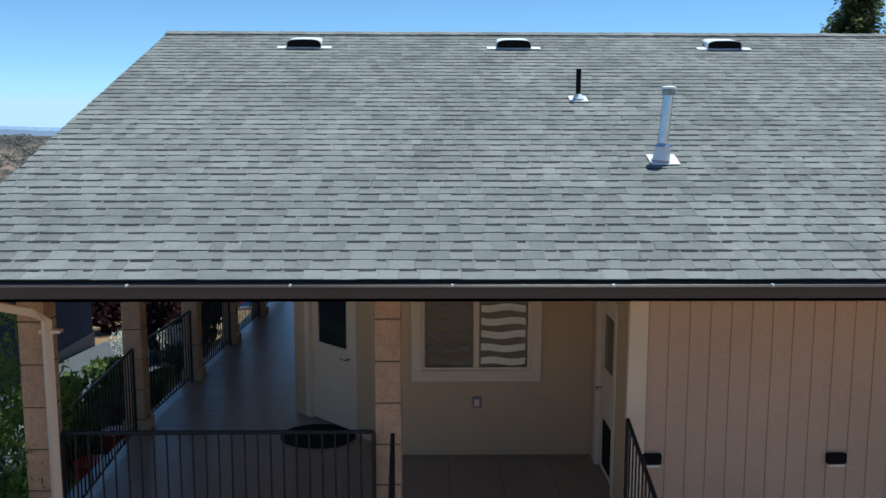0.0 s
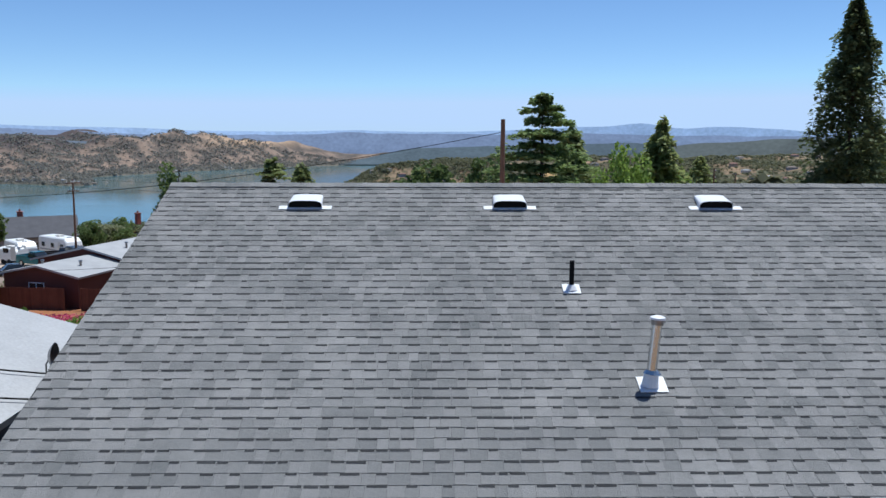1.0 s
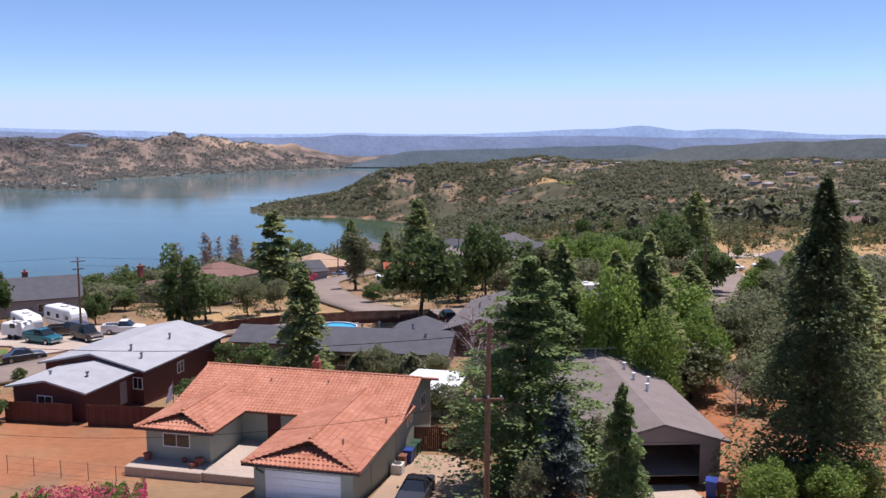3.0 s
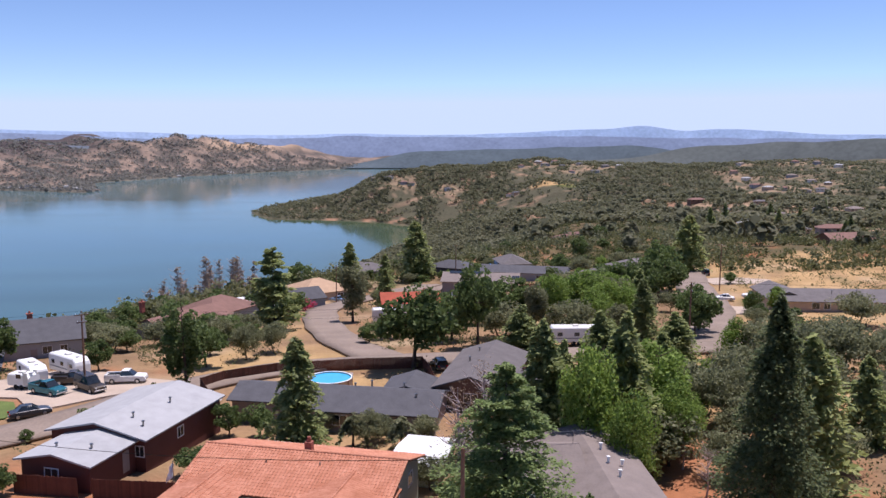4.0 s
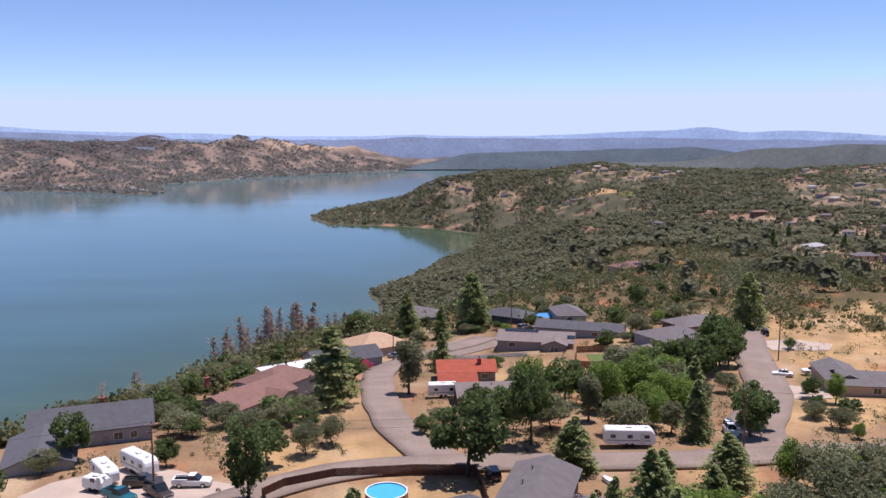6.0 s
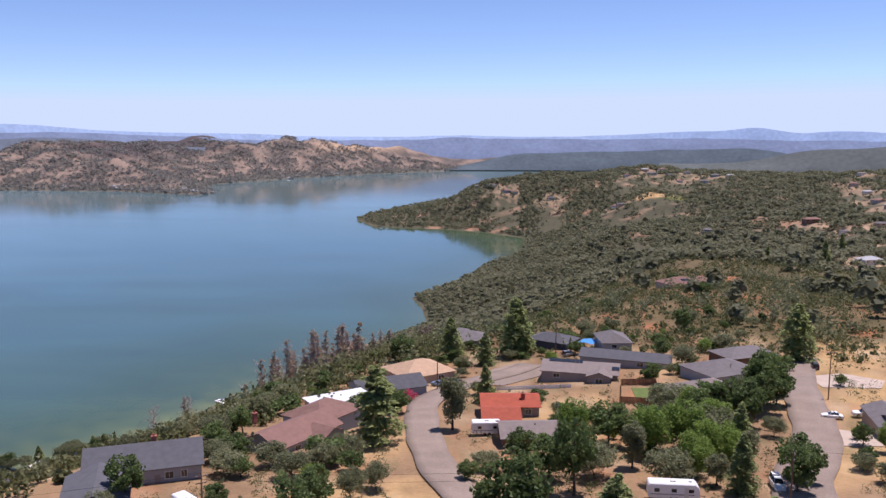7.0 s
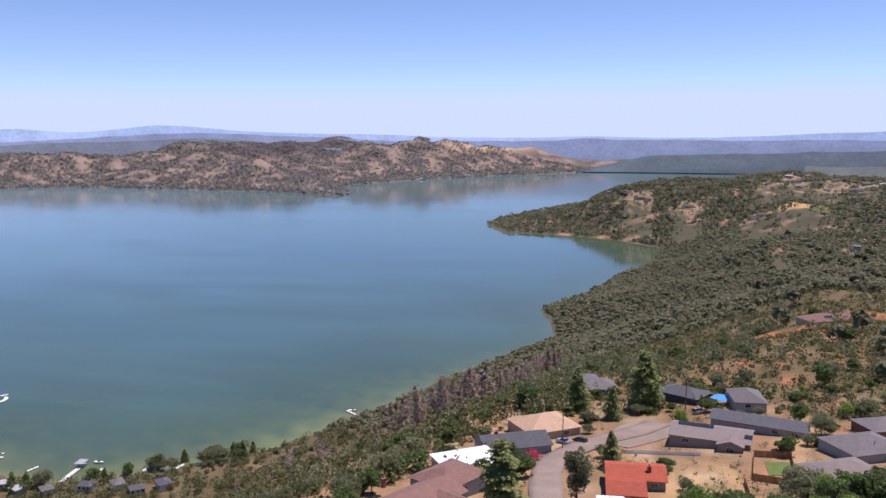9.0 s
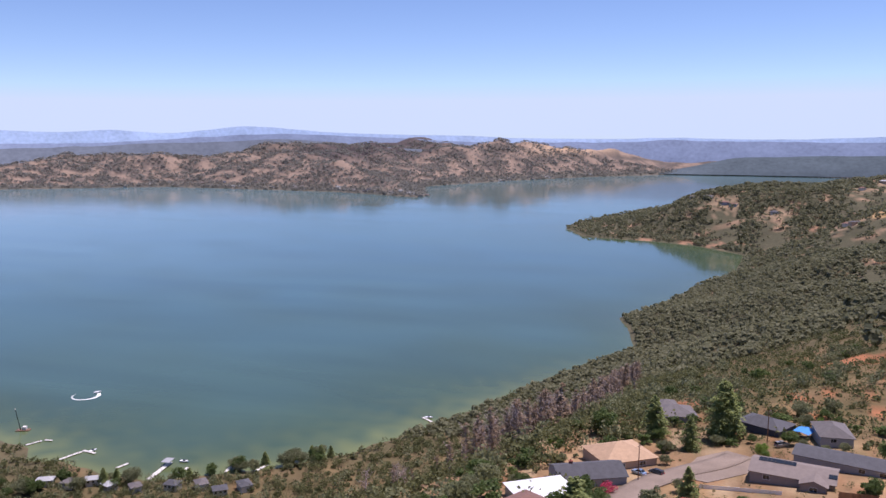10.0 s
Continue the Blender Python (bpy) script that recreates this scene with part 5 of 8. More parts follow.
house(-20, 286, 18, [(-7, 6, -6, 5, 2.8, "hip", 0.4), (-5, 2, 4, 11, 2.8, "hip", 0.4)], M["wall_grey"], M["roof_grey"], "grey house with hipped roofs among trees")
house(51.5, 223, 30, [(-8, 8, -6, 7, 2.8, "hip", 0.33)], M["wall_grey"], M["roof_grey"], "grey house with a broad hipped roof", vents=[(0, -3, 4.4)])
house(43, 201.5, 30, [(-8, 7.5, -6, 6, 2.8, "hip", 0.36)], M["wall_mauve"], M["roof_taupe"], "mauve house with a pale taupe hipped roof")
house(62, 245, 25, [(-8, 8, -5, 5, 2.8, "hip", 0.36)], M["wall_brown"], M["roof_grey"], "brown house with a grey hipped roof")
house(84, 478, 30, [(-13, 8, -7, 7, 2.9, "hip", 0.4), (6, 18, -5, 5, 2.9, "hip", 0.4)], M["wall_tan"], M["roof_brown"], "house with brown hipped roofs on a graded red pad", solar=[(-4, -4.6, 3.9, 5, 2, 0.37)])
house(176, 352, 10, [(-11, 10, -6, 6, 2.9, "x", 0.4)], M["wall_brown"], M["roof_brown"], "brown house beyond the dry field")
house(0.9, 76.5, -14, [(-2.1, 2.1, -3.6, 3.4, 2.2, "x", 0.1)], M["wall_sage"], M["whitemetal"], "small shed with a white metal roof behind the tiled house", wins=[(0.5, -3.6, 0, 1.0, 0.8, 0.6)])
carport = thing("patio_cover", local(-11.3, 75, -14), "flat white patio cover on posts behind the tiled house", "patio cover")
Mesh().slab([(-3.6, -2.6, 2.6), (3.4, -2.6, 2.6), (3.4, 2.4, 2.75), (-3.6, 2.4, 2.75)], 0.12).link("roof_panel", M["wall_white"], carport)
for px, py in ((-3.4, -2.4), (3.2, -2.4), (3.2, 2.2), (-3.4, 2.2)):
    Mesh().box(px - 0.06, py - 0.06, -0.3, px + 0.06, py + 0.06, 2.5).link("post", M["wall_brown"], carport)

# ---- white-roofed neighbour beside the porch ----
nw_ = thing("house", pose(-7.85, 23.3, 0), "neighbour's house with a pale grey roof and dark blue-grey walls", "house")
w, r = Mesh(), Mesh()
gable(w, r, -12.3, -0.6, -21.8, 0.75, -5.5, -0.95, "y", 0.28, 0.65)
w.link_each(("wall", "gable"), M["wall_navy"], nw_)
Mesh().box(-12.26, -21.76, -8.0, -0.57, 0.78, -3.3).link("foundation", M["wall_mauve"], nw_)
nroof = r.link("roof", M["roof_white"], nw_, "pale shingle roof with dark patched seams")
cab = Mesh()
for k, (a, b) in enumerate((((0.0, -2.2, 0), (-6.0, -6.2, 0)), ((0.0, -3.9, 0), (-6.0, -8.2, 0)))):
    a, b = Vector(a), Vector(b)
    pts = [a.lerp(b, q / 12) + Vector((0.15 * math.sin(q * 1.3 + k), 0, 0)) for q in range(13)]
    pts = [Vector((p.x, p.y, -0.99 - p.x * 0.28)) for p in pts]
    cab.tube(pts, 0.02, 5)
cab.link("cable", M["black"], nroof)
dish = thing("satellite_dish", pose(-7.95, 20.4, -0.86) @ Matrix.Scale(0.75, 4), "grey satellite dish on the edge of the pale roof", "satellite dish")
Mesh().tube([(0, 0, 0), (0, 0, 0.35), (0.1, -0.05, 0.5)], 0.025, 8).link("mast", M["galv"], dish)
ds = Mesh()
ring_ = [[(0.1 + 0.02 * (q * q), -0.05 + 0.3 * q / 3 * math.cos(a) , 0.6 + 0.38 * q / 3 * math.sin(a)) for a in [6.2832 * j / 18 for j in range(18)]] for q in (0.3, 1, 2, 3)]
ds.add([p for rr in ring_ for p in rr], [(i * 18 + j, i * 18 + (j + 1) % 18, (i + 1) * 18 + (j + 1) % 18, (i + 1) * 18 + j) for i in range(3) for j in range(18)] + [tuple(range(17, -1, -1))])
d_ob = ds.link("reflector", M["galv"], dish)
d_ob.modifiers.new("thickness", "SOLIDIFY").thickness = 0.012
Mesh().tube([(0.12, -0.05, 0.32), (0.5, -0.1, 0.42)], 0.012, 6).box(0.46, -0.14, 0.4, 0.56, -0.06, 0.47).link("feed_arm", M["black"], dish)

# ---- house with the terracotta tile roof ----
TH = pose(-7.27, 51.28, -8.05, 0, 0, -13.9)
tiled = thing("house", TH, "sage-grey house with a terracotta tile roof and a white garage door", "house")
EV, TR = 2.35, 0.3


def tile_field(parent, quad):
    """Barrel tiles on a roof plane: corners lower-left, lower-right, upper-right, upper-left."""
    a, b, c, d = [Vector(p) for p in quad]
    nrm = (b - a).cross(d - a).normalized()
    up = ((d - a) - (b - a).normalized() * (d - a).dot((b - a).normalized())).normalized()
    right = (b - a).normalized()
    H = max((d - a).dot(up), (c - a).dot(up))
    W = (b - a).length
    m = Mesh()
    m.slab([a, b, c, d] if (c - d).length > 0.01 else [a, b, c], 0.12)
    under = m.link("roof", M["tile_under"], parent)
    t = Mesh()
    rows = max(1, int(H / 0.36))
    cl = (d - a).dot(right)
    cr = (c - a).dot(right)
    for i in range(rows):
        s0, s1 = i * H / rows, (i + 1) * H / rows + 0.05
        f = min(s0 / H, 1)
        l, r_ = cl * f, W + (cr - W) * f
        n = max(1, int((r_ - l) / 0.3))
        for k in range(n):
            x0 = l + (r_ - l) * k / n
            x1 = l + (r_ - l) * (k + 1) / n
            xm, q = (x0 + x1) / 2, (x1 - x0) * 0.5
            pr = [(-q, 0.0), (-q * 0.55, 0.055), (q * 0.15, 0.075), (q * 0.62, 0.03), (q, 0.0)]
            vs = [a + right * (xm + u) + up * s0 + nrm * (h + 0.045) for u, h in pr] + [a + right * (xm + u) + up * s1 + nrm * (h + 0.012) for u, h in pr]
            vs += [a + right * (xm - q) + up * s0, a + right * (xm + q) + up * s0]
            t.add(vs, [(0, 1, 6, 5), (1, 2, 7, 6), (2, 3, 8, 7), (3, 4, 9, 8), (10, 11, 4, 3, 2, 1, 0)])
    tagged(t.link("roof_tiles", M["tile"], under), kind="stuff")


def ridge_tiles(parent, a, b):
    a, b = Vector(a), Vector(b)
    n = int((b - a).length / 0.4)
    m = Mesh()
    for k in range(n):
        p, q = a.lerp(b, k / n), a.lerp(b, (k + 1.08) / n)
        m.tube([p + Vector((0, 0, 0.06)), q + Vector((0, 0, 0.04))], [0.13, 0.11], 7)
    m.link("ridge_tiles", M["tile"], parent)


tw = Mesh()
tw.box(-3.2, 0.0, -1, 3.2, 9, EV)           # garage wing
w_ob = tw.link("wall", M["wall_sage"], tiled)
Mesh().box(-13.2, 4.2, -1.5, -8.4, 9, EV).link("wall", M["wall_sage"], tiled)
mw = Mesh()
gable(mw, Mesh(), -13.2, 3.25, 9.0, 19.0, -3.5, EV, "x", TR, 0.5)
mw.link("wall", M["wall_sage"], tiled)
OV = 0.55
ez = EV - OV * TR + 0.12
yr = 14.0
rz = EV + 5 * TR + 0.12
gr = 3.2 + OV
# main roof, front and back
tile_field(tiled, [(-13.2 - OV, 9 - OV, ez), (3.25 + OV, 9 - OV, ez), (3.25 + OV, yr, rz), (-13.2 - OV, yr, rz)])
tile_field(tiled, [(3.25 + OV, 19 + OV, ez), (-13.2 - OV, 19 + OV, ez), (-13.2 - OV, yr, rz), (3.25 + OV, yr, rz)])
ridge_tiles(tiled, (-13.2 - OV, yr, rz), (3.25 + OV, yr, rz))


def wing(x0, x1, y0, ridge_to):
    """A wing's hipped roof with a small open gablet over the hip."""
    xm, hw = (x0 + x1) / 2, (x1 - x0) / 2
    top = ez + hw * TR
    g = 0.52
    gy, gz_ = y0 + hw * g, ez + hw * g * TR
    tile_field(tiled, [(x0, y0, ez), (x1, y0, ez), (x1 - hw * g, gy, gz_), (x0 + hw * g, gy, gz_)])
    yb = ridge_to
    tile_field(tiled, [(x1, y0, ez), (x1, yb, ez), (xm, yb, top), (xm, gy - 0.25, top)])
    tile_field(tiled, [(x0, yb, ez), (x0, y0, ez), (xm, gy - 0.25, top), (xm, yb, top)])
    gb = Mesh().slab([(x0 + hw * g + 0.2, gy + 0.15, gz_ - 0.05), (x1 - hw * g - 0.2, gy + 0.15, gz_ - 0.05), (xm, gy + 0.15, top - 0.12)], 0.06)
    gb.link("gablet", M["wall_brown"], tiled)
    ridge_tiles(tiled, (xm, gy - 0.25, top + 0.02), (xm, yb, top + 0.02))
    for xa, s in ((x0, 1), (x1, -1)):
        ridge_tiles(tiled, (xa, y0, ez), (xa + s * hw * g, gy, gz_))


wing(-3.2 - OV, 3.25 + OV, -OV, 12.2)
wing(-13.2 - OV, -8.4 + OV, 4.2 - OV, 12.0)
for a, b in (((-3.2 - OV, -OV, ez - 0.1), (3.25 + OV, -OV, ez - 0.1)), ((-13.2 - OV, 4.2 - OV, ez - 0.1), (-8.4 + OV, 4.2 - OV, ez - 0.1)), ((3.25 + OV, -OV, ez - 0.1), (3.25 + OV, 9, ez - 0.1))):
    Mesh().tube([a, b], 0.07, 6).link("gutter", M["gutter"], tiled)
gd = Mesh()
for k in range(4):
    gd.box(-2.44, -0.05, 0.02 + 0.45 * k, 2.44, -0.005, 0.46 + 0.45 * k, bev=0.01)
gdo = gd.link("garage_door", M["whitemetal"], tiled, "white sectional garage door")
for k in range(8):
    x = -2.1 + 0.6 * k
    Mesh().box(x - 0.22, -0.06, 1.86, x + 0.22, -0.02, 2.1, bev=0.01).link("door_light", M["whitemetal"], gdo)
    Mesh().box(x - 0.14, -0.066, 1.9, x + 0.14, -0.061, 2.06).link("pane", M["glassdark"], gdo)
for k in range(4):  # plain bars where the numerals hang
    Mesh().box(-3.02 + 0.13 * k, -0.03, 1.72 - 0.07 * k, -2.95 + 0.13 * k, -0.005, 1.9 - 0.07 * k).link("numeral_bar", M["black"], tiled)
window(tiled, pose(-10.9, 4.2, 1.0), 1.9, 0.85)
window(tiled, pose(3.25, 12.5, 0.9, 0, 0, 90), 1.3, 1.3)
window(tiled, pose(3.25, 16.5, 0.9, 0, 0, 90), 1.3, 1.0)
Mesh().box(3.2, 3.4, 0.05, 3.26, 4.3, 2.05).link("door", M["wall_sage"], tiled, "sage side door")
Mesh().box(-6.4, 8.93, 0.05, -5.4, 8.99, 2.1).link("door", M["wall_maroon"], tiled, "dark red front door")
Mesh().box(-5.05, 14.2, 2.6, -4.45, 14.8, 4.65, bev=0.03).link("chimney", M["brick"], tiled)
Mesh().tube([(-4.75, 14.5, 4.65), (-4.75, 14.5, 4.85), (-4.75, 14.5, 5.05)], [0.18, 0.2, 0.16], 10).link("chimney_pot", M["brick"], tiled)
for vx, vy, vz in ((-3.0, 12.4, 3.85), (1.8, 2.2, 3.3), (3.0, 7.5, 2.95), (-7.5, 12.2, 3.75)):
    Mesh().tube([(vx, vy, 2.4), (vx, vy, vz)], 0.07, 8).link("roof_vent", M["galv"], tiled)
walk_ = thing("patio", TH @ Matrix.Translation((0, 0, -0.1)), "pinkish concrete porch slab of the tiled house", "patio")
Mesh().box(-13.8, 2.4, -0.6, -8.2, 4.19, 0.12, bev=0.03).link("slab", M["concrete"], walk_)
Mesh().box(-8.19, 2.6, -0.6, -3.3, 8.9, 0.1, bev=0.03).link("slab", M["concrete"], walk_)
for px, py, s in ((-12.9, 3.8, 0.28), (-9.0, 3.7, 0.3), (-9.2, 3.2, 0.2), (-10.2, 3.9, 0.18)):
    pt = thing("flower_pot", TH @ Matrix.Translation((px, py, 0.02)), "terracotta flower pot on the porch slab", "flower pot", "porch pots")
    Mesh().tube([(0, 0, 0), (0, 0, s * 1.5), (0, 0, s * 1.7)], [s * 0.7, s, s * 1.05], 12).link("pot", M["brick"], pt)

# ---- mauve-grey house with the open garage ----
OG = pose(14.9, 52.9, -7.3, 0, 0, 2)
og = thing("house", OG, "mauve-grey house with a taupe roof and an open dark garage", "house")
ow, orf = Mesh(), Mesh()
hw, L = 3.75, 7.0
rise = 0.28
for x0, x1 in ((-hw, -2.5), (2.5, hw)):
    ow.box(x0, 0, -0.8, x1, 0.18, 2.5)
ow.box(-2.5, 0, 2.15, 2.5, 0.18, 2.5)
ow.slab([(-hw, 0, 2.5), (hw, 0, 2.5), (0, 0, 2.5 + hw * rise)], -0.15)
ow.box(-hw, 0.18, -0.8, -hw + 0.18, L, 2.5).box(hw - 0.18, 0.18, -0.8, hw, L, 2.5).box(-hw + 0.18, L - 0.18, -0.8, hw - 0.18, L, 2.5)
ow.box(-7.5, L + 0.01, -0.8, hw, L + 11, 2.5)
ow.link_each(("wall",), M["wall_mauve"], og)
Mesh().box(-2.6, -0.04, 0, -2.45, 0.0, 2.25).box(2.45, -0.04, 0, 2.6, 0.0, 2.25).box(-2.45, -0.04, 2.13, 2.45, 0.0, 2.27).link("garage_trim", M["wall_mauve"], og)
t0 = 2.55 - 0.45 * rise
orf.slab([(-hw - 0.45, L + 11.5, t0), (-hw - 0.45, -0.45, t0), (0, -0.45, 2.55 + hw * rise), (0, L + 11.5, 2.55 + hw * rise)], 0.16)
orf.slab([(hw + 0.45, -0.45, t0), (hw + 0.45, L + 11.5, t0), (0, L + 11.5, 2.55 + hw * rise), (0, -0.45, 2.55 + hw * rise)], 0.16)
orf.slab([(-8.0, L - 0.4, t0), (-1, L - 0.4, t0), (-1, L + 5, t0 + 5.4 * 0.34), (-8.0, L + 5, t0 + 5.4 * 0.34)], 0.16)
orf.slab([(-1, L + 10.4, t0), (-8.0, L + 10.4, t0), (-8.0, L + 5, t0 + 5.4 * 0.34), (-1, L + 5, t0 + 5.4 * 0.34)], 0.16)
orf.link_each(("roof",), M["roof_taupe"], og)
Mesh().box(-hw + 0.2, 0.2, -0.02, hw - 0.2, L - 0.2, 0.02).link("garage_floor", M["concrete"], og)
Mesh().box(-0.16, -0.05, 2.85, 0.16, -0.0, 3.12).link("gable_vent", M["black"], og)
for k, (vx, vy) in enumerate(((1.2, 7.5), (0.9, 10), (2.0, 10), (1.0, 13.0))):
    Mesh().tube([(vx, vy, 3.2), (vx, vy, 4.05 - vx * 0.28)], 0.11, 8).tube([(vx, vy, 4.05 - vx * 0.28), (vx, vy, 4.15 - vx * 0.28)], 0.16, 8).link("roof_vent", M["whitemetal"], og)
ant = thing("roof_aerial", OG @ Matrix.Translation((-1.5, L + 5, 3.7)), "thin metal television aerial on the roof", "aerial")
Mesh().tube([(0, 0, -0.6), (0, 0, 1.6)], 0.025, 6).link("mast", M["galv"], ant)
Mesh().tube([(-1.6, 0, 1.5), (1.6, 0.2, 1.55)], 0.02, 5).link("boom", M["galv"], ant)
for k in range(9):
    Mesh().tube([(-1.5 + 0.37 * k, -0.5 + 0.03 * k, 1.52), (-1.5 + 0.37 * k, 0.6 - 0.02 * k, 1.53)], 0.008, 4).link("element", M["galv"], ant)

# ---- trees ----
def leaf_cards(name, centers, size, material, along=None, flat=0.5, rng=None, stretch=1.8):
    """Leaf sprays: a small pointed four-cornered blade at each centre. along: the way each blade points."""
    rng = rng or np.random.RandomState(1)
    n = len(centers)
    a = rng.normal(size=(n, 3)) if along is None else along + rng.normal(size=(n, 3)) * 0.35
    a /= np.linalg.norm(a, axis=1)[:, None]
    b = rng.normal(size=(n, 3))
    b[:, 2] *= 1 - flat
    b -= a * (a * b).sum(1)[:, None]
    b /= np.linalg.norm(b, axis=1)[:, None] + 1e-9
    s = (np.asarray(size) * rng.uniform(0.6, 1.35, n))[:, None]
    c = np.cross(a, b) * s * 0.22
    v = np.stack([centers - a * s * stretch * 0.5, centers + b * s * 0.5 + c, centers + a * s * stretch * 0.5, centers - b * s * 0.5 + c], 1).reshape(-1, 3)
    f = np.arange(4 * n).reshape(-1, 4)
    return raw_mesh(name, v, f, material)


def conifer(h, r, n_br, n_leaf, material, size, droop=0.25, bare=0.06, power=0.8, seed=1, layered=False, gap=0.0):
    rng = np.random.RandomState(seed)
    z = bare + (1 - bare) * np.sort(rng.uniform(0, 1, n_br)) ** 1.05
    if layered:
        z = bare + (1 - bare) * np.round((z - bare) / (1 - bare) * 22) / 22 + rng.uniform(-0.014, 0.014, n_br)
    az = rng.uniform(0, 6.283, n_br)
    L = r * np.clip(1.02 - z, 0.02, 1) ** power * rng.uniform(0.45, 1.15, n_br) * np.clip((z - bare * 0.4) / 0.12, 0.45, 1)
    k = np.repeat(np.arange(n_br), n_leaf)
    s = rng.uniform(gap, 1, len(k)) ** 0.75
    d = np.stack([np.cos(az), np.sin(az), np.zeros(n_br)], 1)[k]
    rise = 0.14 if layered else 0.1
    p = d * (L[k] * s)[:, None]
    p[:, 2] = z[k] * h + rise * L[k] * s - droop * L[k] * s * s * 1.6
    side = np.stack([-d[:, 1], d[:, 0], np.zeros(len(k))], 1)
    w = rng.normal(0, 1, len(k)) * 0.2 * L[k] * (1.15 - s * 0.6)
    p += side * w[:, None]
    p[:, 2] += rng.normal(0, (0.014 if layered else 0.035) * r, len(k)) - np.abs(w) * droop * 0.6
    along = d + side * np.sign(w)[:, None] * 0.9 + np.array([0, 0, -0.35 * droop * 2])
    return leaf_cards("crown", p, size, material, along, 0.75, rng)


def broadleaf(h, r, clumps, leaves, material, size, low=0.22, seed=1, stretch=1.4):
    rng = np.random.RandomState(seed)
    c = rng.normal(size=(clumps, 3))
    c /= np.linalg.norm(c, axis=1)[:, None]
    c *= (rng.uniform(0.25, 1, clumps) ** 0.5)[:, None]
    rc = rng.uniform(0.2, 0.42, clumps)
    k = np.repeat(np.arange(clumps), leaves)
    q = rng.normal(size=(len(k), 3))
    q /= np.linalg.norm(q, axis=1)[:, None]
    q *= (rng.uniform(0.35, 1, len(k)) ** 0.45)[:, None]
    p = c[k] * 0.78 + q * rc[k][:, None] * np.array([1, 1, 0.8])
    mid = (1 + low) / 2
    p = np.stack([p[:, 0] * r, p[:, 1] * r, h * (mid + p[:, 2] * (1 - low) / 2 * 1.0)], 1)
    return leaf_cards("crown", p, size, material, None, 0.3, rng, stretch)


def trunk_mesh(h, r0, lean=0.0, limbs=0, spread=1.0, material=None, seed=1, top=0.9):
    rng = random.Random(seed)
    m = Mesh()
    pts = [(lean * math.sin(k * 0.9), lean * math.cos(k * 1.3) - lean, h * top * k / 6) for k in range(7)]
    m.tube(pts, [r0 * (1.25 if k == 0 else 1 - 0.9 * k / 6) for k in range(7)], 8)
    for k in range(limbs):
        z = h * rng.uniform(0.25, top * 0.9)
        a, l = rng.uniform(0, 6.283), spread * rng.uniform(0.45, 1)
        b = Vector((math.cos(a), math.sin(a), rng.uniform(0.25, 0.9)))
        m.tube([(0, 0, z), b * l * 0.5 + Vector((0, 0, z)), b * l + Vector((rng.uniform(-0.2, 0.2), 0, z + 0.15 * l))], [r0 * 0.35, r0 * 0.2, r0 * 0.06], 5)
        for q in range(3):
            s = b * l * rng.uniform(0.4, 0.9) + Vector((0, 0, z))
            e = Vector((rng.uniform(-1, 1), rng.uniform(-1, 1), rng.uniform(0, 1))) * l * 0.45
            m.tube([s, s + e], [r0 * 0.12, r0 * 0.03], 4)
    me = bpy.data.meshes.new("trunk")
    me.from_pydata(m.v, [], m.f)
    me.materials.append(material or M["bark"])
    return me


def tree(kind, label, crown, trunk):
    t = thing(kind, pose(0, 0, -400), label, "tree" if "tree" in kind or kind in ("conifer", "cedar") else "shrub")
    for nm, me in (("trunk", trunk), ("crown", crown)):
        if me is not None:
            ob = new(nm, me)
            ob.parent = t
    return t


KINDS = {}


def kind(key, name, label, make_crown, make_trunk, h, n=1):
    KINDS[key] = ([tree(name, label, make_crown(s), make_trunk(s) if make_trunk else None) for s in range(n)], h)


kind("cedar", "cedar_tree", "tall layered cedar with feathery green branches", lambda s: conifer(15, 5.8, 230, 165, M["leaf_cedar"], 0.13, 0.1, 0.03, 0.8, 3 + s, True),
     lambda s: trunk_mesh(15, 0.28, material=M["bark"]), 15)
kind("redwood", "conifer_tree", "tall dark green conifer with a narrow top", lambda s: conifer(19, 6.4, 360, 110, M["leaf_redwood"], 0.15, 0.4, 0.04, 0.8, 7 + s),
     lambda s: trunk_mesh(19, 0.35), 19, 2)
kind("spruce", "spruce_tree", "blue-grey spruce with dense short branches", lambda s: conifer(6.6, 2.5, 180, 130, M["leaf_spruce"], 0.09, 0.2, 0.02, 0.75, 11 + s, True),
     lambda s: trunk_mesh(6.6, 0.1), 6.6)
kind("young", "conifer_tree", "young green conifer with a pointed top", lambda s: conifer(7.6, 2.3, 170, 130, M["leaf_cedar"], 0.1, 0.25, 0.1, 0.75, 13 + s), lambda s: trunk_mesh(7.6, 0.1), 7.6)
kind("conifer", "conifer_tree", "dark green conifer beside the houses", lambda s: conifer(12, 5.2, 210, 32, M["leaf_conifer"], 0.36, 0.25, 0.04, 0.62, 17 + s), lambda s: trunk_mesh(12, 0.22), 12, 3)
kind("cedar2", "cedar_tree", "broad layered cedar with level branches", lambda s: conifer(16, 6.8, 130, 46, M["leaf_conifer"], 0.52, 0.1, 0.05, 0.52, 23 + s, True), lambda s: trunk_mesh(16, 0.3), 16, 2)
kind("column", "broadleaf_tree", "dense rounded olive-green tree beside the street", lambda s: broadleaf(13, 3.6, 46, 95, M["leaf_olive"], 0.36, 0.07, 37 + s), lambda s: trunk_mesh(13, 0.25, 0.1, 8, 2.2, seed=s), 13, 1)
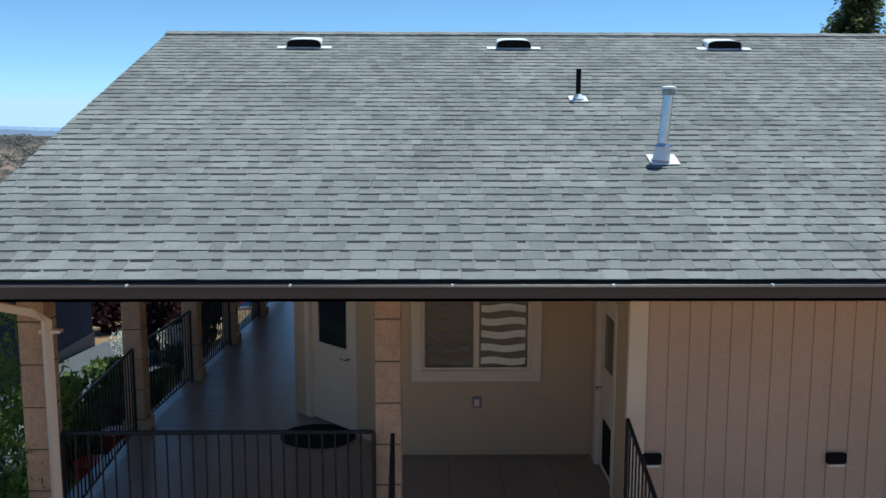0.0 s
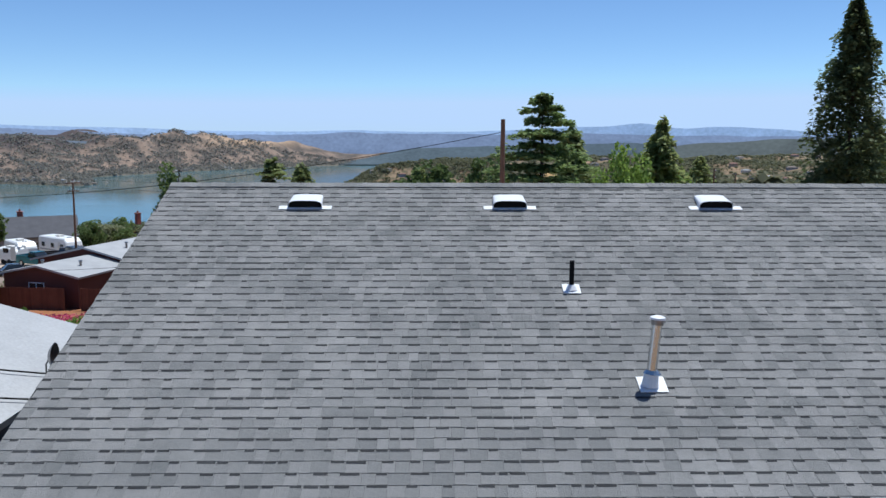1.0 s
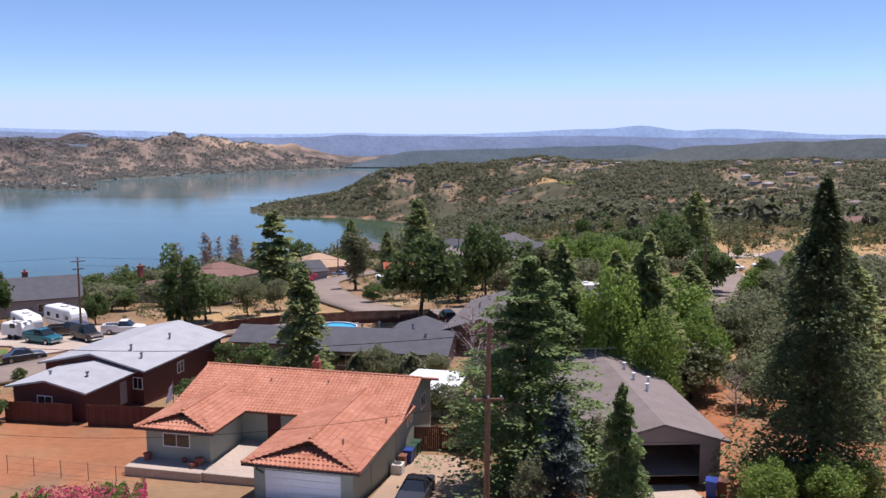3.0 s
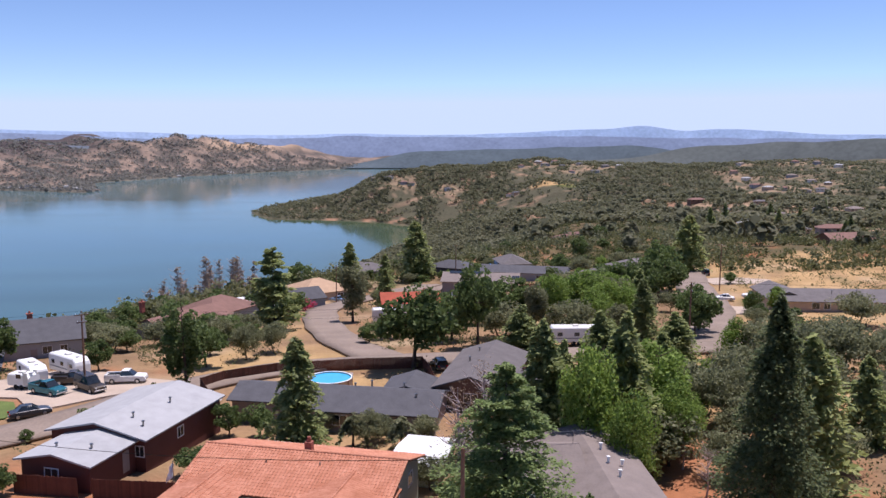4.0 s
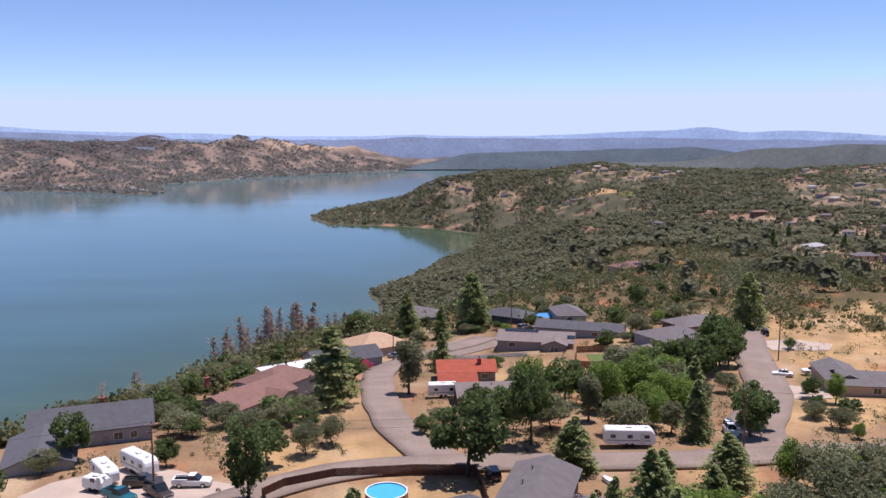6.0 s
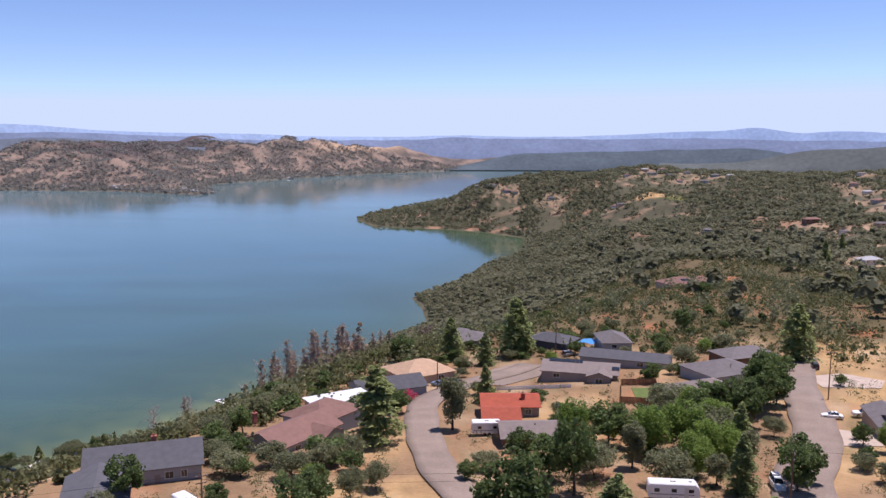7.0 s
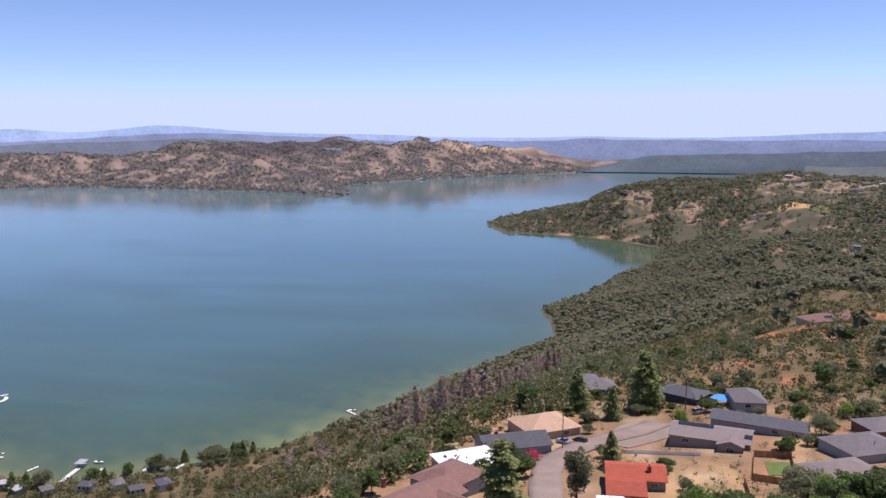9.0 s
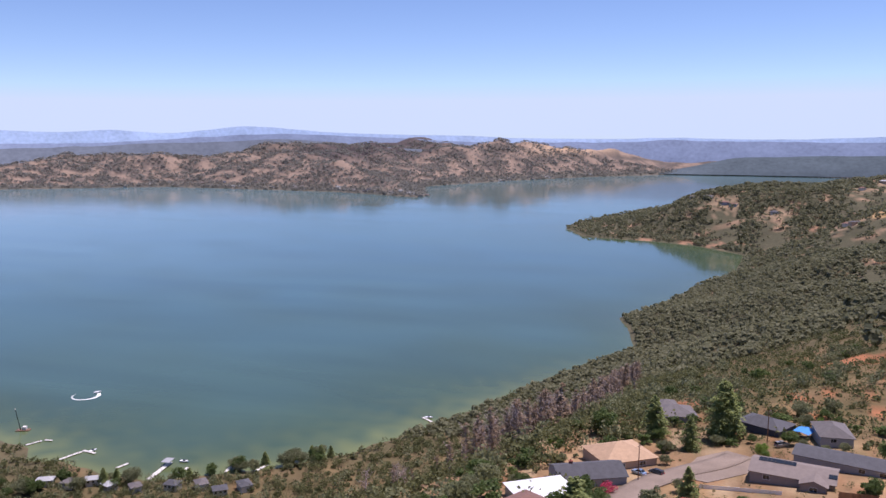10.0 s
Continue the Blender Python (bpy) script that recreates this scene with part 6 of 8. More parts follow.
kind("bigdark", "conifer_tree", "massive dark conifer with a broad rounded top", lambda s: conifer(18, 7.4, 240, 40, M["leaf_conifer"], 0.5, 0.25, 0.03, 0.5, 29 + s), lambda s: trunk_mesh(18, 0.4), 18, 2)
kind("oak", "oak_tree", "round green broadleaf tree with an uneven crown", lambda s: broadleaf(9, 4.2, 34, 95, M["leaf_oak"], 0.36, 0.16, 31 + s), lambda s: trunk_mesh(9, 0.22, 0.1, 7, 2.6, seed=s, top=0.75), 9, 4)
kind("oaktall", "broadleaf_tree", "tall dark green broadleaf tree", lambda s: broadleaf(14, 3.4, 30, 110, M["leaf_oak"], 0.36, 0.06, 41 + s), lambda s: trunk_mesh(14, 0.25, 0.2, 8, 2.2, seed=s), 14, 1)
kind("oaklight", "broadleaf_tree", "leafy mid-green tree with sunlit top", lambda s: broadleaf(10, 3.4, 50, 110, M["leaf_bright"], 0.24, 0.1, 47 + s), lambda s: trunk_mesh(10, 0.2, 0.15, 7, 2.0, seed=s), 10, 2)
kind("bright", "broadleaf_tree", "bright yellow-green leafy tree", lambda s: broadleaf(8, 3.0, 60, 130, M["leaf_bright"], 0.16, 0.05, 53 + s), lambda s: trunk_mesh(8, 0.14, 0.1, 6, 1.6, seed=s), 8, 2)
kind("olive", "oak_tree", "grey-green round oak with open limbs", lambda s: broadleaf(7.5, 4.4, 54, 100, M["leaf_olive"], 0.25, 0.16, 59 + s), lambda s: trunk_mesh(7.5, 0.16, 0.2, 9, 3.0, seed=s, top=0.7), 7.5, 3)
kind("purple", "plum_tree", "purple-leaved plum tree with dense foliage", lambda s: broadleaf(5, 2.4, 26, 110, M["leaf_purple"], 0.2, 0.08, 67 + s), lambda s: trunk_mesh(5, 0.1, 0.1, 6, 1.2), 5)
kind("shrub", "shrub", "rounded green garden shrub", lambda s: broadleaf(1.8, 1.3, 16, 60, M["leaf_oak"], 0.17, 0.0, 71 + s), lambda s: trunk_mesh(1.6, 0.05, 0.05, 5, 0.8, seed=s), 1.8, 3)
kind("dead", "bare_tree", "bare grey-brown dead tree", lambda s: broadleaf(11, 2.4, 24, 14, M["leaf_brown"], 0.12, 0.2, 79 + s), lambda s: trunk_mesh(11, 0.2, 0.15, 34, 2.6, M["deadbark"], 5 + s), 11, 3)
kind("deadred", "scorched_tree", "scorched conifer with red-brown needles", lambda s: conifer(14, 3.2, 46, 20, M["leaf_brown"], 0.42, 0.2, 0.15, 0.5, 83 + s), lambda s: trunk_mesh(14, 0.2, 0.1, 12, 2.4, M["deadbark"], s), 14, 3)
kind("snag", "burnt_pine", "burnt bare pine with thin brown branches", lambda s: conifer(15, 2.1, 70, 10, M["leaf_brown"], 0.27, 0.1, 0.22, 0.35, 91 + s), lambda s: trunk_mesh(15, 0.2, 0.15, 40, 2.4, M["deadbark"], 11 + s, 1.0), 15, 4)
kind("palm", "palm", "small fan palm with arching leaves", lambda s: conifer(3.4, 1.6, 26, 40, M["leaf_olive"], 0.28, 0.7, 0.72, 0.05, 97 + s), lambda s: trunk_mesh(3.2, 0.16), 3.4)
kind("bamboo", "willow_shrub", "airy light green shrub with narrow leaves", lambda s: broadleaf(4.4, 1.1, 30, 230, M["leaf_bright"], 0.03, 0.0, 101 + s, 4.5), lambda s: trunk_mesh(4.0, 0.03, 0.1, 14, 0.9, seed=3), 4.4)
kind("white", "oleander", "oleander shrub with white blossom", lambda s: broadleaf(3.4, 1.2, 24, 110, M["leaf_white"] if s else M["leaf_olive"], 0.085, 0.05, 103 + s), lambda s: trunk_mesh(3, 0.04, 0.05, 6, 0.8), 3.4, 2)
kind("pinkshrub", "oleander", "oleander shrub covered in pink blossom", lambda s: broadleaf(3.0, 2.2, 24, 60, M["leaf_pink"], 0.17, 0.0, 107 + s), lambda s: trunk_mesh(2.4, 0.04, 0.05, 6, 1.2), 3.0)
USED = set()


def plant(key, x, y, h, wide=1.0, turn=None, sink=0.1):
    kinds, h0 = KINDS[key]
    rng = random.Random(round(x * 91 + y * 37))
    i = rng.randrange(len(kinds))
    s = h / h0
    turn = rng.uniform(0, 360) if turn is None else turn
    m = pose(x, y, gz(x, y) - sink, 0, 0, turn) @ Matrix.Diagonal((s * wide, s * wide, s, 1))
    if (key, i) not in USED:
        USED.add((key, i))
        kinds[i].matrix_world = m
        return kinds[i]
    o = kinds[i].copy()
    scene.collection.objects.link(o)
    o.matrix_basis = m
    for c in kinds[i].children:
        d = c.copy()
        scene.collection.objects.link(d)
        d.parent = o
    return o


TREES = """cedar 6.6 54 15.3 1.25; redwood 23.2 50.5 19 1; spruce 8 50 6.8 1.15; young 11 47 7.7 1; dead 4 69 11.5 1; oak 4 64 4.6 1.1; bright 20.5 49 3.4 1.3; bright 25 48 3.2 1.5
dead 25 68 5 1; dead 25 75 4.4 1; white 6 48 3.6 1; white 11 53.5 5 0.8; white 6.4 50 3 1; olive 1.5 72 3.6 1; olive -10 90 2.8 1; oak -25 87 2.6 1.4; olive -4 86 3.2 1; olive 1 86 3 1
oaklight 25 85 11 1.1; bright 24 76 8.8 1; oak -42 88 1.8 1; oak -36.5 71 3.1 1.2; oak -20.5 76.5 3.4 1.5; oak -20.5 89 4.3 0.9; oak -17 88 4.2 1; shrub -39 98 1.5 1.8; palm -6.5 84 3.6 1; palm -1.5 83 3.6 1
conifer 33 67 13.6 1; conifer -12 83 11.9 0.9; cedar2 -29.5 164 16.6 1; oaktall -30.5 107.5 13.9 1; oak -1 117.8 13.2 1.02; oak 9 133 14.5 0.7; conifer 14.5 119 8.4 1.4; dead 7 82 10.7 1
conifer 21.5 97 11 1.1; conifer 35 113 7.8 1.5; oaklight 26 98 6.8 1.6; oaklight 31 160 11 1.2; oak 26 168 8 1.4; bigdark 77 246 16.5 1; oak 47.5 142 9.2 1; oaklight 69 162 6.6 0.9; oak 62 152.5 4.2 1
purple 15 102 4.4 1.1; oaklight 15.5 72 13.8 0.62; conifer 11.8 75 14.5 0.8; conifer 19.4 75 14.8 0.8; bright 18.5 68 10.5 0.7; bright 18.6 45.6 3.8 1.2; bright 22.3 46.2 3.7 1.4; oak -64 125 8.9 0.9; oak -47.5 122 5.2 1; olive -27 128 6.3 0.8; olive -24 134 5.6 0.9; oak -32 123 7.6 1.05; olive 46 102 8.7 1; olive 54 104 9 1; olive 33 87 7.5 0.95; olive 40 84 7.9 0.9
conifer 44 79 9 1; olive 34 78 6.8 0.95; bright 26.5 80 6.5 1; oaklight 20 83 11.4 1; oak 16 88 2.8 1.6; olive -5 84 4.5 0.7; conifer -9.7 204.6 9.5 0.9; oak 53 190 10.6 1.1; column 47 186 10 1.1; oak 40 178 11 1.1
column -15.2 176.5 13.5 1; conifer 36 135 10 0.9; oak 45 136 9 0.95; oak 79 216 3.4 1.2; olive 47 110 8 1; olive 56 112 7.6 1.1; olive 46 97 6.8 1.3; conifer -12.5 252 10 1; bigdark -3.6 264 18.5 1; conifer -24 262 13.5 1
oaklight 10.3 163 10.5 1.1; oak 55 196 14 0.8; oak 46 177 12 0.95; oak 54 298 9 0.9; oak -40 262 9 1.1; bright 36 150 9 1.2; column 20 148 9.5 1.0; oaklight 24 156 11 1.1; oak 17 162 10 1.1; oaklight 38 166 10 1.1; conifer 41 158 10 0.9
olive 60 100 7 1.2; olive 64 108 7 1.2; olive 52 90 5 1.1; olive 41 92 5 1.1; olive 70 98 7.5 1.2; olive 38 98 7 1.1; olive 30 92 6.8 1.1; olive 28 72 5 1; olive 38 72 5 1; olive 48 84 5.2 1; conifer 30 101 7.6 1.1; conifer 24 103 9 1
conifer 17 96 8 0.9; oaklight 18 78 9 1; oak 12 76 6 1.1; olive 6 78 5 1; oak -14 86.5 3 1.4; shrub -9 98 1.6 2; oak 33 218 6 1; olive 44 238 7 1; oak 65 232 6 1; oak 40 250 7 1; olive 60 262 6 1.2; olive 20 296 6 1.3; oak 15 262 5 1.2; olive -2 268 5 1.2
oak -34 200 7 1; oak -30 193 6.5 1.1; oak -38 184 7 1.1; olive -52 140 5 1.4; olive -46 146 5 1.3; olive -40 139 5.5 1.2; olive -57 148 5 1.3; oak -62 158 6 1.2; olive -36 146 5 1.2; olive -33 152 5.4 1.2; oak -60 170 7 1; olive -62 184 6 1.2; oak -34 133 5 1.1; olive -66 120 4 1.3
pinkshrub -29.5 207 3.4 1; pinkshrub 10 181 2.4 1; olive -6 146 4 1.4; oak -9 140 4 1.2; shrub 6 150 2 1.5; oak 0 152 7 1; olive 25 138 7 1.1; bright 30 144 8.5 1.2; oaklight 33 150 10 0.9; olive 13 142 7 1.2; oak 5 141 9 1.1; oak 60 205 8 1; oak 58 196 9 1; conifer 54 202 11 0.7"""
for item in TREES.replace("\n", ";").split(";"):
    k, x, y, h, w_ = item.split()
    plant(k, float(x), float(y), float(h), float(w_))

# shrubs close to the front house, and the flowering hedge
plant("bamboo", -4.35, 11.4, 3.3, 1.0)
plant("purple", -8.6, 27.5, 3.2, 1.15, sink=0.6)
plant("purple", -6.2, 22.0, 3.0, 0.7, sink=0.2)
plant("shrub", -5.2, 15.5, 0.7, 1.2)
plant("shrub", -5.6, 18.4, 0.9, 1.2)
plant("shrub", -5.0, 13.2, 0.6, 1.2)
plant("white", -5.3, 20.4, 1.3, 1.0)
for k in range(9):
    plant(("shrub", "white")[k % 2], -5.2 - 0.25 * (k % 3), 13.2 + 1.15 * k, 0.9 + 0.35 * (k % 3), 0.8)
for k in range(3):
    plant("purple", -5.5 - 0.3 * k, 21.6 + 2.0 * k, 2.9 + 0.2 * k, 0.75)


def hedge(x, y, w, d, h, n, material, label, name="hedge", size=0.1, parts=None, deg=0.0, seed=1):
    t = thing(name, pose(x, y, gz(x, y) - 0.1, 0, 0, deg), label, "hedge")
    rng = np.random.RandomState(seed)
    p = rng.uniform(-1, 1, (n, 3))
    q = np.sign(p) * np.abs(p) ** 0.4
    q[:, 2] = np.abs(q[:, 2])
    bul = 1 + 0.13 * np.sin(p[:, 0] * w * 1.4) + 0.1 * np.sin(p[:, 0] * w * 3.1 + 1)
    pts = q * np.array([w / 2, d / 2, h]) * np.stack([np.ones(n), bul, 0.88 + (bul - 1)], 1)
    new("leaves", leaf_cards("leaves", pts, size, material, None, 0.2, rng, 1.5)).parent = t
    Mesh().box(-w / 2 * 0.88, -d / 2 * 0.78, 0, w / 2 * 0.88, d / 2 * 0.78, h * 0.6, bev=0.2).link("core", M["leaf_oak"], t)
    if parts:
        k = int(n * parts)
        c = rng.uniform(-1, 1, (9, 3)) * np.array([w / 2, d / 2, 0.3 * h]) + np.array([w * 0.1, -d * 0.1, 0.55 * h])
        b = c[rng.randint(0, 9, k)] + rng.normal(size=(k, 3)) * np.array([0.55, 0.5, 0.5])
        b[:, 2] = np.clip(b[:, 2], 0.2, h * 1.08)
        s = np.maximum(np.abs(b[:, 0]) / (w / 2), np.maximum(np.abs(b[:, 1]) / (d / 2), b[:, 2] / h))
        b = b / np.maximum(s, 0.25)[:, None] * 1.05
        new("blossom", leaf_cards("blossom", b, size * 1.15, M["leaf_pink"], None, 0.2, rng, 1.1)).parent = t
    return t


hedge(-16.0, 41.5, 10.5, 2.8, 2.3, 70000, M["leaf_bright"], "long clipped oleander hedge with pink blossom", parts=0.004, deg=-4)
hedge(-18.5, 46.5, 6.0, 2.4, 2.0, 26000, M["leaf_bright"], "oleander hedge thick with pink blossom", parts=0.11, deg=12, seed=4)
hedge(-11.0, 41.4, 1.8, 2.2, 2.0, 14000, M["leaf_bright"], "oleander bush thick with pink blossom", parts=0.4, seed=6, name="oleander")
hedge(7.5, 41.0, 8.5, 1.4, 1.0, 18000, M["leaf_olive"], "low clipped hedge beside the driveway", seed=5, deg=-6)
hedge(-25.0, 33.0, 7, 2.2, 1.9, 9000, M["leaf_oak"], "green garden hedge on a slope", seed=8)


# ---- scrub and woods: what nobody could count ----
BLOCK = np.array([(-29.5, 78, 11), (-25, 88, 9), (-8, 94, 14), (9, 104, 12), (84, 172, 17), (-31, 236, 12), (-36, 216, 11), (-44, 196, 10), (-46, 168, 16), (-68, 140, 13), (-72, 122, 9), (-3, 189, 11), (1, 167, 8),
                  (15, 229, 12), (29, 241, 13), (27, 266, 8), (9, 277, 9), (-20, 288, 9), (51, 223, 11), (43, 201, 10), (62, 245, 10), (84, 478, 20), (130, 300, 13), (-8, 60, 17), (14, 60, 16), (-3, 236, 12), (2, 46, 10),
                  (-50, 107, 14), (-12, 107, 9), (90, 225, 9), (30, 208, 8), (55, 440, 20), (-25, 60, 12)], float)
STREETS = [((-75, 62), (-45, 90)), ((-45, 90), (-21, 119)), ((-21, 119), (53, 128)), ((53, 128), (120, 134)), ((-13, 124), (-20, 169)), ((-20, 169), (-25, 212)), ((-25, 212), (0, 247)), ((44, 127), (61, 177)), ((61, 177), (80, 250))]


def clear_of(x, y):
    ok = np.ones(len(x), bool)
    for bx, by, r in BLOCK:
        ok &= np.hypot(x - bx, y - by) > r
    for (ax, ay), (bx, by) in STREETS:
        ex, ey = bx - ax, by - ay
        u = np.clip(((x - ax) * ex + (y - ay) * ey) / (ex * ex + ey * ey), 0, 1)
        ok &= np.hypot(x - ax - u * ex, y - ay - u * ey) > 6.5
    return ok


def sow(n, x0, x1, y0, y1, r0, r1, seed, dens=None):
    rng = np.random.RandomState(seed)
    x, y = rng.uniform(x0, x1, n), rng.uniform(y0, y1, n)
    r = np.hypot(x, y)
    ok = (r > r0) & (r < r1) & (inland(x, y, SHORE) > 5) & clear_of(x, y) & (np.degrees(np.arctan2(x, y)) > -62) & (np.degrees(np.arctan2(x, y)) < 40)
    if dens is not None:
        ok &= rng.uniform(0, 1, n) < dens(x, y)
    return x[ok], y[ok], rng


def bushes(name, x, y, hh, rr, cards, size, material, label, rng, category, flat=0.3, lift=0.5):
    n = len(x)
    z = ground_z(x, y)
    k = np.repeat(np.arange(n), cards)
    q = rng.normal(size=(len(k), 3))
    q /= np.linalg.norm(q, axis=1)[:, None]
    q *= (rng.uniform(0.3, 1, len(k)) ** 0.5)[:, None]
    lump = rng.uniform(0.65, 1.15, (n * cards, 1))
    p = np.stack([x[k], y[k], z[k] + hh[k] * lift], 1) + q * lump * np.stack([rr[k], rr[k], hh[k] * 0.5], 1)
    me = leaf_cards(name, p, size[k] if np.ndim(size) else size, material, None, flat, rng, 1.25)
    tagged(new(name, me), label, category, kind="stuff")


lake_side = lambda x, y: np.clip((430 - inland(x, y, SHORE)) / 60, 0.0, 1)
x, y, rng = sow(13000, -580, -25, 120, 720, 60, 720, 201, lambda x, y: lake_side(x, y) * 0.9)
h_ = rng.uniform(2.0, 6.0, len(x))
bushes("hillside_scrub", x, y, h_, h_ * 0.62, 60, rng.uniform(0.55, 0.95, len(x)), M["leaf_scrub"], "dense olive-green scrub on the slope down to the lake", rng, "scrub")
x, y, rng = sow(1900, -580, -25, 120, 720, 60, 720, 202, lambda x, y: lake_side(x, y) * 0.7)
h_ = rng.uniform(3.5, 8.0, len(x))
bushes("hillside_oaks", x, y, h_, h_ * 0.5, 80, rng.uniform(0.55, 1.0, len(x)), M["leaf_olive"], "green oaks among scrub on the slope", rng, "trees")
x, y, rng = sow(17000, -80, 330, 240, 640, 262, 640, 203, lambda x, y: np.clip(0.75 + 0.4 * waves(x, y, 70, 61), 0.1, 1) * (inland(x, y, SHORE) > 200))
h_ = rng.uniform(0.9, 2.9, len(x)) * np.where(rng.uniform(0, 1, len(x)) < 0.08, 2.2, 1)
bushes("chaparral", x, y, h_, h_ * 0.85, 18, rng.uniform(0.45, 0.9, len(x)), M["leaf_scrub"], "low chaparral bushes on red soil", rng, "scrub")
x, y, rng = sow(900, -40, 330, 250, 640, 290, 640, 204, lambda x, y: np.clip(0.3 + 0.6 * waves(x, y, 90, 62), 0.02, 1))
h_ = rng.uniform(3, 8.5, len(x))
bushes("plateau_oaks", x, y, h_, h_ * 0.52, 90, rng.uniform(0.5, 0.95, len(x)), M["leaf_olive"], "scattered oaks on the plateau", rng, "trees")
x, y, rng = sow(9500, -75, 150, 30, 300, 56, 300, 205, lambda x, y: np.clip(0.5 + 0.5 * waves(x, y, 40, 63), 0.08, 1))
h_ = rng.uniform(0.4, 2.1, len(x)) ** 1.3
bushes("yard_scrub", x, y, h_, h_ * 0.8, 30, 0.22, M["leaf_scrub"], "small shrubs and weeds between the houses", rng, "scrub")
def crowns(name, x, y, hh, rr, n, material, label, rng, category):
    """Far trees: each crown a loose shell of leaf clumps, broken outline, open below."""
    k = np.repeat(np.arange(len(x)), n)
    q = rng.normal(size=(len(k), 3))
    q[:, 2] = np.abs(q[:, 2]) * 1.1 - 0.35
    q /= np.linalg.norm(q, axis=1)[:, None]
    z = ground_z(x, y)
    p = np.stack([x[k], y[k], z[k] + hh[k] * 0.55], 1) + q * rng.uniform(0.6, 1.12, (len(k), 1)) * np.stack([rr[k], rr[k], hh[k] * 0.48], 1)
    nrm = q + rng.normal(size=q.shape) * 0.3 + np.array([0, 0, 0.55])
    a = np.cross(nrm, rng.normal(size=q.shape))
    a /= np.linalg.norm(a, axis=1)[:, None] + 1e-9
    b = np.cross(nrm, a)
    b /= np.linalg.norm(b, axis=1)[:, None] + 1e-9
    sz = (rr[k] * rng.uniform(0.28, 0.62, len(k)))[:, None]
    up = nrm / (np.linalg.norm(nrm, axis=1)[:, None] + 1e-9) * sz * 0.3
    v = np.stack([p - a * sz, p - b * sz * 0.8 + up, p + a * sz * 1.1, p + b * sz * 0.9 - up], 1).reshape(-1, 3)
    tagged(new(name, raw_mesh(name, v, np.arange(4 * len(k)).reshape(-1, 4), material)), label, category, kind="stuff")


def off_clearings(x, y):
    d = np.ones(len(x))
    for cx, cy, rad in CLEARINGS + [(228, 1650, 44), (262, 1602, 24), (55, 440, 26), (105, 500, 16)]:
        for near in (1.0, 0.975, 0.95, 0.925, 0.9):
            d = np.minimum(d, np.clip((np.hypot(x - cx * near, y - cy * near) / rad - 0.6) * 2.2, 0.3 if near == 1.0 else 0.1, 1))
    return d


x, y, rng = sow(29000, -240, 560, 560, 1260, 600, 1260, 206, lambda x, y: np.clip(0.95 + 0.25 * waves(x, y, 90, 64), 0.2, 1) * off_clearings(x, y))
h_ = rng.uniform(2.6, 6.2, len(x))
crowns("hillside_woods", x, y, h_, h_ * 0.56, 20, M["leaf_far"], "dense grey-green oak woods on the slope above the inlet", rng, "woods")
x, y, rng = sow(60000, -440, 1150, 1240, 2750, 1240, 2900, 216, lambda x, y: np.clip(0.95 + 0.3 * waves(x, y, 150, 64), 0.15, 1) * off_clearings(x, y) * np.clip(1.2 - np.abs(np.degrees(np.arctan2(x, y)) - 6) / 24, 0, 1))
h_ = rng.uniform(3.2, 8.2, len(x))
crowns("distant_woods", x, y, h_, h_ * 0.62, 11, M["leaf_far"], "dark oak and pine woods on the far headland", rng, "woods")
x, y, rng = sow(2600, 60, 1500, 250, 1500, 300, 1500, 207, lambda x, y: np.clip(0.5 + 0.6 * waves(x, y, 140, 65), 0.05, 1) * off_clearings(x, y))
h_ = rng.uniform(5, 12, len(x))
crowns("valley_trees", x, y, h_, h_ * 0.42, 44, M["leaf_far"], "trees round the hillside houses", rng, "woods")
rng = np.random.RandomState(208)
x, y = rng.uniform(-3400, 600, 90000), rng.uniform(1500, 4600, 90000)
e = inland(x, y, FAR_SHORE)
ok = (e > 6) & (e < 1100) & (rng.uniform(0, 1, len(x)) < np.clip(0.75 - 1.0 * waves(x, y, 170, 31) - 0.5 * waves(x, y, 60, 33), 0.12, 1) + 0.5 * (e < 100))
x, y = x[ok][:30000], y[ok][:30000]
h_ = rng.uniform(5, 11, len(x))
crowns("far_shore_woods", x, y, h_, h_ * 0.75, 6, M["leaf_shore"], "tree clumps on the hills across the lake, paled by haze", rng, "woods")

# burnt pines along the edge of the slope
rng = random.Random(77)
for i in range(340):
    u = rng.random()
    t_ = Vector((-74, 250, 0)).lerp(Vector((-84, 640, 0)), u)
    plant("snag" if rng.random() < 0.86 else "deadred", t_.x + rng.gauss(0, 7), t_.y + rng.gauss(0, 10), rng.uniform(11, 19), 1.1)
for i in range(26):
    plant(rng.choice(("dead", "deadred", "snag")), rng.uniform(-130, -75), rng.uniform(210, 330), rng.uniform(7, 12))
for i in range(24):
    plant("conifer", rng.uniform(150, 420), rng.uniform(360, 800), rng.uniform(10, 18), 0.8)
for i in range(14):
    plant("oak", rng.uniform(-50, 90), rng.uniform(300, 560), rng.uniform(4, 8), 1.2)


def grow(n, x0, x1, y0, y1, kinds, h0, h1, seed):
    """Garden trees between the houses, clear of walls and streets."""
    xs, ys, r = sow(n, x0, x1, y0, y1, 60, 400, seed)
    pick = random.Random(seed)
    for a, b in zip(xs, ys):
        plant(pick.choice(kinds), float(a), float(b), pick.uniform(h0, h1), pick.uniform(0.9, 1.4))


grow(70, -62, 70, 132, 260, ("oak", "olive", "olive", "shrub", "bright"), 2.2, 5.5, 301)
grow(120, -62, 75, 150, 300, ("shrub", "olive", "shrub", "bright", "shrub"), 1.3, 3.6, 308)
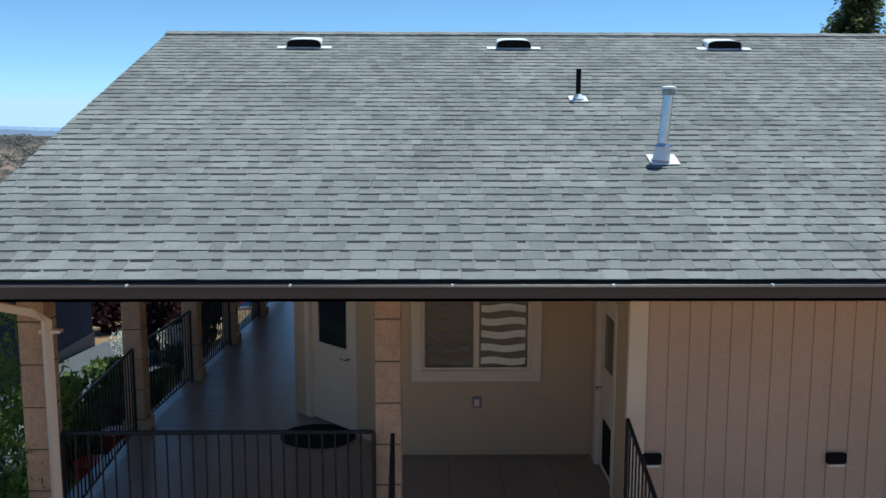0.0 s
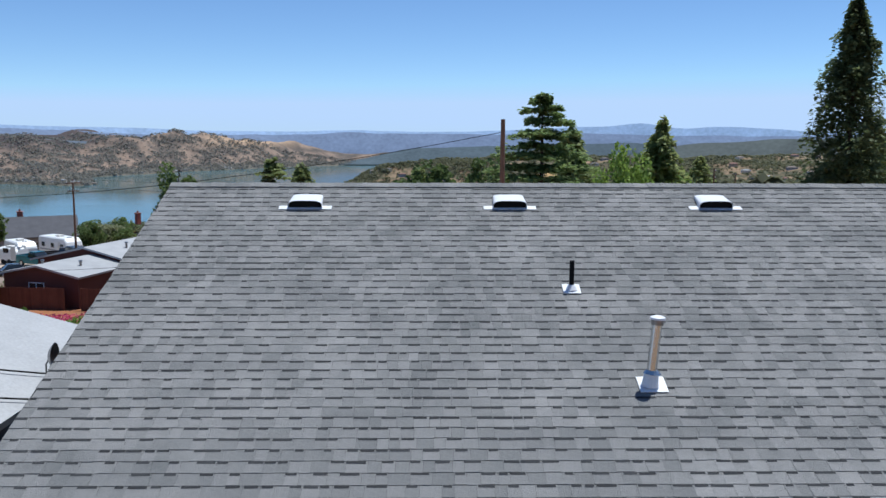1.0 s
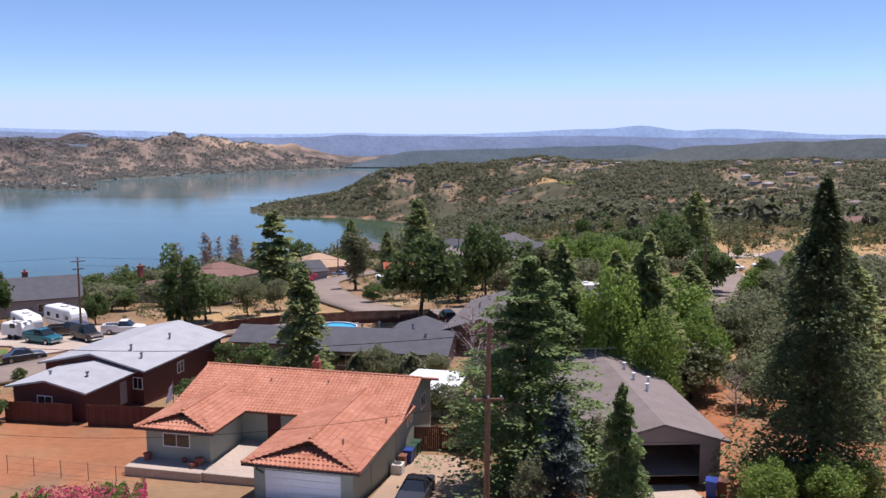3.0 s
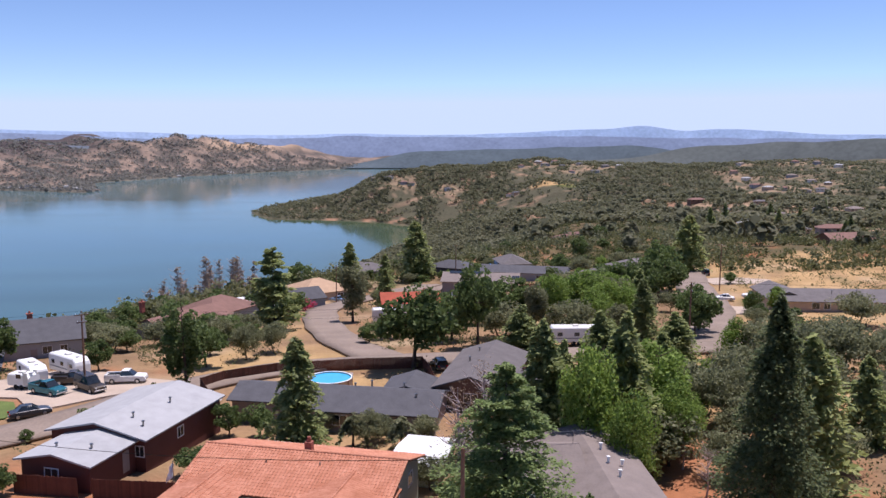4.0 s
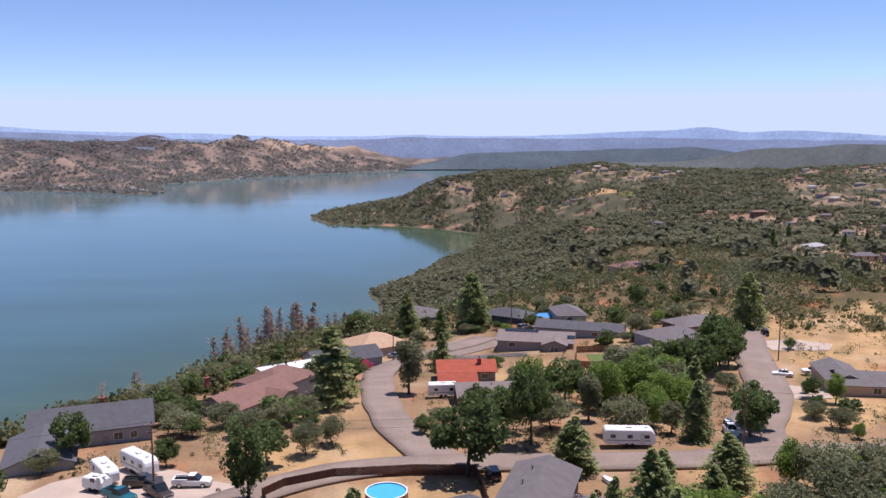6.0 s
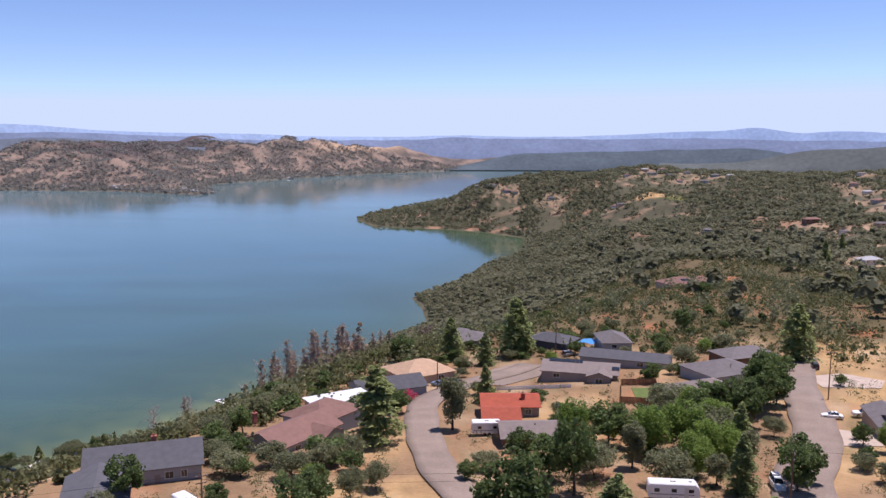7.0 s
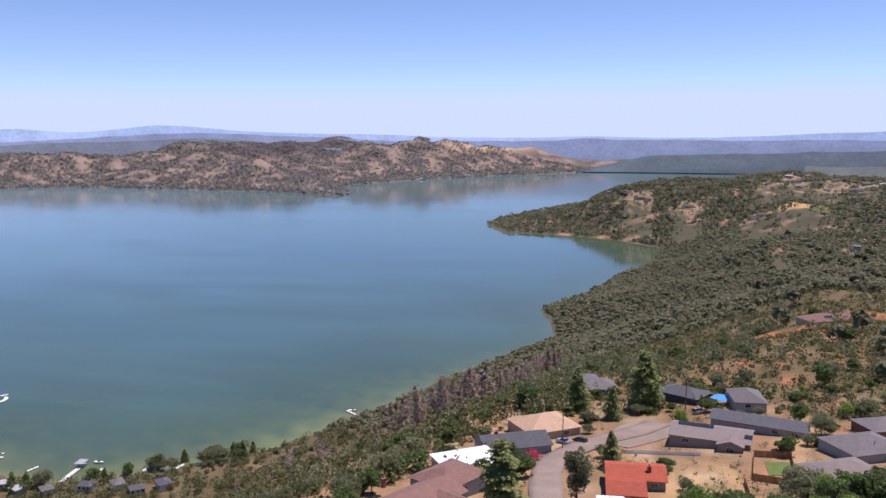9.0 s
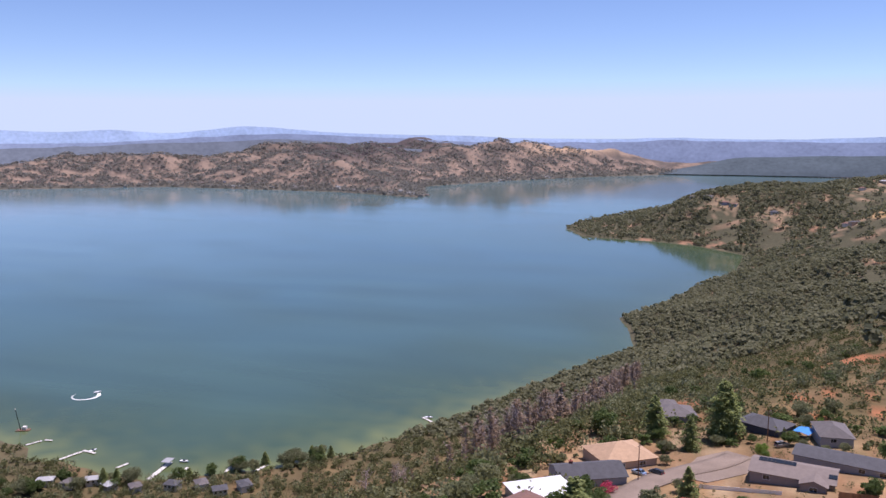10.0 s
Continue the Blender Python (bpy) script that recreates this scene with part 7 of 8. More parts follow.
grow(34, -40, 90, 255, 330, ("olive", "oak", "shrub"), 2.0, 5.0, 302)
grow(36, 60, 160, 60, 150, ("olive", "oak", "olive"), 3.5, 6.5, 303)
grow(26, -25, 40, 76, 102, ("olive", "shrub", "oak"), 1.6, 3.8, 304)
grow(40, -80, -48, 90, 215, ("olive", "oak", "shrub"), 2.5, 6.0, 305)
grow(20, 10, 52, 72, 113, ("oaklight", "olive", "bright", "olive"), 4.0, 7.5, 306)
grow(26, 20, 60, 132, 200, ("oaklight", "oak", "bright", "olive", "column"), 5, 9, 307)

# ---- vehicles ----
def paint(name, col, rough=0.25, metal=0.3):
    return mat(name, col, rough, 0.05, 1, 30, 0.0, metal=metal, spec=0.6)


PAINT = dict(blue=paint("blue_car_paint", (0.015, 0.09, 0.26)), deepblue=paint("deep_blue_car_paint", (0.012, 0.06, 0.17)), silver=paint("grey_silver_car_paint", (0.3, 0.29, 0.29)),
             dark=paint("charcoal_car_paint", (0.06, 0.06, 0.065)), white=paint("white_car_paint", (0.75, 0.75, 0.74), 0.35, 0.0), teal=paint("teal_truck_paint", (0.02, 0.16, 0.2)),
             brown=paint("dark_brown_van_paint", (0.07, 0.055, 0.045)), red=paint("red_car_paint", (0.4, 0.03, 0.02)), paleblue=paint("pale_blue_car_paint", (0.25, 0.35, 0.5)))


def loft(sections):
    """A closed hull through cross-sections, each a ring of the same number of points."""
    m = Mesh()
    k = len(sections[0])
    for s in sections:
        m.v += [tuple(p) for p in s]
    for i in range(len(sections) - 1):
        m.f += [(i * k + j, i * k + (j + 1) % k, (i + 1) * k + (j + 1) % k, (i + 1) * k + j) for j in range(k)]
    m.f += [tuple(range(k - 1, -1, -1)), tuple(range((len(sections) - 1) * k, len(sections) * k))]
    return m


def car(x, y, deg, colour, label, L=4.5, W=1.8, H=1.45, style="sedan", z=None):
    """A road car, nose along +x: body shell, glazed cabin, lamps, plate and four wheels with tyre and rim."""
    c = thing("car", pose(x, y, (gz(x, y) + 0.18) if z is None else z, 0, 0, deg), label, "car", "parked cars")
    p = PAINT[colour]
    w = W / 2
    belt = H * 0.62
    hood = {"sedan": 0.30, "suv": 0.26, "hatch": 0.22, "coupe": 0.34, "convertible": 0.34}[style]
    tail = {"sedan": 0.18, "suv": 0.02, "hatch": 0.03, "coupe": 0.14, "convertible": 0.24}[style]
    secs = []
    for u, top, nar in ((0.0, belt * 0.62, 0.86), (0.025, belt * 0.9, 0.93), (0.15, belt * 0.99, 1.0), (0.5, belt, 1.0), (1 - hood, belt, 1.0), (0.9, belt * 0.88, 0.96), (0.975, belt * 0.74, 0.88), (1.0, belt * 0.52, 0.78)):
        xx = (u - 0.5) * L
        b = w * nar
        secs.append([(xx, -b * 0.94, 0.2), (xx, -b, belt * 0.5), (xx, -b * 0.97, top * 0.93), (xx, -b * 0.86, top), (xx, b * 0.86, top), (xx, b * 0.97, top * 0.93), (xx, b, belt * 0.5), (xx, b * 0.94, 0.2)])
    shell = loft(secs).link("body", p, c)
    bv = shell.modifiers.new("rounding", "BEVEL")
    bv.width, bv.segments, bv.limit_method, bv.angle_limit = 0.09, 2, "ANGLE", radians(22)
    x0, x1 = (tail - 0.5) * L, (0.5 - hood) * L
    rb, rf = x0 + (0.08 if tail < 0.05 else 0.55), x1 - 0.75
    cab = []
    for xx, zz, ww_ in ((x0, belt - 0.02, 0.84), (rb, H - 0.04, 0.66), ((rb + rf) / 2, H, 0.68), (rf, H - 0.05, 0.66), (x1, belt - 0.02, 0.84)):
        cab.append([(xx, -w * 0.88, belt - 0.03), (xx, -w * ww_ * 1.0 if zz > belt else -w * 0.86, max(zz - 0.06, belt - 0.02)), (xx, -w * ww_ * 0.85, zz), (xx, w * ww_ * 0.85, zz), (xx, w * ww_ if zz > belt else w * 0.86, max(zz - 0.06, belt - 0.02)), (xx, w * 0.88, belt - 0.03)])
    loft(cab).link("cabin_glass", M["glassdark"], c)
    roof_m = M["black"] if style == "convertible" else p
    rp = Mesh().slab([(rb - 0.05, -w * 0.6, H + 0.012), (rf + 0.05, -w * 0.6, H - 0.03), (rf + 0.05, w * 0.6, H - 0.03), (rb - 0.05, w * 0.6, H + 0.012)], 0.03)
    rp.link("roof_panel", roof_m, c)
    for s in (-1, 1):
        for xa, za, xb, zb in ((x0, belt, rb, H - 0.03), (x1, belt, rf, H - 0.05), ((rb + rf) / 2, belt, (rb + rf) / 2, H - 0.02)):
            Mesh().tube([(xa, s * w * 0.88, za), (xb, s * w * 0.63, zb)], 0.035, 5).link("pillar", roof_m, c)
        Mesh().box(x1 - 0.35, s * w * 0.95 - 0.06 + s * 0.1, belt, x1 - 0.2, s * w * 0.95 + 0.06 + s * 0.1, belt + 0.14, bev=0.02).link("door_mirror", p, c)
        Mesh().box(L * 0.465, s * w * 0.62 - 0.18, belt * 0.62, L * 0.492, s * w * 0.62 + 0.14, belt * 0.76, bev=0.02).link("headlight", M["lamp_clear"], c)
        Mesh().box(-L * 0.502, s * w * 0.68 - 0.16, belt * 0.68, -L * 0.475, s * w * 0.68 + 0.16, belt * 0.88, bev=0.02).link("tail_light", M["lamp_red"], c)
        for u in (-0.31, 0.31):
            r = 0.33
            ty = Mesh().tube([(u * L, s * (w - 0.2), r), (u * L, s * (w - 0.17), r), (u * L, s * (w + 0.0), r), (u * L, s * (w + 0.015), r)], [r * 0.92, r, r, r * 0.9], 18)
            tyre = ty.link("wheel", M["rubber"], c)
            Mesh().tube([(u * L, s * (w + 0.012), r), (u * L, s * (w + 0.022), r)], [r * 0.66, r * 0.58], 12).link("rim", M["chrome"], tyre)
    Mesh().box(-L * 0.506, -0.22, belt * 0.42, -L * 0.496, 0.22, belt * 0.56).link("plate", M["plate"], c)
    Mesh().box(-L * 0.504, -w * 0.8, 0.26, -L * 0.46, w * 0.8, belt * 0.4, bev=0.03).link("bumper", p, c)
    return c


car(-8.8, 43.7, 77, "blue", "blue coupe parked on pale concrete", 4.5, 1.8, 1.36, "coupe")
car(-5.2, 43.3, 80, "deepblue", "blue hatchback parked on pale concrete", 4.4, 1.75, 1.5, "hatch")
car(-1.9, 42.9, 81, "silver", "grey crossover parked on the gravel drive", 4.6, 1.85, 1.65, "suv")
car(-0.5, 51.2, 258, "dark", "charcoal convertible with a dark soft top on the gravel drive", 4.5, 1.8, 1.3, "convertible")
car(-46.4, 98.2, 35, "dark", "dark grey sedan parked by the lawn", 4.7, 1.8, 1.45, "sedan")
car(67, 186, 170, "white", "white sedan parked beside the dry lot", 4.5, 1.8, 1.45, "sedan")
car(79, 236, 80, "dark", "dark vehicle parked at the street's far end", 4.6, 1.85, 1.7, "suv")
car(-24, 225.5, 150, "paleblue", "pale blue car on a drive", 4.4, 1.8, 1.45, "sedan")
car(-19.5, 226.5, 150, "dark", "dark car with a pale windscreen on a drive", 4.4, 1.8, 1.5, "hatch")
car(13, 259.5, 40, "silver", "silver crossover at the turning place", 4.5, 1.85, 1.7, "suv")
car(42.5, 138.5, 268, "white", "white truck with its nose to the street", 4.9, 1.9, 1.8, "suv")
car(-27, 103, 160, "white", "white car behind the garden fence", 4.4, 1.8, 1.45, "sedan")
car(22.4, 52.3, 230, "dark", "dark car in the shade of a tall conifer", 4.5, 1.8, 1.5, "sedan")
car(2.8, 117.5, 100, "dark", "dark car beside the brown house", 4.4, 1.8, 1.5, "suv")
car(100, 186, 0, "white", "white car beside the ranch house", 4.5, 1.8, 1.5, "suv")


def pickup(x, y, deg, colour, label, van=False):
    c = thing("van" if van else "pickup_truck", pose(x, y, gz(x, y) + 0.25, 0, 0, deg), label, "van" if van else "truck")
    p = PAINT[colour]
    L, W = 5.4, 0.95
    secs = [[(xx, -W * n, 0.35), (xx, -W * n, t), (xx, -W * n * 0.92, t + 0.05), (xx, W * n * 0.92, t + 0.05), (xx, W * n, t), (xx, W * n, 0.35)] for xx, t, n in
            ((-L / 2, 1.0, 0.97), (-L / 2 + 0.1, 1.05, 1), (0.2, 1.05, 1), (1.6, 1.05, 1), (2.5, 0.98, 0.95), (L / 2, 0.8, 0.88))]
    loft(secs).link("body", p, c)
    x0, x1 = (-2.6, 1.3) if van else (-0.5, 1.3)
    H = 2.05 if van else 1.75
    cab = [[(xx, -W * 0.93, 1.05), (xx, -W * n, zz - 0.08), (xx, -W * n * 0.85, zz), (xx, W * n * 0.85, zz), (xx, W * n, zz - 0.08), (xx, W * 0.93, 1.05)] for xx, zz, n in
           ((x0, 1.14, 0.93), (x0 + 0.12, H, 0.8), (x1 - 0.75, H, 0.8), (x1, 1.14, 0.93))]
    loft(cab).link("cabin_glass", M["glassdark"], c)
    Mesh().box(x0 + 0.1, -W * 0.74, H - 0.01, x1 - 0.7, W * 0.74, H + 0.05, bev=0.02).link("roof_panel", p, c)
    if not van:
        b = Mesh().box(-2.5, -0.72, 1.08, -0.6, 0.72, 1.105)
        b.link("bed", M["black"], c)
        for s in (-1, 1):
            Mesh().box(-2.65, s * 0.86 - 0.08, 1.08, -0.55, s * 0.86 + 0.08, 1.3, bev=0.02).link("bed_side", p, c)
        Mesh().box(-2.7, -0.78, 1.08, -2.6, 0.78, 1.3, bev=0.02).link("tailgate", p, c)
    for s in (-1, 1):
        for u in (-1.65, 1.7):
            t = Mesh().tube([(u, s * 0.75, 0.37), (u, s * 0.97, 0.37)], 0.37, 16).link("wheel", M["rubber"], c)
            Mesh().tube([(u, s * 0.97, 0.37), (u, s * 0.985, 0.37)], 0.22, 10).link("rim", M["chrome"], t)
        Mesh().box(2.58, s * 0.62 - 0.15, 0.72, 2.7, s * 0.62 + 0.15, 0.88, bev=0.02).link("headlight", M["lamp_clear"], c)
        Mesh().box(-2.74, s * 0.8 - 0.07, 0.75, -2.68, s * 0.8 + 0.07, 1.02).link("tail_light", M["lamp_red"], c)
    Mesh().box(2.6, -0.85, 0.4, 2.78, 0.85, 0.58, bev=0.03).link("bumper", M["chrome"], c)
    return c


pickup(-48.8, 108.3, -28, "teal", "teal pickup truck on the concrete drive")
pickup(-43.8, 109.6, -40, "brown", "dark brown van on the concrete drive", True)
pickup(-40.4, 113.5, 4, "white", "white pickup truck on the concrete drive")
pickup(-47.6, 113.4, 10, "brown", "brown pickup truck behind a pole")
pickup(74.5, 187.5, 175, "white", "white pickup truck beside the ranch house")


def camper(x, y, deg, L, label, H=2.9, W=2.4, tow=True, stripe=True):
    c = thing("camper_trailer", pose(x, y, gz(x, y) + 0.25, 0, 0, deg), label, "trailer")
    w = W / 2
    secs = [[(xx, -w, lo), (xx, -w, hi - 0.15), (xx, -w + 0.15, hi), (xx, w - 0.15, hi), (xx, w, hi - 0.15), (xx, w, lo)] for xx, lo, hi in
            ((-L / 2, 0.7, H - 0.25), (-L / 2 + 0.2, 0.5, H), (L / 2 - 0.7, 0.5, H), (L / 2 - 0.15, 0.6, H - 0.5), (L / 2, 0.8, 1.9))]
    loft(secs).link("body", PAINT["white"], c)
    for s in (-1, 1):
        n = max(1, int(L / 2.2))
        for k in range(n):
            xx = -L / 2 + (k + 0.5) * L / n
            Mesh().box(xx - 0.4, s * w - 0.02, 1.5, xx + 0.4, s * w + 0.02, 2.1, bev=0.01).link("window", M["glassdark"], c)
        if stripe:
            Mesh().box(-L / 2 + 0.3, s * w - 0.008, 1.05, L / 2 - 0.8, s * w + 0.012, 1.25).link("stripe", M["wall_grey"], c)
        Mesh().box(L * 0.2, s * w - 0.01, 0.6, L * 0.2 + 0.7, s * w + 0.015, 2.3).link("door", M["wall_white"], c)
        for u in (-0.5, 0.4):
            Mesh().tube([(u, s * (w - 0.25), 0.34), (u, s * (w + 0.01), 0.34)], 0.34, 14).link("wheel", M["rubber"], c)
    Mesh().box(-0.5, -0.4, H, 0.4, 0.4, H + 0.22, bev=0.05).link("air_conditioner", M["wall_white"], c)
    Mesh().box(L * 0.3, -0.3, H - 0.01, L * 0.3 + 0.5, 0.2, H + 0.1, bev=0.03).link("roof_hatch", M["wall_grey"], c)
    if tow:
        Mesh().tube([(L / 2, 0, 0.6), (L / 2 + 1.1, 0, 0.55)], 0.06, 6).link("tow_bar", M["iron"], c)
        Mesh().tube([(L / 2 + 0.9, 0, 0.0), (L / 2 + 0.9, 0, 0.6)], 0.04, 6).link("jack", M["iron"], c)
    return c


camper(-54.2, 115.6, -48, 6.0, "white camper trailer on the concrete drive", 2.7, 2.3)
camper(-50.6, 119.4, -38, 7.2, "long white fifth-wheel trailer on the concrete drive", 2.9, 2.3)
camper(-53.6, 111.8, -15, 3.6, "small white box trailer on the concrete drive", 2.1, 1.9, stripe=False)
camper(24.5, 131.5, 0, 8.0, "white camper trailer parked under trees by the street")
camper(-7.5, 172.5, 8, 6.5, "white camper trailer beside a red-roofed house")


# ---- fences ----
def fence(pts, h, label, material="wood_fence", step=0.15):
    f = thing("fence", pose(*pts[0], gz(*pts[0])), label, "fence", "garden fences")
    o = Vector((*pts[0], gz(*pts[0])))
    rng = random.Random(int(pts[0][0] * 7 + 300))
    total = 0
    for (ax, ay), (bx, by) in zip(pts[:-1], pts[1:]):
        L = math.hypot(bx - ax, by - ay)
        ang = math.degrees(math.atan2(by - ay, bx - ax))
        n = max(1, int(L / step))
        big = L > 12
        bd = {}
        stuff = Mesh()
        for k in range(n):
            u = (k + 0.5) / n
            x, y = ax + (bx - ax) * u, ay + (by - ay) * u
            m = Matrix.Translation(Vector((x, y, gz(x, y))) - o) @ Matrix.Rotation(radians(ang), 4, "Z")
            hh = h + rng.uniform(-0.03, 0.03)
            if total < 120 and not big:
                Mesh().box(-step * 0.47, -0.012, -0.1, step * 0.47, 0.012, hh, m).link("board", M[material], f)
                total += 1
            else:
                stuff.box(-step * 0.47, -0.012, -0.1, step * 0.47, 0.012, hh, m)
        if stuff.v:
            tagged(stuff.link("boarding", M[material], f), kind="stuff")
        for k in range(int(L / 2.4) + 1):
            u = min(1, k * 2.4 / L)
            x, y = ax + (bx - ax) * u, ay + (by - ay) * u
            m = Matrix.Translation(Vector((x, y, gz(x, y))) - o) @ Matrix.Rotation(radians(ang), 4, "Z")
            Mesh().box(-0.05, 0.013, -0.3, 0.05, 0.11, h + 0.04, m).link("post", M[material], f)
    return f


fence([(-35.5, 72.0), (-29.3, 70.6)], 1.8, "dark red-brown board fence before the maroon house")
fence([(-27.9, 70.4), (-20.2, 69.5)], 1.8, "dark red-brown board fence beside the tiled house")
fence([(-1.2, 64.0), (4.2, 63.2)], 1.8, "red-brown board fence behind the driveway")
fence([(-26.6, 103.6), (-29.0, 109.2), (-26.8, 113.0), (-20.4, 117.0), (-9.2, 118.6), (0.2, 118.2), (1.2, 113), (2.6, 101)], 1.7, "curved red-brown board fence round the pool yard")
fence([(24.9, 217), (33.4, 216), (32, 196), (23, 199), (24.9, 217)], 1.7, "weathered board fence round a small lawn", "wood_pale", 0.2)
fence([(21, 197), (21.5, 178)], 1.7, "weathered board fence between yards", "wood_pale", 0.2)
fence([(-7.8, 217.5), (12, 216.5)], 1.0, "low white fence along the side street", "cloth_white", 0.2)
fence([(4, 178.5), (14, 184)], 1.5, "red-brown board fence behind a house", "wood_fence", 0.2)
wf = thing("wire_fence", pose(-28, 57.2, gz(-28, 57.2)), "thin wire fence on posts across the red soil", "fence")
for k in range(6):
    Mesh().tube([(k * 2.0, -k * 0.5, -0.2), (k * 2.0, -k * 0.5, 1.3)], 0.03, 6).link("post", M["galv"], wf)
for z in (0.3, 0.75, 1.2):
    Mesh().tube([(0, 0, z), (10, -2.5, z)], 0.008, 4).link("wire", M["galv"], wf)

# ---- pool ----
pl = thing("pool", pose(-11.85, 109.3, gz(-11.85, 109.3) - 0.1), "round above-ground pool of bright turquoise water", "pool")
n = 40
ring = [(2.85 * math.cos(6.2832 * k / n), 2.85 * math.sin(6.2832 * k / n)) for k in range(n)]
wl = Mesh()
for k in range(n):
    (ax, ay), (bx, by) = ring[k], ring[(k + 1) % n]
    wl.add([(ax, ay, 0), (bx, by, 0), (bx, by, 1.3), (ax, ay, 1.3), (ax * 0.975, ay * 0.975, 0), (bx * 0.975, by * 0.975, 0), (bx * 0.975, by * 0.975, 1.3), (ax * 0.975, ay * 0.975, 1.3)],
           [(0, 1, 2, 3), (7, 6, 5, 4), (3, 2, 6, 7)])
wl.link("wall", M["wall_tan"], pl)
rim_ = Mesh()
for k in range(n):
    a0, a1 = 6.2832 * k / n, 6.2832 * (k + 1) / n
    q = [(r * math.cos(a), r * math.sin(a), z) for z in (1.3, 1.36) for r in (2.74, 2.95) for a in (a0, a1)]
    rim_.add(q, [(0, 1, 3, 2), (4, 6, 7, 5), (2, 3, 7, 6), (0, 4, 5, 1)])
rim_.link("rim", M["whitemetal"], pl)
Mesh().add([(x * 0.97, y * 0.97, 1.18) for x, y in ring], [tuple(range(n))]).link("water", M["poolwater"], pl)
for k in range(12):
    a = 6.2832 * k / 12
    Mesh().box(-0.06, -0.05, 0, 0.06, 0.05, 1.32, pose(2.9 * math.cos(a), 2.9 * math.sin(a), 0, 0, 0, math.degrees(a) + 90)).link("post", M["wood_pale"], pl)
ld = Mesh()
for s in (-0.25, 0.25):
    ld.tube([(2.8, s, 0), (2.95, s, 1.9), (2.6, s, 1.9)], 0.03, 6)
ld.link("ladder", M["whitemetal"], pl)


# ---- utility poles and wires ----
def power_pole(x, y, h, arm_deg, arms, label, base=None):
    z = gz(x, y) - 0.3
    p = thing("utility_pole", pose(x, y, z), label, "pole", "utility poles")
    Mesh().tube([(0, 0, 0), (0.02, 0, h * 0.5), (0.05, 0, h)], [0.16, 0.14, 0.1], 10).link("pole", M["pole"], p)
    for dz, l in arms:
        m = pose(0.03, 0, h - dz, 0, 0, arm_deg)
        a = Mesh().box(-l / 2, -0.17, -0.06, l / 2, -0.08, 0.06, m, bev=0.01).link("crossarm", M["pole"], p)
        for k in range(3):
            q = m @ Vector((-l / 2 + 0.15 + k * (l - 0.3) / 2, -0.12, 0.06))
            Mesh().tube([q, q + Vector((0, 0, 0.08)), q + Vector((0, 0, 0.16))], [0.035, 0.05, 0.03], 8).link("insulator", M["whitemetal"], a)
    return Vector((x, y, z + h))


pc = power_pole(3.3, 43.2, 11.6, 5, [(3.9, 1.6)], "weathered brown utility pole beside the gravel drive")
plf = power_pole(-44.6, 110, 11.2, 30, [(0.5, 1.8), (1.5, 1.4)], "tall wooden utility pole beside the concrete drive")
p4 = power_pole(71.6, 202.6, 12.0, 0, [(0.4, 1.8)], "wooden utility pole beside the side street")
p5 = power_pole(40.8, 125.6, 10.8, 80, [(0.4, 2.0), (1.4, 1.2)], "wooden utility pole beside the street")
p8 = power_pole(9.0, 262, 11.0, 20, [(0.4, 1.6)], "wooden utility pole by the turning place")
p9 = power_pole(-23.5, 219.5, 10.5, 60, [(0.4, 1.6)], "wooden utility pole on the side street")


def wire(a, b, sag, label, r=0.016):
    a, b = Vector(a), Vector(b)
    w = Mesh().tube([a.lerp(b, k / 20) - Vector((0, 0, sag * 4 * (k / 20) * (1 - k / 20))) for k in range(21)], r, 4)
    tagged(w.link("power_line", M["black"]), label, "cable", "overhead lines")


wire(pc - Vector((0, 0, 0.6)), (-60, 72, 0.2), 2.2, "overhead cable hung from a wooden pole", 0.02)
wire(plf, p5, 1.6, "overhead cable between two wooden poles")
wire(plf - Vector((0, 0, 1)), p5 - Vector((0, 0, 1)), 1.8, "overhead cable between two wooden poles")
wire(plf, (-110, 75, 2), 1.0, "overhead cable leading off a wooden pole")
wire(p5, (130, 128, 0), 1.2, "overhead cable along the street")
wire(pc - Vector((0, 0, 4)), (-30, 52, -3.6), 1.2, "service cable slung low over a garden", 0.012)
wire(pc - Vector((0, 0, 3.5)), (9.8, 43.5, -6.8), 0.0, "slanting guy wire of a wooden pole", 0.012)
wire(pc - Vector((0, 0, 1.5)), (6.5, 55, -1), 0.4, "service cable slung into a tree", 0.012)
wire(p9, p8, 0.8, "overhead cable along the side street")

# ---- bins, flag and other small things ----
def bin_(x, y, deg, colour, label, s=1.0):
    b = thing("wheelie_bin", pose(x, y, gz(x, y) + 0.12, 0, 0, deg), label, "bin", "wheelie bins")
    loft([[(-0.24 * s, -0.26 * s, 0.05), (0.24 * s, -0.26 * s, 0.05), (0.24 * s, 0.26 * s, 0.05), (-0.24 * s, 0.26 * s, 0.05)], [(-0.3 * s, -0.34 * s, 0.95 * s), (0.3 * s, -0.34 * s, 0.95 * s), (0.3 * s, 0.36 * s, 0.95 * s), (-0.3 * s, 0.36 * s, 0.95 * s)]]).link("body", colour, b)
    Mesh().box(-0.33 * s, -0.38 * s, 0.95 * s, 0.33 * s, 0.4 * s, 1.03 * s, bev=0.03).link("lid", colour, b)
    for q in (-0.24, 0.24):
        Mesh().tube([(q * s - 0.03, 0.3 * s, 0.12), (q * s + 0.03, 0.3 * s, 0.12)], 0.12, 10).link("wheel", M["rubber"], b)
    return b


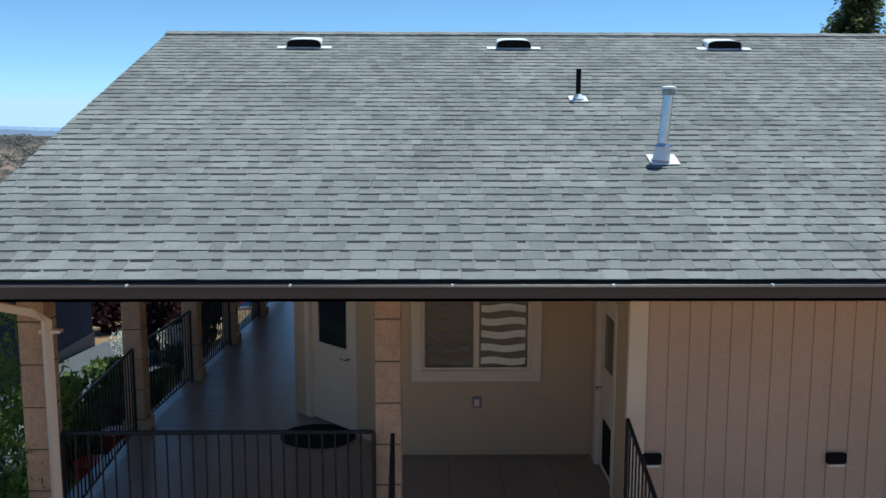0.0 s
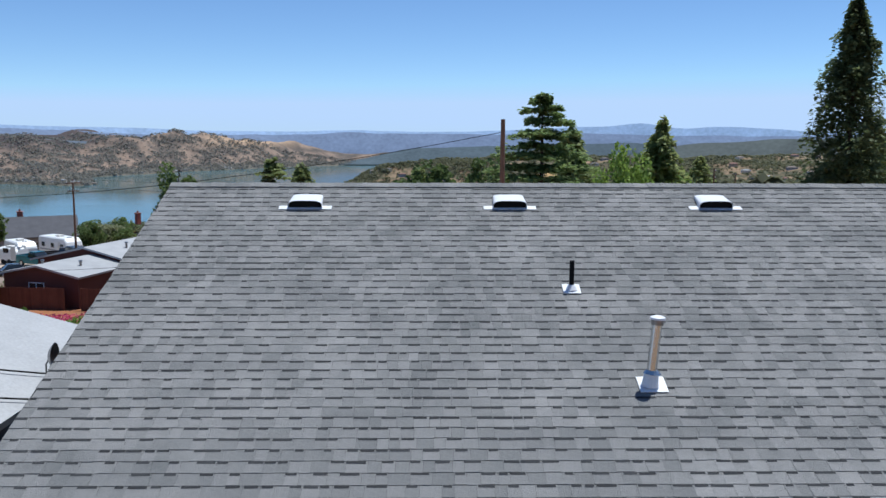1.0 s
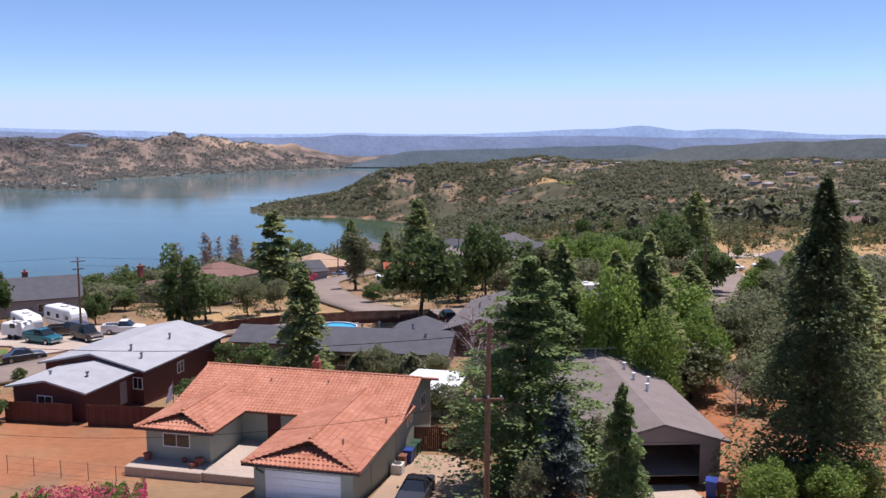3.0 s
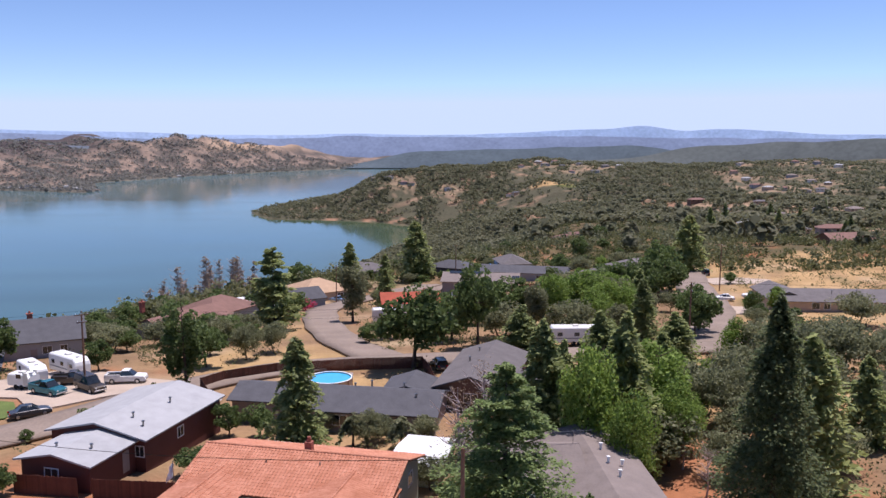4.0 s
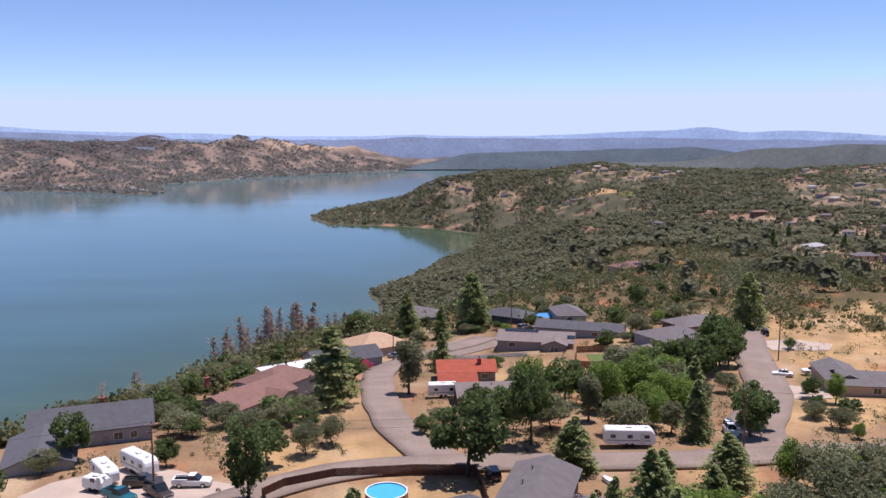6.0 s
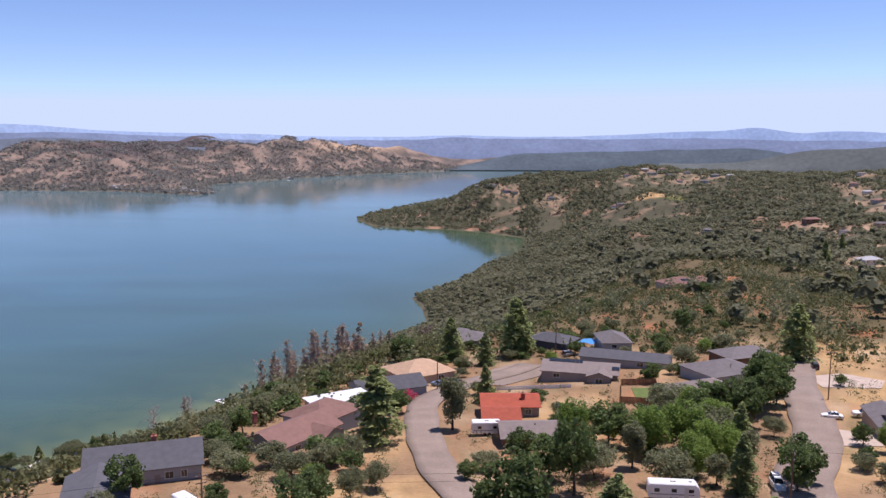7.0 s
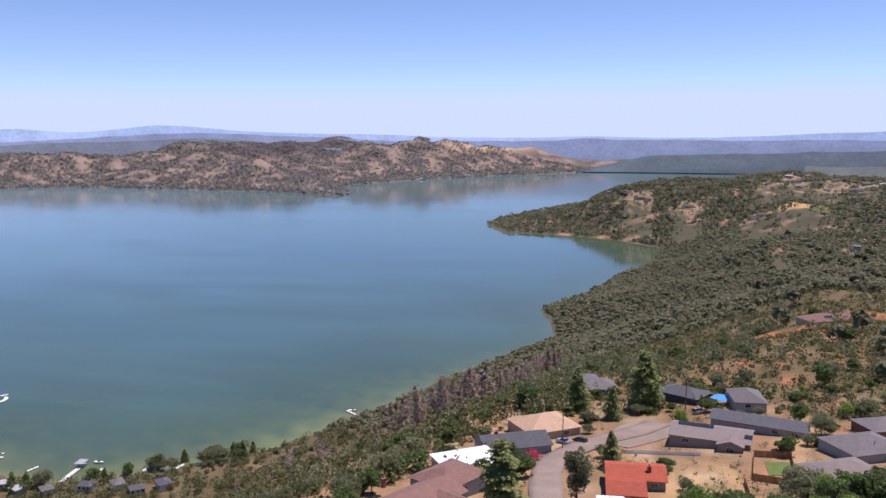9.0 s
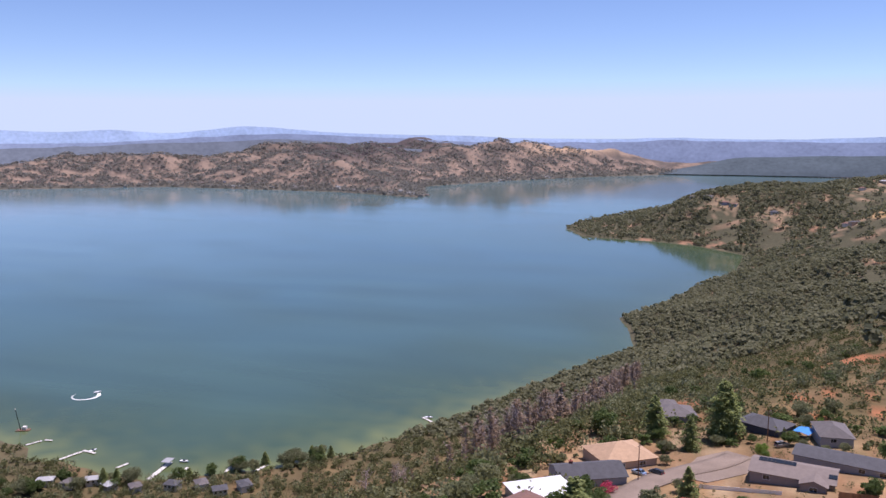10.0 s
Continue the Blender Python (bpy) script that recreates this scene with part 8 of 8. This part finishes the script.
BIN_BLUE, BIN_GREEN, BIN_TAN = mat("blue_bin_plastic", (0.02, 0.05, 0.25), 0.5), mat("green_bin_plastic", (0.03, 0.07, 0.04), 0.5), mat("brown_bin_plastic", (0.22, 0.09, 0.05), 0.5)
bin_(-1.1, 60.2, -14, BIN_BLUE, "blue plastic wheelie bin beside the wall")
bin_(-0.9, 61.3, -14, BIN_GREEN, "dark green wheelie bin beside the wall")
bin_(-0.6, 62.4, -14, BIN_GREEN, "dark green wheelie bin beside the wall")
bin_(-1.5, 59.2, -14, BIN_TAN, "brown plastic bin beside the wall", 0.85)
bin_(17.2, 50.2, -22, BIN_BLUE, "blue plastic wheelie bin beside the open garage", 1.1)
bin_(17.9, 50.4, -22, BIN_TAN, "brown plastic bin beside the open garage", 1.0)
ac = thing("cooling_unit", pose(-1.8, 57.6, gz(-1.8, 57.6) + 0.1, 0, 0, -14), "pale metal cooling unit beside the wall", "cooling unit")
Mesh().box(-0.4, -0.4, 0, 0.4, 0.4, 0.75, bev=0.03).link("case", M["wall_white"], ac)
Mesh().tube([(0, 0, 0.75), (0, 0, 0.79)], 0.3, 14).link("fan_guard", M["galv"], ac)
ac2 = thing("cooling_unit", pose(-20.9, 79.5, gz(-20.9, 79.5), 0, 0, -16), "white metal cooling unit beside the maroon house", "cooling unit")
Mesh().box(-0.6, -0.6, 0, 0.6, 0.6, 1.1, bev=0.03).link("case", M["wall_white"], ac2)
for k in range(7):
    Mesh().box(-0.5, -0.615, 0.15 + 0.12 * k, 0.5, -0.601, 0.21 + 0.12 * k).link("louvre", M["wall_grey"], ac2)
fg = thing("flag", pose(-19.6, 66.5, gz(-19.6, 66.5) + 0.4), "white flag hanging from a thin pole", "flag")
Mesh().tube([(0, 0, 0), (0, 0, 4.3)], 0.03, 8).link("pole", M["galv"], fg)
cl = Mesh()
N = 7
for i in range(N):
    for j in range(N):
        u, v_ = i / (N - 1), j / (N - 1)
        cl.v.append((-0.62 * u * (0.55 + 0.45 * v_) + 0.04 * math.sin(v_ * 7), 0.08 * math.sin(u * 7 + v_ * 3), 4.2 - 1.25 * v_ - 0.55 * u))
cl.f = [(i * N + j, (i + 1) * N + j, (i + 1) * N + j + 1, i * N + j + 1) for i in range(N - 1) for j in range(N - 1)]
co_ = cl.link("cloth", M["cloth_white"], fg)
co_.modifiers.new("thickness", "SOLIDIFY").thickness = 0.01
mb = thing("gate_post", pose(2.6, 42.4, gz(2.6, 42.4) - 0.1), "pale capped wooden post beside the gravel drive", "post")
Mesh().box(-0.16, -0.16, 0, 0.16, 0.16, 1.35, bev=0.02).link("post", M["wall_grey"], mb)
Mesh().add([(-0.2, -0.2, 1.35), (0.2, -0.2, 1.35), (0.2, 0.2, 1.35), (-0.2, 0.2, 1.35), (0, 0, 1.55)], [(0, 1, 4), (1, 2, 4), (2, 3, 4), (3, 0, 4), (3, 2, 1, 0)]).link("cap", M["wall_grey"], mb)
bt = thing("boat", pose(19.2, 114.5, gz(19.2, 114.5) + 0.2, 0, 0, 120), "small white upturned boat in a dry yard", "boat")
loft([[(x, -w_, 0), (x, -w_ * 0.8, 0.4), (x, 0, 0.55), (x, w_ * 0.8, 0.4), (x, w_, 0)] for x, w_ in ((-1.5, 0.5), (-0.5, 0.65), (0.6, 0.6), (1.4, 0.3), (1.8, 0.05))]).link("hull", M["whitemetal"], bt)
tp = thing("carport", pose(19.5, 271, gz(19.5, 271), 0, 0, -25), "blue tarpaulin stretched over a carport frame", "carport")
Mesh().slab([(-2.6, -3, 2.3), (0, -3, 2.7), (0, 3, 2.7), (-2.6, 3, 2.3)], 0.04).slab([(0, -3, 2.7), (2.6, -3, 2.3), (2.6, 3, 2.3), (0, 3, 2.7)], 0.04).link("tarpaulin", mat("blue_tarpaulin", (0.05, 0.25, 0.6), 0.5), tp)
for a in (-2.5, 2.5):
    for b in (-2.8, 2.8):
        Mesh().tube([(a, b, 0), (a, b, 2.3)], 0.05, 6).link("post", M["galv"], tp)
for px, py, col in ((-4.6, 12.6, "brick"), (-4.6, 14.2, "lamp_red"), (-4.7, 15.4, "lamp_red"), (-5.2, 16.9, "brick")):
    pt = thing("flower_pot", pose(px, py, gz(px, py)), "red glazed flower pot below the porch rail", "flower pot", "porch pots")
    Mesh().tube([(0, 0, 0), (0, 0, 0.35), (0, 0, 0.42)], [0.15, 0.22, 0.24], 14).link("pot", M[col], pt)


# ---- far houses on the hillsides ----
def far_house(x, y, deg, w, d, wall_m, roof_m, label):
    h = thing("house", pose(x, y, gz(x, y) + 1.6, 0, 0, deg), label, "house", "hillside houses")
    a, b = Mesh(), Mesh()
    hip(a, b, -w / 2, w / 2, -d / 2, d / 2, -5, 3.2, 0.38, 0.7)
    a.link("wall", wall_m, h)
    b.link_each(("roof",), roof_m, h)
    for k in range(3):
        Mesh().box(-w / 2 + w * (k + 0.5) / 3 - 0.8, -d / 2 - 0.06, 0.9, -w / 2 + w * (k + 0.5) / 3 + 0.8, -d / 2 - 0.01, 2.3).link("window", M["glassdark"], h)


rng = random.Random(44)
FAR_PLOTS = """-135 2029; -99 1979; -65 1946; -46 1935; 36 1859; 208 1979; 281 2258; 269 2019; 325 2249; 310 2021; 320 1941; 358 2071; 371 1930; 407 1995; 429 1944; 154 1665; 166 1647; 765 2109; 955 2375; 868 2031; 1016 2308; 886 1955; 625 1757; 624 1682; 571 1490; 519 1307; 588 1413; 703 1654; 569 1284; 622 1349; 702 1499; 688 1535; 868 1810"""
for plot in FAR_PLOTS.split(";"):
    x, y = map(float, plot.split())
    roofs, walls = rng.choice(("roof_grey", "roof_white", "roof_brown", "roof_taupe", "roof_dark")), rng.choice(("wall_white", "wall_tan", "wall_white", "wall_grey"))
    far_house(x, y, rng.uniform(-40, 40), rng.uniform(13, 21), rng.uniform(9, 13), M[walls], M[roofs], "distant hillside house with a " + roofs[5:] + " coloured roof among trees")
far_house(235, 1186, -30, 12, 9, M['wall_grey'], M['roof_grey'], "grey house with a grey roof on the hillside")
far_house(364, 1161, 12, 22, 11, M['wall_brown'], M['roof_brown'], "brown house with a brown roof on the hillside")
far_house(419, 1073, -8, 18, 9, M['wall_tan'], M['roof_grey'], "tan house with a grey roof on the hillside")
far_house(374, 1068, 35, 9, 8, M['wall_white'], M['roof_grey'], "white house with a grey roof on the hillside")
far_house(246, 648, 24, 16, 10, M['wall_white'], M['roof_white'], "white house with a white roof on the hillside")
far_house(405, 871, -6, 17, 10, M['wall_grey'], M['roof_grey'], "grey house with a grey roof on the hillside")
far_house(410, 815, 4, 14, 10, M['wall_tan'], M['roof_taupe'], "tan house with a taupe roof on the hillside")
far_house(262, 543, -5, 22, 10, M['wall_mauve'], M['roof_brown'], "mauve house with a brown roof on the hillside")
far_house(248, 567, 8, 15, 9, M['wall_tan'], M['roof_grey'], "tan house with a grey roof on the hillside")
far_house(360, 864, -20, 12, 9, M['wall_white'], M['roof_taupe'], "white house with a taupe roof on the hillside")


def shore_house(x, y, deg, w, d, wall_m, roof_m):
    h = thing("house", pose(x, y, gz(x, y) + 0.4, 0, 0, deg), "small pale house at the foot of the far hills", "house", "far shore houses")
    a, b = Mesh(), Mesh()
    gable(a, b, -w / 2, w / 2, -d / 2, d / 2, -3, 3.4, "x", 0.4)
    a.link_each(("wall", "gable"), wall_m, h)
    b.link_each(("roof",), roof_m, h)


ring_pts = [Vector((*p, 0)) for p in FAR_SHORE[1:10]]
for i in range(64):
    k = rng.choice((1, 2, 2, 3, 3, 4, 5, 6, 7))
    p = ring_pts[k].lerp(ring_pts[min(k + 1, 8)], rng.random())
    shore_house(p.x + rng.uniform(-20, 20), p.y + rng.uniform(25, 110), rng.uniform(-30, 30), rng.uniform(11, 20), rng.uniform(8, 12), M[rng.choice(("wall_white", "wall_white", "wall_tan"))], M[rng.choice(("roof_white", "roof_grey", "roof_taupe"))])

# ---- docks and shore ----
def dock(x, y, deg, L, w, label, roofed=False):
    d = thing("dock", pose(x, y, LAKE + 0.5, 0, 0, deg), label, "dock", "lake docks")
    n = int(L / 1.2)
    for k in range(n):
        Mesh().box(-w / 2, k * 1.2 + 0.03, 0, w / 2, k * 1.2 + 1.17, 0.12).link("plank", M["wall_white"], d)
    for k in range(0, n + 1, 4):
        for s in (-1, 1):
            Mesh().tube([(s * w / 2, k * 1.2, -2), (s * w / 2, k * 1.2, 1.0)], 0.12, 6).link("pile", M["pole"], d)
    if roofed:
        Mesh().slab([(-3, L - 9, 3), (3, L - 9, 3), (3, L - 1, 3.2), (-3, L - 1, 3.2)], 0.15).link("canopy", M["wall_grey"], d)
        for s in (-2.8, 2.8):
            for t_ in (L - 8.8, L - 1.2):
                Mesh().tube([(s, t_, 0), (s, t_, 3)], 0.1, 6).link("post", M["galv"], d)


dock(-364.8, 432, 9.5, 31, 3.4, "long pale dock with a roofed boat lift", True)
dock(-445.7, 438, -12.7, 19, 2.2, "weathered wooden dock with a cross arm")
dock(-442.5, 457.6, -97, 12, 2.2, "cross arm of a weathered wooden dock")
dock(-397.9, 440, -12, 10, 2.0, "short white dock by the beach")
dock(-351.4, 446, 7, 13, 2.0, "short pale wooden dock")
dock(-324.1, 460, 12, 14, 2.0, "short pale wooden dock")
dock(-306.1, 468, -6, 14, 2.4, "white dock below the shore houses")
dock(-489.6, 451, -20, 13, 1.8, "white dock by the wooded point")
dock(-484.6, 464, -80, 7, 1.8, "cross arm of a white dock")
dock(-228, 600, 55, 16, 2.0, "small white dock below the slope")
barge = thing("crane_barge", pose(-517, 475, LAKE, 0, 0, 25), "dark barge with a leaning crane mast and a white cabin", "barge")
Mesh().box(-5, -2.5, -0.4, 5, 2.5, 0.7, bev=0.15).link("hull", M["wall_brown"], barge)
Mesh().box(-0.5, -1.5, 0.7, 2.5, 1.5, 3.2, bev=0.15).link("cabin", M["wall_white"], barge)
Mesh().tube([(-2, 0, 0.7), (-5, 0, 17)], [0.35, 0.2], 8).link("mast", M["iron"], barge)
Mesh().box(-5.4, -0.4, 16.6, -4.6, 0.4, 17.4, bev=0.1).link("pulley_head", M["wall_white"], barge)
for bx, by, dg in ((-436, 459.5, 80), (-362, 466, 10), (-236, 610, 20)):
    b = thing("boat", pose(bx, by, LAKE + 0.15, 0, 0, dg), "small white motorboat on the lake", "boat", "lake boats")
    loft([[(x, -w_, 0.9), (x, -w_ * 0.7, 0.0), (x, w_ * 0.7, 0.0), (x, w_, 0.9)] for x, w_ in ((-3, 1.1), (0, 1.25), (2.2, 0.8), (3.4, 0.05))]).link("hull", M["whitemetal"], b)
    Mesh().box(-0.6, -0.8, 0.85, 1.0, 0.8, 1.5, bev=0.15).link("windscreen", M["glassdark"], b)
wk = thing("motorboat", pose(-532, 570, LAKE + 0.1, 0, 0, 60), "white speedboat circling on the lake with its foam", "boat")
loft([[(x, -w_, 0.9), (x, -w_ * 0.7, 0.0), (x, w_ * 0.7, 0.0), (x, w_, 0.9)] for x, w_ in ((-3, 1.1), (0, 1.25), (2.2, 0.8), (3.4, 0.05))]).link("hull", M["whitemetal"], wk)
fo = Mesh()
for k in range(26):
    a0, a1 = 0.16 * k, 0.16 * (k + 1)
    wd = 1.6 * (1 - k / 28)
    fo.add([((11 + s * wd) * math.cos(-a) - 11, (11 + s * wd) * math.sin(-a) - 3, zz) for a in (a0, a1) for s in (-1, 1) for zz in (-0.05, 0.06)], [(1, 3, 7, 5), (0, 4, 6, 2), (0, 1, 5, 4), (2, 6, 7, 3)])
fo.link("foam", M["cloth_white"], wk)
for i in range(9):
    x, y = -420 + i * 16 + rng.uniform(-4, 4), 398 + i * 4.5 + rng.uniform(-5, 5)
    far_house(x, y, rng.uniform(-50, 50), rng.uniform(7, 11), rng.uniform(6, 8), M["wall_white"], M[rng.choice(("roof_white", "roof_grey", "roof_dark"))], "small lakeside cabin among shore trees")
for i in range(46):
    x = rng.uniform(-480, -260)
    y = np.interp(x, [-480, -365, -280], [372, 432, 515]) - rng.uniform(3, 26)
    plant(rng.choice(("oak", "oak", "conifer", "olive")), x, float(y), rng.uniform(7, 12), 1.1)
